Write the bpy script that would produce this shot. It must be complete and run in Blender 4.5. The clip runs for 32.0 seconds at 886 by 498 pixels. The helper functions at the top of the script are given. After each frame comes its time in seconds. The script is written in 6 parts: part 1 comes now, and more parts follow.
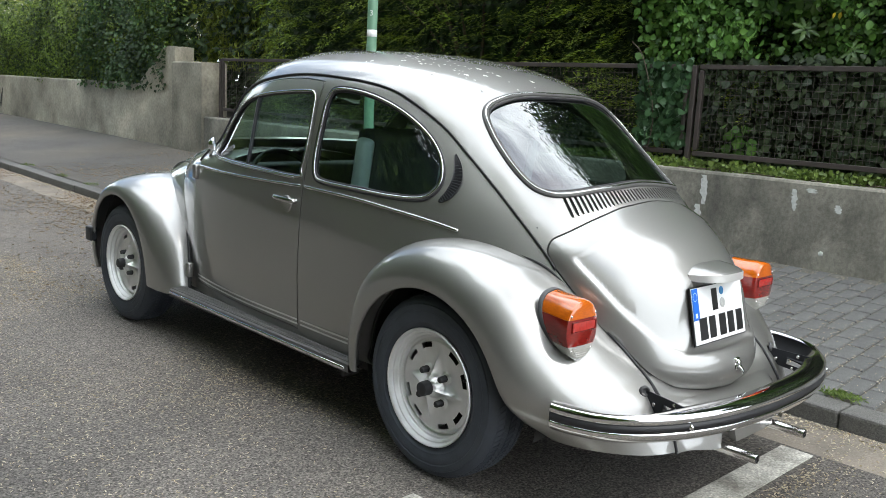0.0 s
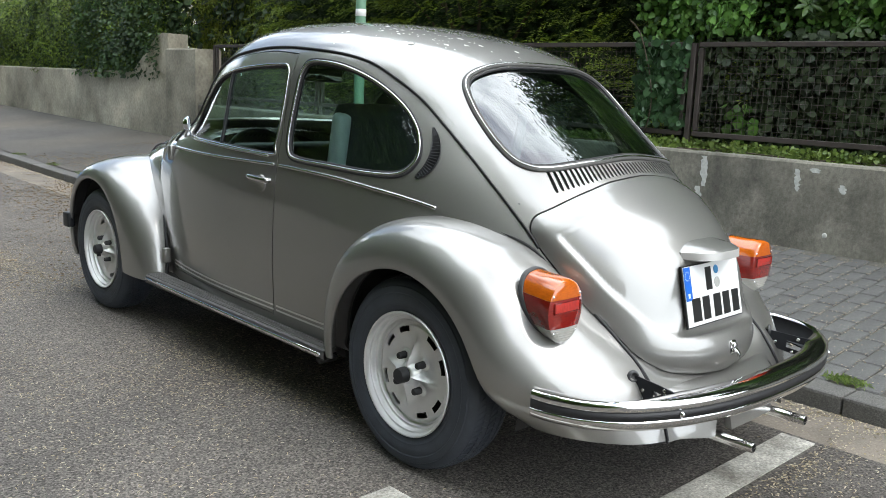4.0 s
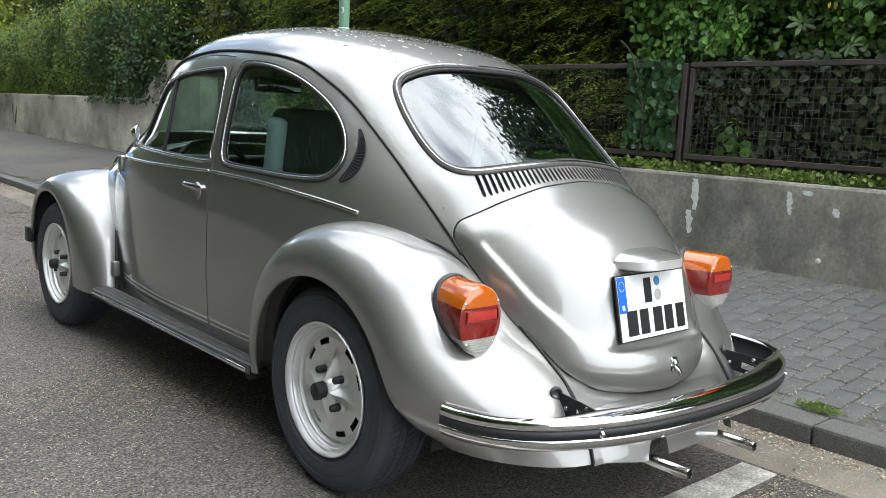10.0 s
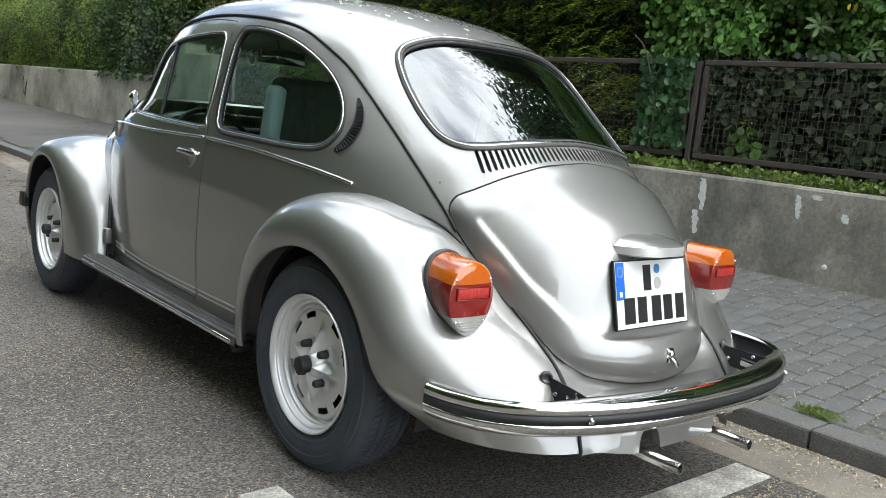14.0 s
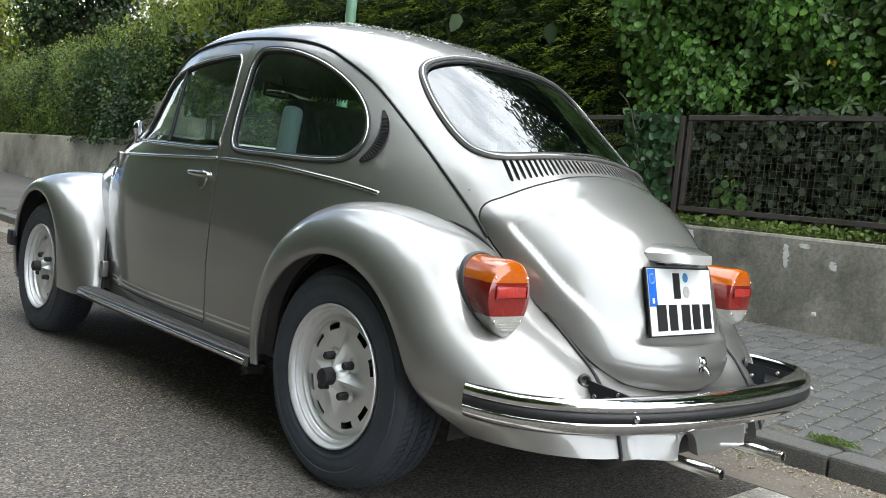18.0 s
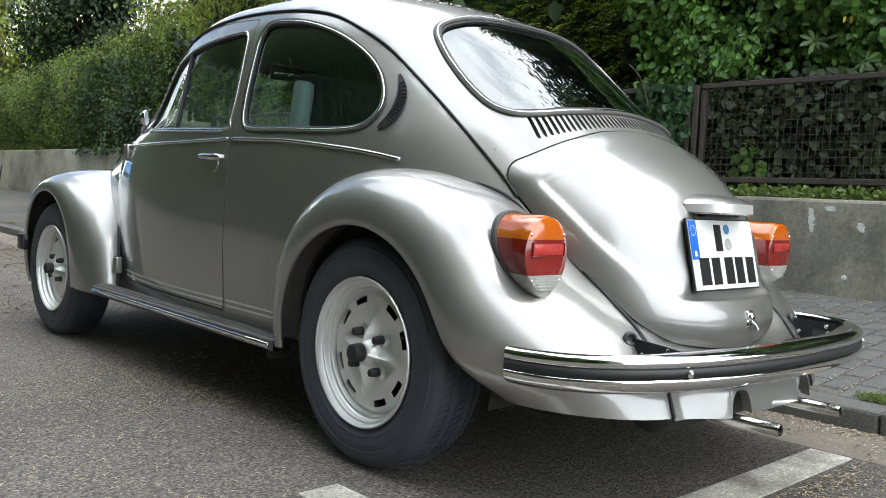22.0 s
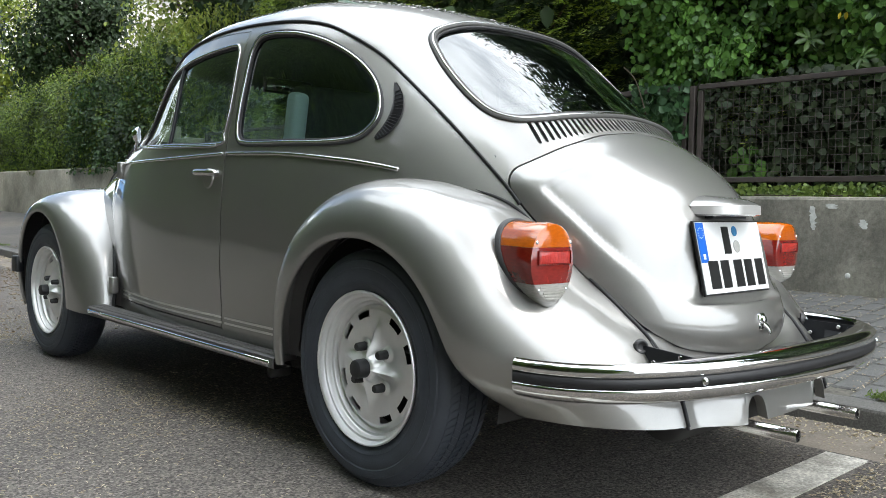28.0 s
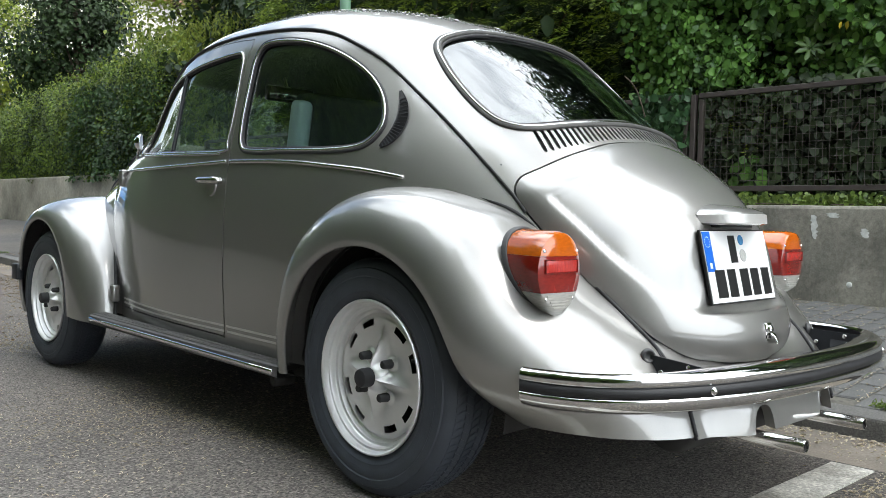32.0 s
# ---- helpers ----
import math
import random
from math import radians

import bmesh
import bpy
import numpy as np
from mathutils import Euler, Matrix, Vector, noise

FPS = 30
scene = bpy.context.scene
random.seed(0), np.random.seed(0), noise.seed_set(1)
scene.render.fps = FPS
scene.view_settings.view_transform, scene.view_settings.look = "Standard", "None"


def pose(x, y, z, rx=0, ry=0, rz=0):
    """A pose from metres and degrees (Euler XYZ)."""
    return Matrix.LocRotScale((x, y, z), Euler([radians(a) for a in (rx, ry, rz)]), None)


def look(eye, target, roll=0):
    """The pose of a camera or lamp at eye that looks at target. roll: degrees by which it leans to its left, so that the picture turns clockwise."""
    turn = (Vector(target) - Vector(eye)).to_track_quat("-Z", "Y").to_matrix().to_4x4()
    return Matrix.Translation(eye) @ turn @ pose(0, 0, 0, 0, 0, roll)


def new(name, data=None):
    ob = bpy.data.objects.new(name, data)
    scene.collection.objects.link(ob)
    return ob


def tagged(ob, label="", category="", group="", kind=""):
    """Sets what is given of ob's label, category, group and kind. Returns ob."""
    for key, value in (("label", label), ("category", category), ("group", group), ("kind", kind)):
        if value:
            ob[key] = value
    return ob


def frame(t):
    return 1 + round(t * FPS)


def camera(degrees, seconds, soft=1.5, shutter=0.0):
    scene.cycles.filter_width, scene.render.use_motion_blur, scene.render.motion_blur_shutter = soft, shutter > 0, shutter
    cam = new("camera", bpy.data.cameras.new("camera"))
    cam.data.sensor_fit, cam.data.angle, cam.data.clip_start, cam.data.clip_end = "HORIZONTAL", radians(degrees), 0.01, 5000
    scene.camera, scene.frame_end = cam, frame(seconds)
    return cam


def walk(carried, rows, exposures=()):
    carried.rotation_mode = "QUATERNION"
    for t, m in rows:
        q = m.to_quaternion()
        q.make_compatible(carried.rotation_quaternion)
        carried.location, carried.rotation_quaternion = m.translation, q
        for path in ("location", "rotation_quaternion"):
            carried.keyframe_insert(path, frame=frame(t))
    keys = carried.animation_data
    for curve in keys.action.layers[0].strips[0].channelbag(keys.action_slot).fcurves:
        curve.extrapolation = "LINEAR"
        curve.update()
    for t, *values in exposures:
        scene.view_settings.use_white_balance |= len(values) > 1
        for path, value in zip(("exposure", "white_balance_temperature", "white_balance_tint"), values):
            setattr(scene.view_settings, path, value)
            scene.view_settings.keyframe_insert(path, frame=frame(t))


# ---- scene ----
cam = camera(54.2, 32.0, soft=0.6)
PATH = [
    (0, (-2.615, -2.028, 1.273), (-1.237, -0.622, 0.923), 3.0),
    (0.5, (-2.62, -2.018, 1.26), (-1.223, -0.63, 0.909), 3.1),
    (1, (-2.617, -2.004, 1.251), (-1.212, -0.626, 0.895), 3.0),
    (1.5, (-2.591, -1.997, 1.245), (-1.2, -0.605, 0.887), 2.8),
    (2, (-2.567, -1.983, 1.237), (-1.174, -0.593, 0.882), 3.0),
    (2.5, (-2.542, -1.976, 1.226), (-1.152, -0.584, 0.865), 3.0),
    (3, (-2.512, -1.973, 1.216), (-1.129, -0.576, 0.848), 3.1),
    (3.5, (-2.476, -1.973, 1.213), (-1.099, -0.571, 0.846), 2.9),
    (4, (-2.441, -1.981, 1.211), (-1.074, -0.569, 0.839), 2.5),
    (4.5, (-2.389, -1.988, 1.206), (-1.028, -0.573, 0.828), 2.3),
    (6.5, (-2.249, -2.111, 1.183), (-0.981, -0.608, 0.817), 2.3),
    (7, (-2.214, -2.155, 1.189), (-0.942, -0.652, 0.834), 2.7),
    (7.5, (-2.174, -2.152, 1.183), (-0.894, -0.658, 0.821), 2.8),
    (8, (-2.121, -2.143, 1.181), (-0.843, -0.647, 0.823), 2.6),
    (8.5, (-2.092, -2.135, 1.172), (-0.804, -0.645, 0.824), 2.3),
    (9, (-2.096, -2.118, 1.147), (-0.799, -0.632, 0.82), 2.3),
    (9.5, (-2.097, -2.093, 1.124), (-0.788, -0.615, 0.81), 2.5),
    (10, (-2.109, -2.087, 1.116), (-0.781, -0.621, 0.82), 2.8),
    (10.5, (-2.115, -2.077, 1.115), (-0.789, -0.607, 0.829), 3.2),
    (11, (-2.111, -2.071, 1.112), (-0.774, -0.61, 0.836), 3.8),
    (11.5, (-2.121, -2.064, 1.104), (-0.787, -0.6, 0.821), 4.1),
    (12, (-2.111, -2.04, 1.089), (-0.79, -0.571, 0.777), 3.9),
    (12.5, (-2.073, -2.007, 1.077), (-0.763, -0.53, 0.759), 3.9),
    (13, (-2.073, -2.016, 1.065), (-0.76, -0.54, 0.749), 4.4),
    (13.5, (-2.073, -2.033, 1.056), (-0.75, -0.566, 0.742), 5.1),
    (14, (-2.034, -2.057, 1.05), (-0.715, -0.584, 0.745), 5.6),
    (14.5, (-2.032, -2.066, 1.036), (-0.719, -0.587, 0.743), 5.6),
    (15, (-2.041, -2.018, 1.033), (-0.718, -0.543, 0.758), 5.5),
    (15.5, (-2.074, -1.98, 1.014), (-0.722, -0.528, 0.761), 6.0),
    (17.5, (-2.146, -1.945, 0.887), (-0.761, -0.509, 0.747), 6.5),
    (18, (-2.149, -1.944, 0.834), (-0.768, -0.502, 0.718), 6.0),
    (18.5, (-2.151, -1.942, 0.8), (-0.77, -0.499, 0.694), 5.6),
    (19, (-2.142, -1.925, 0.776), (-0.761, -0.481, 0.67), 5.2),
    (19.5, (-2.144, -1.902, 0.752), (-0.773, -0.451, 0.628), 4.9),
    (20, (-2.134, -1.881, 0.74), (-0.768, -0.426, 0.612), 4.3),
    (20.5, (-2.125, -1.865, 0.744), (-0.761, -0.406, 0.63), 3.7),
    (21, (-2.116, -1.852, 0.734), (-0.754, -0.393, 0.619), 3.1),
    (21.5, (-2.109, -1.842, 0.733), (-0.746, -0.384, 0.61), 3.0),
    (22, (-2.111, -1.839, 0.735), (-0.745, -0.383, 0.614), 2.8),
    (22.5, (-2.105, -1.826, 0.737), (-0.737, -0.371, 0.622), 2.4),
    (23, (-2.093, -1.817, 0.735), (-0.725, -0.363, 0.619), 2.1),
    (23.5, (-2.089, -1.811, 0.739), (-0.726, -0.352, 0.63), 2.0),
    (24, (-2.081, -1.801, 0.739), (-0.72, -0.34, 0.627), 1.8),
    (24.5, (-2.075, -1.797, 0.738), (-0.712, -0.336, 0.633), 1.7),
    (25, (-2.075, -1.791, 0.741), (-0.709, -0.333, 0.643), 1.6),
    (25.5, (-2.071, -1.783, 0.734), (-0.7, -0.33, 0.638), 1.5),
    (27.5, (-2.089, -1.789, 0.739), (-0.719, -0.335, 0.65), 1.2),
    (28, (-2.085, -1.792, 0.737), (-0.714, -0.339, 0.636), 1.1),
    (28.5, (-2.088, -1.783, 0.735), (-0.717, -0.329, 0.632), 1.0),
    (29, (-2.089, -1.775, 0.734), (-0.718, -0.323, 0.628), 1.0),
    (29.5, (-2.088, -1.772, 0.731), (-0.717, -0.319, 0.629), 1.2),
    (30, (-2.086, -1.767, 0.729), (-0.714, -0.315, 0.627), 1.5),
    (30.5, (-2.09, -1.768, 0.728), (-0.719, -0.316, 0.624), 1.5),
    (31, (-2.089, -1.772, 0.73), (-0.718, -0.32, 0.63), 1.3),
    (31.5, (-2.092, -1.773, 0.739), (-0.718, -0.322, 0.654), 1.3),
    (32, (-2.092, -1.772, 0.737), (-0.718, -0.322, 0.655), 1.2),
]
walk(cam, [(t, look(eye, target, roll)) for t, eye, target, roll in PATH], exposures=[(0.0, 0.17, 6500, 6), (32.0, 0.17, 6500, 6)])

# ---------------------------------------------------------------- light
world = bpy.data.worlds.new("sky")
scene.world = world
world.use_nodes = True
SUN_EL, SUN_AZ = 52.0, 168.0          # elevation, compass bearing from +y clockwise


def sky_nodes():
    nt = world.node_tree
    nt.nodes.clear()
    out = nt.nodes.new("ShaderNodeOutputWorld")
    bg = nt.nodes.new("ShaderNodeBackground")
    sky = nt.nodes.new("ShaderNodeTexSky")
    sky.sky_type, sky.sun_disc = "NISHITA", False
    sky.sun_elevation, sky.sun_rotation = radians(SUN_EL), radians(SUN_AZ)
    sky.dust_density = 2.0
    tc = nt.nodes.new("ShaderNodeTexCoord")
    mp = nt.nodes.new("ShaderNodeMapping")
    mp.inputs["Scale"].default_value = (1.0, 1.0, 1.5)
    mp.inputs["Location"].default_value = (3.1, 2.4, 5.2)
    no = nt.nodes.new("ShaderNodeTexNoise")
    no.inputs["Scale"].default_value, no.inputs["Detail"].default_value, no.inputs["Roughness"].default_value = 1.35, 7.0, 0.58
    ramp = nt.nodes.new("ShaderNodeValToRGB")
    ramp.color_ramp.elements[0].position, ramp.color_ramp.elements[1].position = 0.40, 0.56
    mix = nt.nodes.new("ShaderNodeMix")
    mix.data_type = "RGBA"
    mix.inputs["B"].default_value = (13.8, 14.5, 15.6, 1)
    nt.links.new(tc.outputs["Generated"], mp.inputs["Vector"])
    nt.links.new(mp.outputs["Vector"], no.inputs["Vector"])
    nt.links.new(no.outputs["Fac"], ramp.inputs["Fac"])
    nt.links.new(ramp.outputs["Color"], mix.inputs["Factor"])
    nt.links.new(sky.outputs["Color"], mix.inputs["A"])
    nt.links.new(mix.outputs["Result"], bg.inputs["Color"])
    bg.inputs["Strength"].default_value = 0.262
    nt.links.new(bg.outputs["Background"], out.inputs["Surface"])


sky_nodes()
sun = new("sun", bpy.data.lights.new("sun", "SUN"))
sun.data.energy, sun.data.angle, sun.data.color = 0.85, radians(24), (1.0, 0.97, 0.93)
sun.matrix_world = look((0, 0, 0), (-math.sin(radians(SUN_AZ)) * math.cos(radians(SUN_EL)), -math.cos(radians(SUN_AZ)) * math.cos(radians(SUN_EL)), -math.sin(radians(SUN_EL))))

# ---------------------------------------------------------------- materials


def material(name, base, rough=0.5, metal=0.0, vary=0.15, scale=8.0, bump=0.0, bump_scale=60.0, coat=0.0, spec=0.5, fine=0.0, fine_scale=400.0, tint=None, by_island=0.0, by_object=0.0, stretch=None, detail=6.0, coat_ior=1.5):
    """A principled surface with two scales of noise in its colour and a bump."""
    m = bpy.data.materials.new(name)
    m.use_nodes = True
    nt = m.node_tree
    b = nt.nodes["Principled BSDF"]
    b.inputs["Roughness"].default_value, b.inputs["Metallic"].default_value = rough, metal
    b.inputs["Coat Weight"].default_value, b.inputs["Coat Roughness"].default_value = coat, 0.02
    b.inputs["Coat IOR"].default_value = coat_ior
    b.inputs["Specular IOR Level"].default_value = spec
    tc = nt.nodes.new("ShaderNodeTexCoord")
    src = tc.outputs["Object"]
    if stretch:
        mp = nt.nodes.new("ShaderNodeMapping")
        mp.inputs["Scale"].default_value = stretch
        nt.links.new(src, mp.inputs["Vector"])
        src = mp.outputs["Vector"]

    def noise_at(s, d=detail):
        n = nt.nodes.new("ShaderNodeTexNoise")
        n.inputs["Scale"].default_value, n.inputs["Detail"].default_value = s, d
        nt.links.new(src, n.inputs["Vector"])
        return n.outputs["Fac"]

    def spread(fac, amount, colour):
        """colour times 1 +- amount, by fac."""
        mr = nt.nodes.new("ShaderNodeMapRange")
        mr.inputs["From Min"].default_value, mr.inputs["From Max"].default_value = 0.25, 0.75
        mr.inputs["To Min"].default_value, mr.inputs["To Max"].default_value = 1 - amount, 1 + amount
        nt.links.new(fac, mr.inputs["Value"])
        vm = nt.nodes.new("ShaderNodeVectorMath")
        vm.operation = "SCALE"
        nt.links.new(colour, vm.inputs[0])
        nt.links.new(mr.outputs["Result"], vm.inputs["Scale"])
        return vm.outputs["Vector"]

    rgb = nt.nodes.new("ShaderNodeRGB")
    rgb.outputs[0].default_value = (*base, 1)
    col = rgb.outputs[0]
    if tint:
        mx = nt.nodes.new("ShaderNodeMix")
        mx.data_type = "RGBA"
        mx.inputs["B"].default_value = (*tint, 1)
        nt.links.new(col, mx.inputs["A"])
        if by_island:
            g = nt.nodes.new("ShaderNodeNewGeometry")
            nt.links.new(g.outputs["Random Per Island"], mx.inputs["Factor"])
        else:
            rp = nt.nodes.new("ShaderNodeValToRGB")
            rp.color_ramp.elements[0].position, rp.color_ramp.elements[1].position = 0.42, 0.66
            nt.links.new(noise_at(scale * 0.37), rp.inputs["Fac"])
            nt.links.new(rp.outputs["Color"], mx.inputs["Factor"])
        col = mx.outputs["Result"]
    if vary:
        col = spread(noise_at(scale), vary, col)
    if fine:
        col = spread(noise_at(fine_scale, 2.0), fine, col)
    if by_object:
        oi = nt.nodes.new("ShaderNodeObjectInfo")
        mr = nt.nodes.new("ShaderNodeMapRange")
        mr.inputs["To Min"].default_value, mr.inputs["To Max"].default_value = 1 - by_object, 1 + by_object
        nt.links.new(oi.outputs["Random"], mr.inputs["Value"])
        vm = nt.nodes.new("ShaderNodeVectorMath")
        vm.operation = "SCALE"
        nt.links.new(col, vm.inputs[0])
        nt.links.new(mr.outputs["Result"], vm.inputs["Scale"])
        col = vm.outputs["Vector"]
    nt.links.new(col, b.inputs["Base Color"])
    if bump:
        bp = nt.nodes.new("ShaderNodeBump")
        bp.inputs["Strength"].default_value, bp.inputs["Distance"].default_value = bump, 0.01
        nt.links.new(noise_at(bump_scale), bp.inputs["Height"])
        nt.links.new(bp.outputs["Normal"], b.inputs["Normal"])
    return m


def leaf_material(name, dark, light, rough=0.42, through_light=0.22):
    m = material(name, dark, rough, tint=light, by_island=1.0, vary=0.5, scale=2.2, spec=0.42)
    nt = m.node_tree
    b = nt.nodes["Principled BSDF"]
    tr = nt.nodes.new("ShaderNodeBsdfTranslucent")
    col = b.inputs["Base Color"].links[0].from_socket
    nt.links.new(col, tr.inputs["Color"])
    mx = nt.nodes.new("ShaderNodeMixShader")
    mx.inputs["Fac"].default_value = through_light
    nt.links.new(b.outputs["BSDF"], mx.inputs[1])
    nt.links.new(tr.outputs["BSDF"], mx.inputs[2])
    nt.links.new(mx.outputs["Shader"], nt.nodes["Material Output"].inputs["Surface"])
    return m


def glass_material(name, tint, gloss_ior=0.08, rough=0.0):
    """A thin pane: tinted clear, with a sheen that grows at grazing angles."""
    m = bpy.data.materials.new(name)
    m.use_nodes = True
    nt = m.node_tree
    nt.nodes.remove(nt.nodes["Principled BSDF"])
    t = nt.nodes.new("ShaderNodeBsdfTransparent")
    t.inputs["Color"].default_value = (*tint, 1)
    g = nt.nodes.new("ShaderNodeBsdfGlossy")
    g.inputs["Roughness"].default_value = rough
    f = nt.nodes.new("ShaderNodeLayerWeight")
    f.inputs["Blend"].default_value = 0.5
    pw = nt.nodes.new("ShaderNodeMath")
    pw.operation, pw.inputs[1].default_value = "POWER", 3.2
    ml = nt.nodes.new("ShaderNodeMath")
    ml.operation, ml.inputs[1].default_value, ml.inputs[2].default_value = "MULTIPLY_ADD", 0.50, gloss_ior
    nt.links.new(f.outputs["Facing"], pw.inputs[0])
    nt.links.new(pw.outputs["Value"], ml.inputs[0])
    mx = nt.nodes.new("ShaderNodeMixShader")
    nt.links.new(ml.outputs["Value"], mx.inputs["Fac"])
    nt.links.new(t.outputs["BSDF"], mx.inputs[1])
    nt.links.new(g.outputs["BSDF"], mx.inputs[2])
    nt.links.new(mx.outputs["Shader"], nt.nodes["Material Output"].inputs["Surface"])
    return m


PAINT = material("silver_grey_metallic_paint", (0.298, 0.291, 0.278), 0.51, 0.92, vary=0.03, scale=3, fine=0.14, fine_scale=1500, coat=1.0, coat_ior=1.85)
CHROME = material("chrome", (0.72, 0.72, 0.72), 0.06, 1.0, vary=0.06, scale=30)
PIPE = material("polished_pipe_steel", (0.88, 0.87, 0.85), 0.20, 1.0, vary=0.08, scale=40)
TRIM_METAL = material("dull_bright_metal", (0.50, 0.50, 0.49), 0.22, 1.0, vary=0.08, scale=30)
GASKET = material("grey_gasket", (0.05, 0.05, 0.052), 0.5, vary=0.2, scale=40)
SEAL_RUBBER = material("weathered_seal_rubber", (0.075, 0.074, 0.070), 0.55, vary=0.25, scale=30)
RUBBER = material("black_rubber", (0.018, 0.018, 0.02), 0.55, vary=0.2, scale=40)
TYRE = material("tyre_rubber", (0.036, 0.042, 0.054), 0.62, vary=0.18, scale=14, bump=0.15, bump_scale=220, tint=(0.046, 0.054, 0.068))
RIM = material("silver_wheel_lacquer", (0.74, 0.74, 0.735), 0.34, 0.55, vary=0.06, scale=20, coat=0.3)
DARK = material("black_lacquer", (0.016, 0.018, 0.022), 0.42, vary=0.25, scale=20)
UNDER = material("underbody_black", (0.030, 0.029, 0.028), 0.9, vary=0.3, scale=10)
TRIM = material("dark_trim", (0.025, 0.026, 0.027), 0.6, vary=0.2, scale=25)
BOARD = material("ribbed_rubber_mat", (0.105, 0.102, 0.098), 0.62, vary=0.2, scale=30)
SEAT = material("dark_seat_cloth", (0.03, 0.032, 0.034), 0.85, vary=0.25, scale=60, bump=0.2, bump_scale=400)
SEAT_SIDE = material("pale_seat_vinyl", (0.34, 0.40, 0.40), 0.5, vary=0.08, scale=20)
STRIPE = material("silver_stripe_film", (0.60, 0.59, 0.57), 0.4, 0.5, vary=0.05)
AMBER = material("amber_lens", (0.50, 0.105, 0.006), 0.14, vary=0.18, scale=70, coat=1.0, stretch=(1, 1, 3))
RED = material("red_lens", (0.20, 0.010, 0.007), 0.14, vary=0.22, scale=70, coat=1.0, stretch=(1, 1, 3))
RED_GLASS = material("ribbed_red_glass", (0.42, 0.020, 0.014), 0.25, vary=0.30, scale=160, coat=1.0, bump=0.3, bump_scale=300, stretch=(1, 1, 0.3))
RED_FIELD = material("brake_red_glass", (0.27, 0.014, 0.010), 0.2, vary=0.30, scale=110, coat=1.0, stretch=(1, 1, 0.4))
CLEAR = material("clear_lens", (0.36, 0.35, 0.32), 0.15, vary=0.15, scale=60, coat=1.0, stretch=(1, 1, 6))
WHITE = material("white_plate", (0.78, 0.78, 0.77), 0.35, vary=0.03)
BLUE = material("blue_film", (0.01, 0.12, 0.55), 0.35, vary=0.03)
BLACK = material("black_ink", (0.012, 0.012, 0.012), 0.4, vary=0.05)
SEAL_GREY = material("grey_seal", (0.42, 0.42, 0.40), 0.4, vary=0.25, scale=300)
SEAL_BLUE = material("blue_seal", (0.05, 0.22, 0.45), 0.4, vary=0.15, scale=200)
WINDOW = glass_material("tinted_window", (0.70, 0.84, 0.80), 0.105)
REAR_GLASS = glass_material("tinted_rear_window", (0.50, 0.62, 0.59), 0.25)
MIRROR = material("mirror_glass", (0.85, 0.87, 0.87), 0.02, 1.0, vary=0)

# ---------------------------------------------------------------- mesh helpers


def mesh(name, verts, faces, mat=None, smooth=True):
    me = bpy.data.meshes.new(name)
    me.from_pydata([tuple(map(float, v)) for v in verts], [], [tuple(map(int, f)) for f in faces])
    if mat:
        me.materials.append(mat)
    if smooth:
        me.shade_smooth()
    me.update()
    return me


def thing(name, label, category, at=(0, 0, 0), group="", kind="", me=None):
    ob = new(name, me)
    ob.location = at
    return tagged(ob, label, category, group, kind)


def world_of(ob):
    return world_of(ob.parent) @ ob.matrix_parent_inverse @ ob.matrix_basis if ob.parent else ob.matrix_basis.copy()


def part(name, data, mat, parent, label="", smooth=True, crisp=0.0):
    """One mesh object under a thing or a part. data: a bmesh, a mesh, or (verts, faces) in world space."""
    if isinstance(data, tuple):
        me = mesh(name, *data, None, smooth)
    elif isinstance(data, bpy.types.Mesh):
        me = data
    else:
        me = bpy.data.meshes.new(name)
        data.to_mesh(me)
        data.free()
        if smooth:
            me.shade_smooth()
    if mat and not me.materials:
        me.materials.append(mat)
    if crisp:
        me.set_sharp_from_angle(angle=radians(crisp))
    ob = new(name, me)
    ob.parent = parent
    ob.matrix_parent_inverse = world_of(parent).inverted()
    return tagged(ob, label) if label else ob


def joined(*pieces):
    vs, fs, n = [], [], 0
    for v, f in pieces:
        vs.extend(v)
        fs.extend([tuple(i + n for i in q) for q in f])
        n += len(v)
    return vs, fs


def mirrored(vf):
    v, f = vf
    return [(-p[0], p[1], p[2]) for p in v], [tuple(reversed(q)) for q in f]


def spline(knots, n=24, closed=False):
    """A Catmull-Rom curve through the knots, n points a span."""
    k = np.array(knots, float)
    pts, m = [], len(k)
    for i in range(m if closed else m - 1):
        if closed:
            a, b, c, d = k[i - 1], k[i], k[(i + 1) % m], k[(i + 2) % m]
        else:
            a, b, c, d = k[max(i - 1, 0)], k[i], k[i + 1], k[min(i + 2, m - 1)]
        t = np.linspace(0, 1, n, endpoint=False)[:, None]
        pts.append(0.5 * (2 * b + (c - a) * t + (2 * a - 5 * b + 4 * c - d) * t**2 + (3 * b - a - 3 * c + d) * t**3))
    if not closed:
        pts.append(k[-1:])
    return np.concatenate(pts)


def even(pts, step, closed=False):
    """The same line with points at even steps."""
    p = np.array(pts, float)
    if closed:
        p = np.vstack([p, p[:1]])
    s = np.r_[0, np.cumsum(np.linalg.norm(np.diff(p, axis=0), axis=1))]
    n = max(3, int(round(s[-1] / step)))
    at = np.linspace(0, s[-1], n + 1)
    if closed:
        at = at[:-1]
    return np.stack([np.interp(at, s, p[:, k]) for k in range(p.shape[1])], 1)


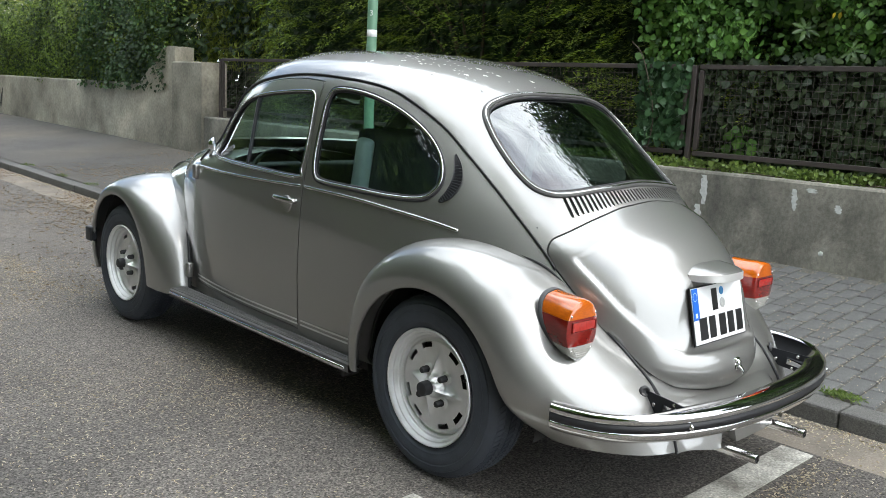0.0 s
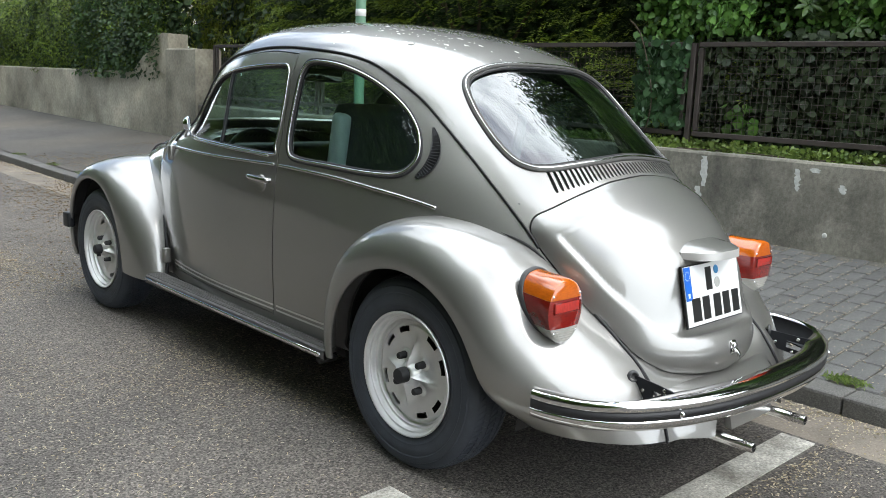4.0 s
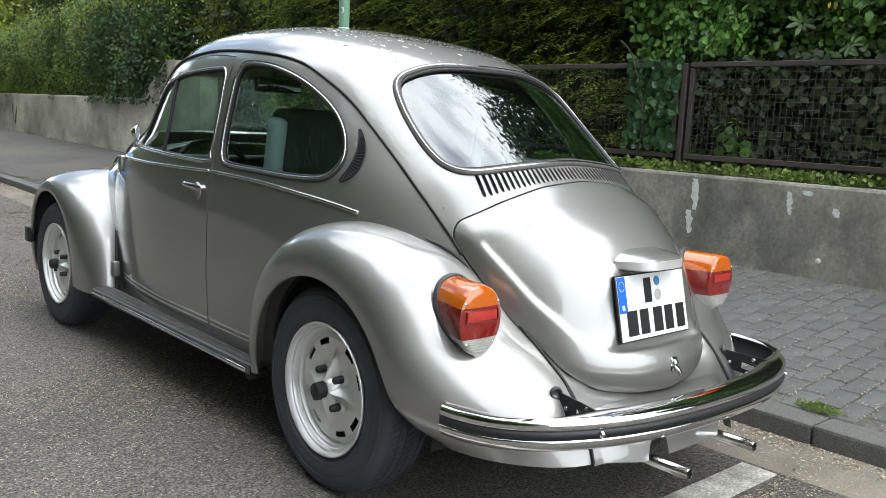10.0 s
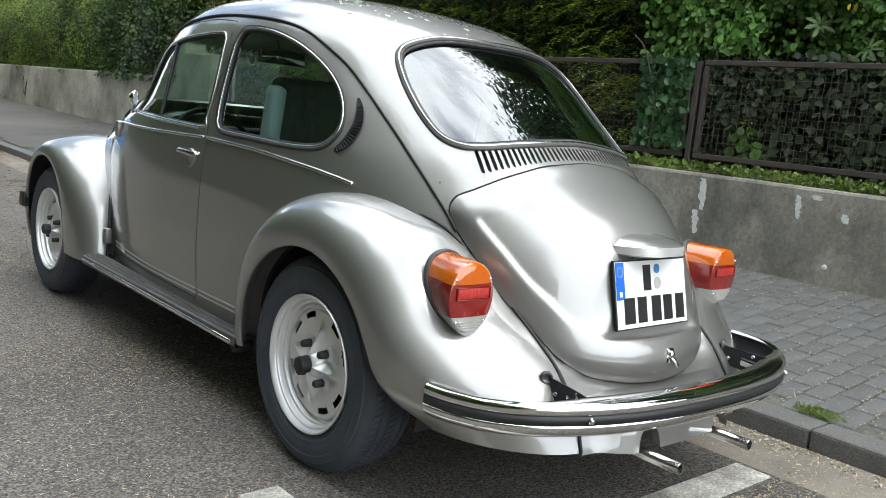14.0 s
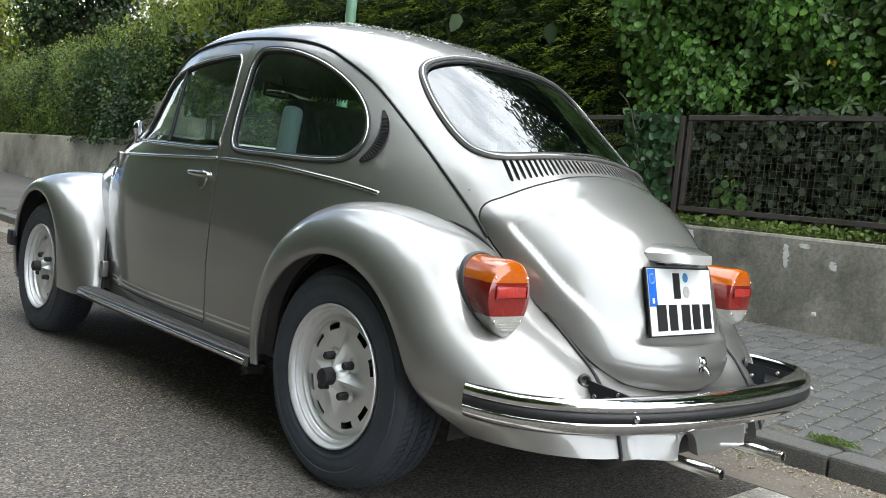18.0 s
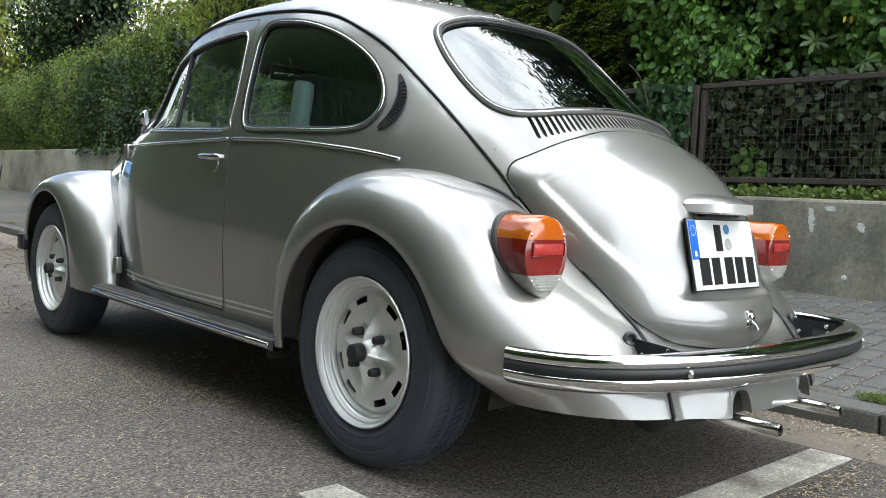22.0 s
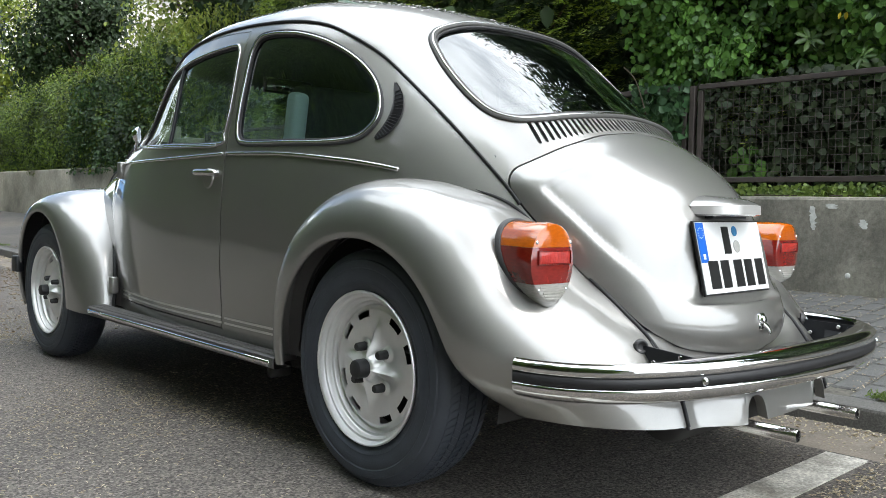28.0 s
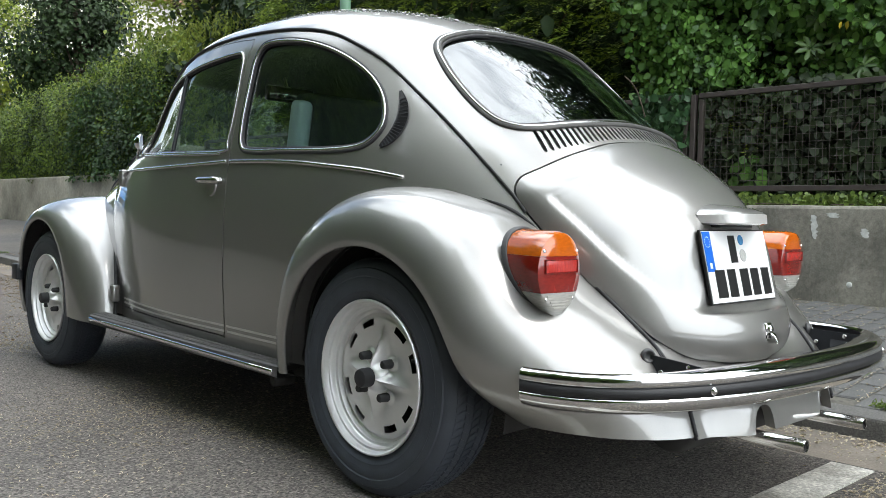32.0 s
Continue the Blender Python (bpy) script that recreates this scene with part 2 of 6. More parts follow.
def sweep(path, normals, section, closed=False, caps=True):
    """Section points (across, out) carried along path; out is the normal, across lies to its side."""
    p, nn = np.array(path, float), np.array(normals, float)
    if closed:
        tan = np.roll(p, -1, 0) - np.roll(p, 1, 0)
    else:
        tan = np.gradient(p, axis=0)
    tan /= np.linalg.norm(tan, axis=1)[:, None] + 1e-9
    nn = nn - (nn * tan).sum(1)[:, None] * tan
    nn /= np.linalg.norm(nn, axis=1)[:, None] + 1e-9
    side = np.cross(tan, nn)
    vs = [tuple(p[i] + a * side[i] + b * nn[i]) for i in range(len(p)) for a, b in section]
    m, n = len(section), len(p)
    fs = []
    for i in range(n if closed else n - 1):
        for j in range(m):
            a, b = i * m + j, i * m + (j + 1) % m
            c, d = ((i + 1) % n) * m + (j + 1) % m, ((i + 1) % n) * m + j
            fs.append((a, d, c, b))
    if caps and not closed:
        fs.append(tuple(range(m)))
        fs.append(tuple(reversed(range((n - 1) * m, n * m))))
    return vs, fs


def ring_section(r, n=8, flat=1.0):
    return [(r * math.cos(2 * math.pi * i / n), flat * r * math.sin(2 * math.pi * i / n)) for i in range(n)]


def tube(path, r, n=10):
    p = np.array(path, float)
    tan = np.gradient(p, axis=0).mean(0)
    up = (0, 0, 1) if abs(tan[2]) < 0.9 * np.linalg.norm(tan) else (1, 0, 0)
    return sweep(p, [up] * len(p), ring_section(r, n))


def lathe(profile, axis_at, n=48, a0=0.0, a1=360.0, along=(-1, 0, 0)):
    """Profile points (r, depth) turned round an axis along -x (or x) through axis_at."""
    vs, fs, m = [], [], len(profile)
    full = a1 - a0 >= 360
    steps = n if full else n + 1
    for i in range(steps):
        a = radians(a0 + (a1 - a0) * i / n)
        for r, d in profile:
            vs.append((axis_at[0] + along[0] * d, axis_at[1] + r * math.cos(a), axis_at[2] + r * math.sin(a)))
    for i in range(n):
        for j in range(m - 1):
            a, b = i * m + j, i * m + j + 1
            c, d = ((i + 1) % steps) * m + j + 1, ((i + 1) % steps) * m + j
            fs.append((a, b, c, d))
    return vs, fs


def grid(rows):
    """Faces over an array of points rows x columns."""
    rows = np.array(rows)
    n, m = rows.shape[:2]
    fs = [(i * m + j, i * m + j + 1, (i + 1) * m + j + 1, (i + 1) * m + j) for i in range(n - 1) for j in range(m - 1)]
    return [tuple(v) for v in rows.reshape(-1, 3)], fs


def box(x0, x1, y0, y1, z0, z1, bevel=0.0, seg=2):
    bm = bmesh.new()
    bmesh.ops.create_cube(bm, size=1.0)
    for v in bm.verts:
        v.co = Vector(((x0 + x1) / 2 + v.co.x * (x1 - x0), (y0 + y1) / 2 + v.co.y * (y1 - y0), (z0 + z1) / 2 + v.co.z * (z1 - z0)))
    if bevel:
        bmesh.ops.bevel(bm, geom=bm.edges[:] + bm.verts[:], offset=bevel, segments=seg, profile=0.6, affect="EDGES")
    return bm


def bm_data(bm):
    bm.verts.index_update()
    vf = [tuple(v.co) for v in bm.verts], [tuple(v.index for v in f.verts) for f in bm.faces]
    bm.free()
    return vf

# ---------------------------------------------------------------- ground, road, kerb, pavement
ASPHALT = material("worn_asphalt", (0.142, 0.126, 0.110), 0.88, vary=0.24, scale=1.3, fine=0.7, fine_scale=120, bump=0.9, bump_scale=130, tint=(0.098, 0.089, 0.080), detail=9)
GUTTER = material("dusty_gutter", (0.215, 0.185, 0.150), 0.9, vary=0.22, scale=4.0, fine=0.15, fine_scale=120, bump=0.2, bump_scale=90, tint=(0.150, 0.132, 0.110))
PATH = material("dark_asphalt_path", (0.080, 0.074, 0.067), 0.9, vary=0.25, scale=1.2, fine=0.35, fine_scale=120, bump=0.3, bump_scale=110, tint=(0.105, 0.090, 0.072))
KERB = material("kerb_stone", (0.112, 0.108, 0.100), 0.85, vary=0.2, scale=6, fine=0.25, fine_scale=150, bump=0.25, bump_scale=120, by_object=0.08)
PAVER = material("grey_paver", (0.106, 0.105, 0.101), 0.82, vary=0.22, scale=5, fine=0.18, fine_scale=220, bump=0.2, bump_scale=180, by_object=0.12)
JOINT = material("sandy_joint", (0.105, 0.098, 0.082), 0.95, vary=0.5, scale=26, fine=0.3, fine_scale=120)


def speckle(mat, scale, amount):
    """Single stones of the surface, each a little lighter or darker."""
    nt = mat.node_tree
    b = nt.nodes["Principled BSDF"]
    src = b.inputs["Base Color"].links[0].from_socket
    tc = nt.nodes.new("ShaderNodeTexCoord")
    vo = nt.nodes.new("ShaderNodeTexVoronoi")
    vo.inputs["Scale"].default_value = scale
    sep = nt.nodes.new("ShaderNodeSeparateColor")
    mr = nt.nodes.new("ShaderNodeMapRange")
    mr.inputs["To Min"].default_value, mr.inputs["To Max"].default_value = 1 - amount, 1 + amount
    vm = nt.nodes.new("ShaderNodeVectorMath")
    vm.operation = "SCALE"
    nt.links.new(tc.outputs["Object"], vo.inputs["Vector"])
    nt.links.new(vo.outputs["Color"], sep.inputs["Color"])
    nt.links.new(sep.outputs["Red"], mr.inputs["Value"])
    nt.links.new(src, vm.inputs[0])
    nt.links.new(mr.outputs["Result"], vm.inputs["Scale"])
    nt.links.new(vm.outputs["Vector"], b.inputs["Base Color"])


speckle(ASPHALT, 130, 0.55)
speckle(GUTTER, 160, 0.12)
speckle(PATH, 110, 0.35)
speckle(KERB, 240, 0.25)
speckle(PAVER, 260, 0.22)
LINE = material("worn_white_marking", (0.50, 0.485, 0.44), 0.8, vary=0.22, scale=14, fine=0.35, fine_scale=130, tint=(0.25, 0.235, 0.205))
speckle(LINE, 160, 0.22)
CONCRETE = material("stained_render_wall", (0.240, 0.224, 0.186), 0.9, vary=0.40, scale=5.0, fine=0.22, fine_scale=45, bump=0.35, bump_scale=60, tint=(0.130, 0.124, 0.104), stretch=(1, 1, 0.7), detail=9)
speckle(CONCRETE, 190, 0.10)
OLD_WALL = material("pale_stained_wall", (0.370, 0.335, 0.262), 0.9, vary=0.45, scale=2.4, fine=0.2, fine_scale=34, bump=0.3, bump_scale=30, tint=(0.150, 0.140, 0.112), stretch=(1, 0.9, 0.8), detail=9)
CHALK = material("white_paint_smear", (0.60, 0.60, 0.57), 0.9, vary=0.2, scale=50)
RUST = material("brown_fence_paint", (0.052, 0.040, 0.035), 0.6, vary=0.25, scale=12, bump=0.15, bump_scale=90)
WIRE = material("weathered_wire", (0.070, 0.058, 0.050), 0.6, vary=0.25, scale=12)
POLE = material("green_pole_paint", (0.16, 0.30, 0.20), 0.5, vary=0.14, scale=9)
SOIL = material("dark_soil", (0.035, 0.028, 0.02), 0.95, vary=0.4, scale=4, bump=0.4, bump_scale=25)
STRAW = material("dry_litter", (0.54, 0.48, 0.36), 0.85, tint=(0.34, 0.27, 0.16), by_island=1.0, vary=0.2)

KX0, KX1, KZ = 0.940, 1.095, 0.080                  # kerb's front, back and height
WX = 3.12                                           # the wall's face


def rise(y):
    """The street climbs gently beyond the car."""
    return 0.016 * np.clip(np.asarray(y, float) - 4.0, 0, 40)**1.0


def pave_z(x):
    return KZ + 0.002 + (x - KX1) * (0.262 - KZ) / (WX - KX1)


def sheet(name, x0, x1, y0, y1, z0, z1, mat, label, category, nx=2, ny=2, drop=0.0):
    rows = [[(x0 + (x1 - x0) * i / (nx - 1), y0 + (y1 - y0) * j / (ny - 1), z0 + (z1 - z0) * i / (nx - 1) - drop + float(rise(y0 + (y1 - y0) * j / (ny - 1)))) for i in range(nx)] for j in range(ny)]
    me = mesh(name, *grid(rows), mat, False)
    return thing(name, label, category, kind="structure", me=me)


ground = thing("ground", "plain ground reaching to the horizon", "ground", kind="structure", me=mesh("ground", *grid([[(-400, -400, -0.06), (400, -400, -0.06)], [(-400, 400, -0.06), (400, 400, -0.06)]]), SOIL, False))
road = sheet("road", -7.0, 0.61, -30, 60, 0.0, 0.0, ASPHALT, "worn grey-brown asphalt road strewn with dry seeds", "road", 2, 46)
gutter = sheet("gutter", 0.61, KX0 + 0.02, -30, 60, 0.0, 0.006, GUTTER, "dusty brown gutter strip beside the kerb", "gutter", 2, 46)
bed = sheet("pavement", KX1 - 0.01, WX + 0.05, -8, 30, pave_z(KX1) - 0.010, pave_z(WX + 0.05) - 0.010, JOINT, "grey interlocking paver pavement sloping up to the wall", "pavement", 2, 39)

# white bay markings
line = thing("parking_line", "worn white cross line of a parking bay", "road marking", me=mesh("parking_line", *bm_data(box(-0.86, 0.582, -0.822, -0.698, 0.0, 0.0045)), LINE, False))
line2 = thing("parking_line", "worn white side line of a parking bay", "road marking", me=mesh("parking_line", *bm_data(box(-0.945, -0.825, -0.690, -0.125, 0.0, 0.0045)), LINE, False))

# low wall with coping line, the gate pillar and the older wall beyond


def wall(name, x0, x1, y0, y1, z0, z1, mat, label, seed, step=0.12):
    """A wall with slightly uneven faces and worn top edge."""
    rng = random.Random(seed)
    n = max(3, int((y1 - y0) / step))
    rows = []
    for j in range(n + 1):
        y = y0 + (y1 - y0) * j / n
        k = [rng.uniform(-0.0012, 0.0012) for _ in range(4)]
        rows.append([(x0 + k[0], y, z0), (x0 + k[1], y, z0 + 0.4 * (z1 - z0)), (x0 + k[2], y, z1 - 0.02), (x0 + 0.008 + k[3], y, z1 - 0.006), (x0 + 0.025, y, z1 + k[2]), (x1 - 0.02, y, z1 + k[1]), (x1, y, z1 - 0.02), (x1, y, z0)])
    v, f = grid(rows)
    m = 8
    f += [tuple(range(m)), tuple(reversed(range(n * m, n * m + m)))]
    return thing(name, label, "wall", kind="structure", me=mesh(name, v, [tuple(reversed(q)) for q in f], mat, False))


wall("wall_garden", WX, WX + 0.24, -8.0, 8.45, -0.05, 0.832, CONCRETE, "low grey rendered garden wall with white smears", 3)
wall("wall_pillar", WX - 0.03, WX + 0.34, 8.45, 9.27, -0.05, 1.535, OLD_WALL, "pale stained rendered gate pillar", 4)
wall("wall_old", WX + 0.02, WX + 0.30, 9.27, 45.0, -0.05, 1.215, OLD_WALL, "pale stained rendered wall under a hedge", 5, 0.3)
wall_end = [(y, z) for y, z in ((9.274, 1.20), (9.274, 1.735), (9.45, 1.745), (9.62, 1.70), (9.85, 1.56), (10.10, 1.40), (10.35, 1.24), (10.35, 1.20))]
thing("wall_step", "raised sloping end of the pale wall beside the pillar", "wall", kind="structure", me=mesh("wall_step", [(WX + 0.012, y, z) for y, z in wall_end] + [(WX + 0.30, y, z) for y, z in wall_end], [tuple(range(8)), tuple(reversed(range(8, 16)))] + [(k, k + 8, (k + 1) % 8 + 8, (k + 1) % 8) for k in range(8)], OLD_WALL, False))
terrace = thing("garden_soil", "dark raised garden soil behind the wall", "soil", kind="structure", me=mesh("garden_soil", *grid([[(WX + 0.2, -8, 0.80), (30, -8, 0.9)], [(WX + 0.2, 60, 0.80), (30, 60, 0.9)]]), SOIL, False))


def smear(y, z, h, w, seed):
    rng = random.Random(seed)
    n = 14
    left, right = [], []
    for i in range(n):
        t = i / (n - 1)
        ww = w * (0.35 + 0.65 * abs(math.sin(2.2 * t + 0.6))) * rng.uniform(0.6, 1.2)
        c = y + rng.uniform(-0.005, 0.005) - 0.012 * t
        left.append((WX - 0.0065, c - ww / 2, z - h * t))
        right.append((WX - 0.0065, c + ww / 2, z - h * t))
    v, f = grid([[a, b] for a, b in zip(left, right)])
    return thing("paint_smear", "white paint smear on the grey wall", "stain", group="smears on the wall", me=mesh("paint_smear", v, f, CHALK, False))


smear(0.485, 0.775, 0.145, 0.040, 1)
smear(1.155, 0.80, 0.21, 0.055, 2)
smear(1.185, 0.585, 0.16, 0.050, 5)
smear(0.190, 0.700, 0.055, 0.045, 3)
smear(0.375, 0.79, 0.03, 0.07, 4)
spot = thing("wall_plug", "small round white spot on the grey wall", "stain", me=mesh("wall_plug", *lathe([(0.0, 0.006), (0.013, 0.006), (0.016, 0.003), (0.017, -0.01)], (WX, 0.262, 0.369), 16), CHALK))

# fence: framed wire-mesh panels between flat posts on the wall
FX, FZ0, FZ1 = 3.25, 0.925, 1.588


fence = thing("garden_fence", "brown framed wire mesh fence on the low wall", "fence", (FX, 1.39, 0.83))


def fence_panel(y0, y1):
    f = part("panel", box(FX - 0.016, FX + 0.016, y0, y1, FZ0 - 0.002, FZ0 + 0.034, 0.003, 1), RUST, fence, "framed mesh panel", smooth=False)
    part("rail", box(FX - 0.016, FX + 0.016, y0, y1, FZ1 - 0.032, FZ1 + 0.002, 0.003, 1), RUST, f, smooth=False)
    for y in (y0 + 0.016, y1 - 0.016):
        part("stile", box(FX - 0.015, FX + 0.015, y - 0.016, y + 0.016, FZ0 + 0.04, FZ1 - 0.04, 0.003, 1), RUST, f, smooth=False)
    pieces = []
    n = int(round((y1 - y0) / 0.042))
    for k in range(1, n):
        y = y0 + (y1 - y0) * k / n
        pieces.append(sweep([(FX, y, FZ0 + 0.03), (FX, y, FZ1 - 0.03)], [(-1, 0, 0)] * 2, ring_section(0.0016, 5), caps=False))
    m = 13
    for k in range(1, m):
        z = FZ0 + 0.02 + (FZ1 - FZ0 - 0.04) * k / m
        pieces.append(sweep([(FX + 0.004, y0 + 0.02, z), (FX + 0.004, y1 - 0.02, z)], [(-1, 0, 0)] * 2, ring_section(0.0016, 5), caps=False))
    tagged(part("wire_mesh", joined(*pieces), WIRE, f, "crossed wires"), kind="stuff")


def fence_post(y):
    p = part("post", box(FX - 0.02, FX + 0.02, y - 0.019, y + 0.019, 0.82, FZ1 - 0.005, 0.003, 1), RUST, fence, "flat steel post", smooth=False)
    part("foot", box(FX - 0.05, FX + 0.05, y - 0.05, y + 0.05, 0.828, 0.838, 0.002, 1), RUST, p, smooth=False)


ys = [-5.45, -3.17, -0.89, 1.39, 3.67, 5.95, 8.23]
for a, b in zip(ys[:-1], ys[1:]):
    fence_panel(a + 0.042, b - 0.042)
for y in ys:
    fence_post(y)

# street pole with a white band
px, py = 1.42, 2.93
pole = thing("street_pole", "slim green street pole with a white band", "pole", (px, py, pave_z(px)))
part("shaft", lathe([(0.036, -1.0), (0.036, 3.4), (0.03, 3.42), (0.0, 3.42)], (0, 0, 0), 24), POLE, pole).matrix_basis = pose(px, py, pave_z(px) + 0.98, 0, 90, 0)
part("base_collar", lathe([(0.037, 0.0), (0.05, 0.0), (0.05, 0.10), (0.037, 0.12)], (0, 0, 0), 24), POLE, pole).matrix_basis = pose(px, py, pave_z(px) - 0.01, 0, 90, 0)
part("white_band", lathe([(0.0365, 0.0), (0.0375, 0.001), (0.0375, 0.047), (0.0365, 0.048)], (0, 0, 0), 24), WHITE, pole, "white sticker band").matrix_basis = pose(px, py, 1.655, 0, 90, 0)
txt = bpy.data.curves.new("pole_mark", "FONT")
txt.body, txt.size, txt.extrude, txt.align_x = "3", 0.055, 0.0006, "CENTER"
txt.materials.append(WHITE)
tx = new("pole_mark", txt)
tx.matrix_world = pose(px - 0.030, py - 0.0225, 1.80, 90, 0, -53)
tx.parent = pole
tx.matrix_parent_inverse = Matrix.Translation((-px, -py, -pave_z(px)))

# green post of the wire fence beyond the hedge
gp = thing("wire_fence", "thin green wire fence with a post above the hedge", "fence", (3.55, 9.9, 0.9))
part("post", lathe([(0.024, 0.0), (0.024, 1.70), (0.028, 1.70), (0.028, 1.74), (0.0, 1.75)], (0, 0, 0), 12), material("dark_green_post", (0.02, 0.06, 0.045), 0.5), gp).matrix_basis = pose(3.55, 9.9, 0.9, 0, 90, 0)
for z in (1.75, 1.95, 2.15, 2.35, 2.52):
    part("wire", tube([(3.55, 9.9, z), (3.62, 6.6, z - 0.03), (3.6, 3.4, z)], 0.0014, 5), UNDER, gp)

# scribble on the pale wall
SCRAWL = material("dark_scribble", (0.05, 0.05, 0.05), 0.8)
q = [(WX + 0.012, 16.6 - 0.22 * t + 0.10 * math.sin(9 * t), 0.86 + 0.16 * math.sin(13 * t + 0.5) - 0.10 * t) for t in np.linspace(0, 1, 40)]
thing("wall_scribble", "small dark scribble sprayed on the pale wall", "graffiti", me=mesh("wall_scribble", *sweep(q, [(-1, 0, 0)] * 40, [(-0.012, 0), (0.012, 0), (0.012, 0.003), (-0.012, 0.003)]), SCRAWL))


def blue_hatchback(x0, y0, z0):
    """Small modern hatchback seen from behind: body, glass, lamps, bumper and wheels."""
    blue = material("bright_blue_paint", (0.03, 0.22, 0.55), 0.25, 0.2, vary=0.04, coat=1.0)
    c = thing("blue_hatchback", "bright blue hatchback parked farther up the street", "car", (x0, y0, z0))
    rows = []
    for t in np.linspace(0, 1, 30):
        y = y0 + 3.9 * t
        end = min(1.0, (t / 0.06)**0.5 if t < 0.06 else 1.0) * min(1.0, ((1 - t) / 0.08)**0.5 if t > 0.92 else 1.0)
        belt = 0.90 - 0.10 * t
        rows.append([(x0 + 0.86 * s * (0.90 + 0.10 * end) * k, y, z0 + z) for s, z, k in ((-1, 0.30, 0.93), (-1, 0.55, 1.0), (-1, 0.75, 1.0), (-1, belt, 0.95), (-0.5, belt + 0.04, 1), (0.5, belt + 0.04, 1), (1, belt, 0.95), (1, 0.75, 1.0), (1, 0.55, 1.0), (1, 0.30, 0.93))])
    part("body", joined(grid(rows), (rows[0], [tuple(range(10))]), (rows[-1], [tuple(reversed(range(10)))])), blue, c, "bright blue painted body")
    cab = []
    for t, zt, w in ((0.03, 0.92, 0.78), (0.08, 1.25, 0.70), (0.14, 1.43, 0.64), (0.35, 1.48, 0.64), (0.55, 1.40, 0.64), (0.72, 0.90, 0.76)):
        y = y0 + 3.9 * t
        cab.append([(x0 - w - 0.06, y, z0 + 0.88), (x0 - w, y, z0 + zt - 0.08), (x0 - w + 0.12, y, z0 + zt), (x0 + w - 0.12, y, z0 + zt), (x0 + w, y, z0 + zt - 0.08), (x0 + w + 0.06, y, z0 + 0.88)])
    part("cabin", grid(cab), blue, c)
    part("rear_glass", ([(x0 - 0.58, y0 + 0.15, z0 + 1.0), (x0 + 0.58, y0 + 0.15, z0 + 1.0), (x0 + 0.52, y0 + 0.36, z0 + 1.30), (x0 - 0.52, y0 + 0.36, z0 + 1.30)], [(0, 1, 2, 3)]), GLASS, c, "dark rear glass")
    part("rear_bumper", box(x0 - 0.84, x0 + 0.84, y0 - 0.04, y0 + 0.25, z0 + 0.24, z0 + 0.46, 0.05), DARK, c, "black lower bumper")
    part("reflector", box(x0 + 0.60, x0 + 0.80, y0 - 0.045, y0, z0 + 0.44, z0 + 0.48, 0.008), RED, c)
    for d in (-1, 1):
        part("tail_light", box(x0 + d * 0.72 - 0.14, x0 + d * 0.72 + 0.14, y0 - 0.01, y0 + 0.22, z0 + 0.80, z0 + 0.95, 0.04), RED, c, "red tail light")
        for yy in (0.62, 3.15):
            part("wheel", lathe([(0.0, 0.07), (0.20, 0.08), (0.28, 0.09), (0.31, 0.06), (0.31, -0.10), (0.2, -0.11)], (x0 + d * 0.74, y0 + yy, z0 + 0.31), 32, along=(d, 0, 0)), TYRE, c, crisp=40)


GLASS = material("dark_car_glass", (0.02, 0.025, 0.03), 0.05, vary=0.1)
blue_hatchback(-0.06, 10.2, float(rise(11.5)))

# ---------------------------------------------------------------- the car's body surface
# level: height, half width, rearmost and foremost y of the oval that the body is at that height
LEVELS = np.array([
    (0.00, 0.280, 0.645, -0.690, 2.50), (0.10, 0.420, 0.660, -0.735, 2.50), (0.20, 0.550, 0.668, -0.672, 2.50),
    (0.30, 0.680, 0.667, -0.610, 2.50), (0.40, 0.800, 0.660, -0.525, 2.45), (0.48, 0.900, 0.650, -0.435, 2.34),
    (0.56, 1.000, 0.632, -0.325, 2.02), (0.64, 1.110, 0.612, -0.190, 1.90), (0.72, 1.220, 0.590, -0.045, 1.79),
    (0.79, 1.300, 0.560, 0.085, 1.67), (0.85, 1.355, 0.510, 0.220, 1.57), (0.91, 1.405, 0.410, 0.420, 1.43),
    (0.96, 1.440, 0.250, 0.670, 1.25), (1.00, 1.452, 0.000, 0.980, 0.98)])
Y_MID, OVAL_REAR, OVAL_FRONT, OVAL_X = 0.98, 3.8, 2.3, 2.2


def smooth_table(x, xs, ys):
    """Monotone cubic through a table."""
    h, d = np.diff(xs), np.diff(ys) / np.diff(xs)
    m = np.zeros_like(ys)
    m[1:-1] = np.where(d[:-1] * d[1:] > 0, 2 * d[:-1] * d[1:] / (d[:-1] + d[1:] + 1e-12), 0)
    m[0], m[-1] = d[0], d[-1]
    i = np.clip(np.searchsorted(xs, x) - 1, 0, len(xs) - 2)
    t = (x - xs[i]) / h[i]
    return ys[i] * (1 + 2 * t) * (1 - t)**2 + m[i] * h[i] * t * (1 - t)**2 + ys[i + 1] * t * t * (3 - 2 * t) + m[i + 1] * h[i] * t * t * (t - 1)


VV = np.linspace(0, 1, 600)
ZZ, WW, RR, FF = (smooth_table(VV, LEVELS[:, 0], LEVELS[:, k]) for k in (1, 2, 3, 4))
SW = np.r_[0, np.cumsum(np.hypot(np.diff(ZZ), np.diff(WW)))]          # metres up the side
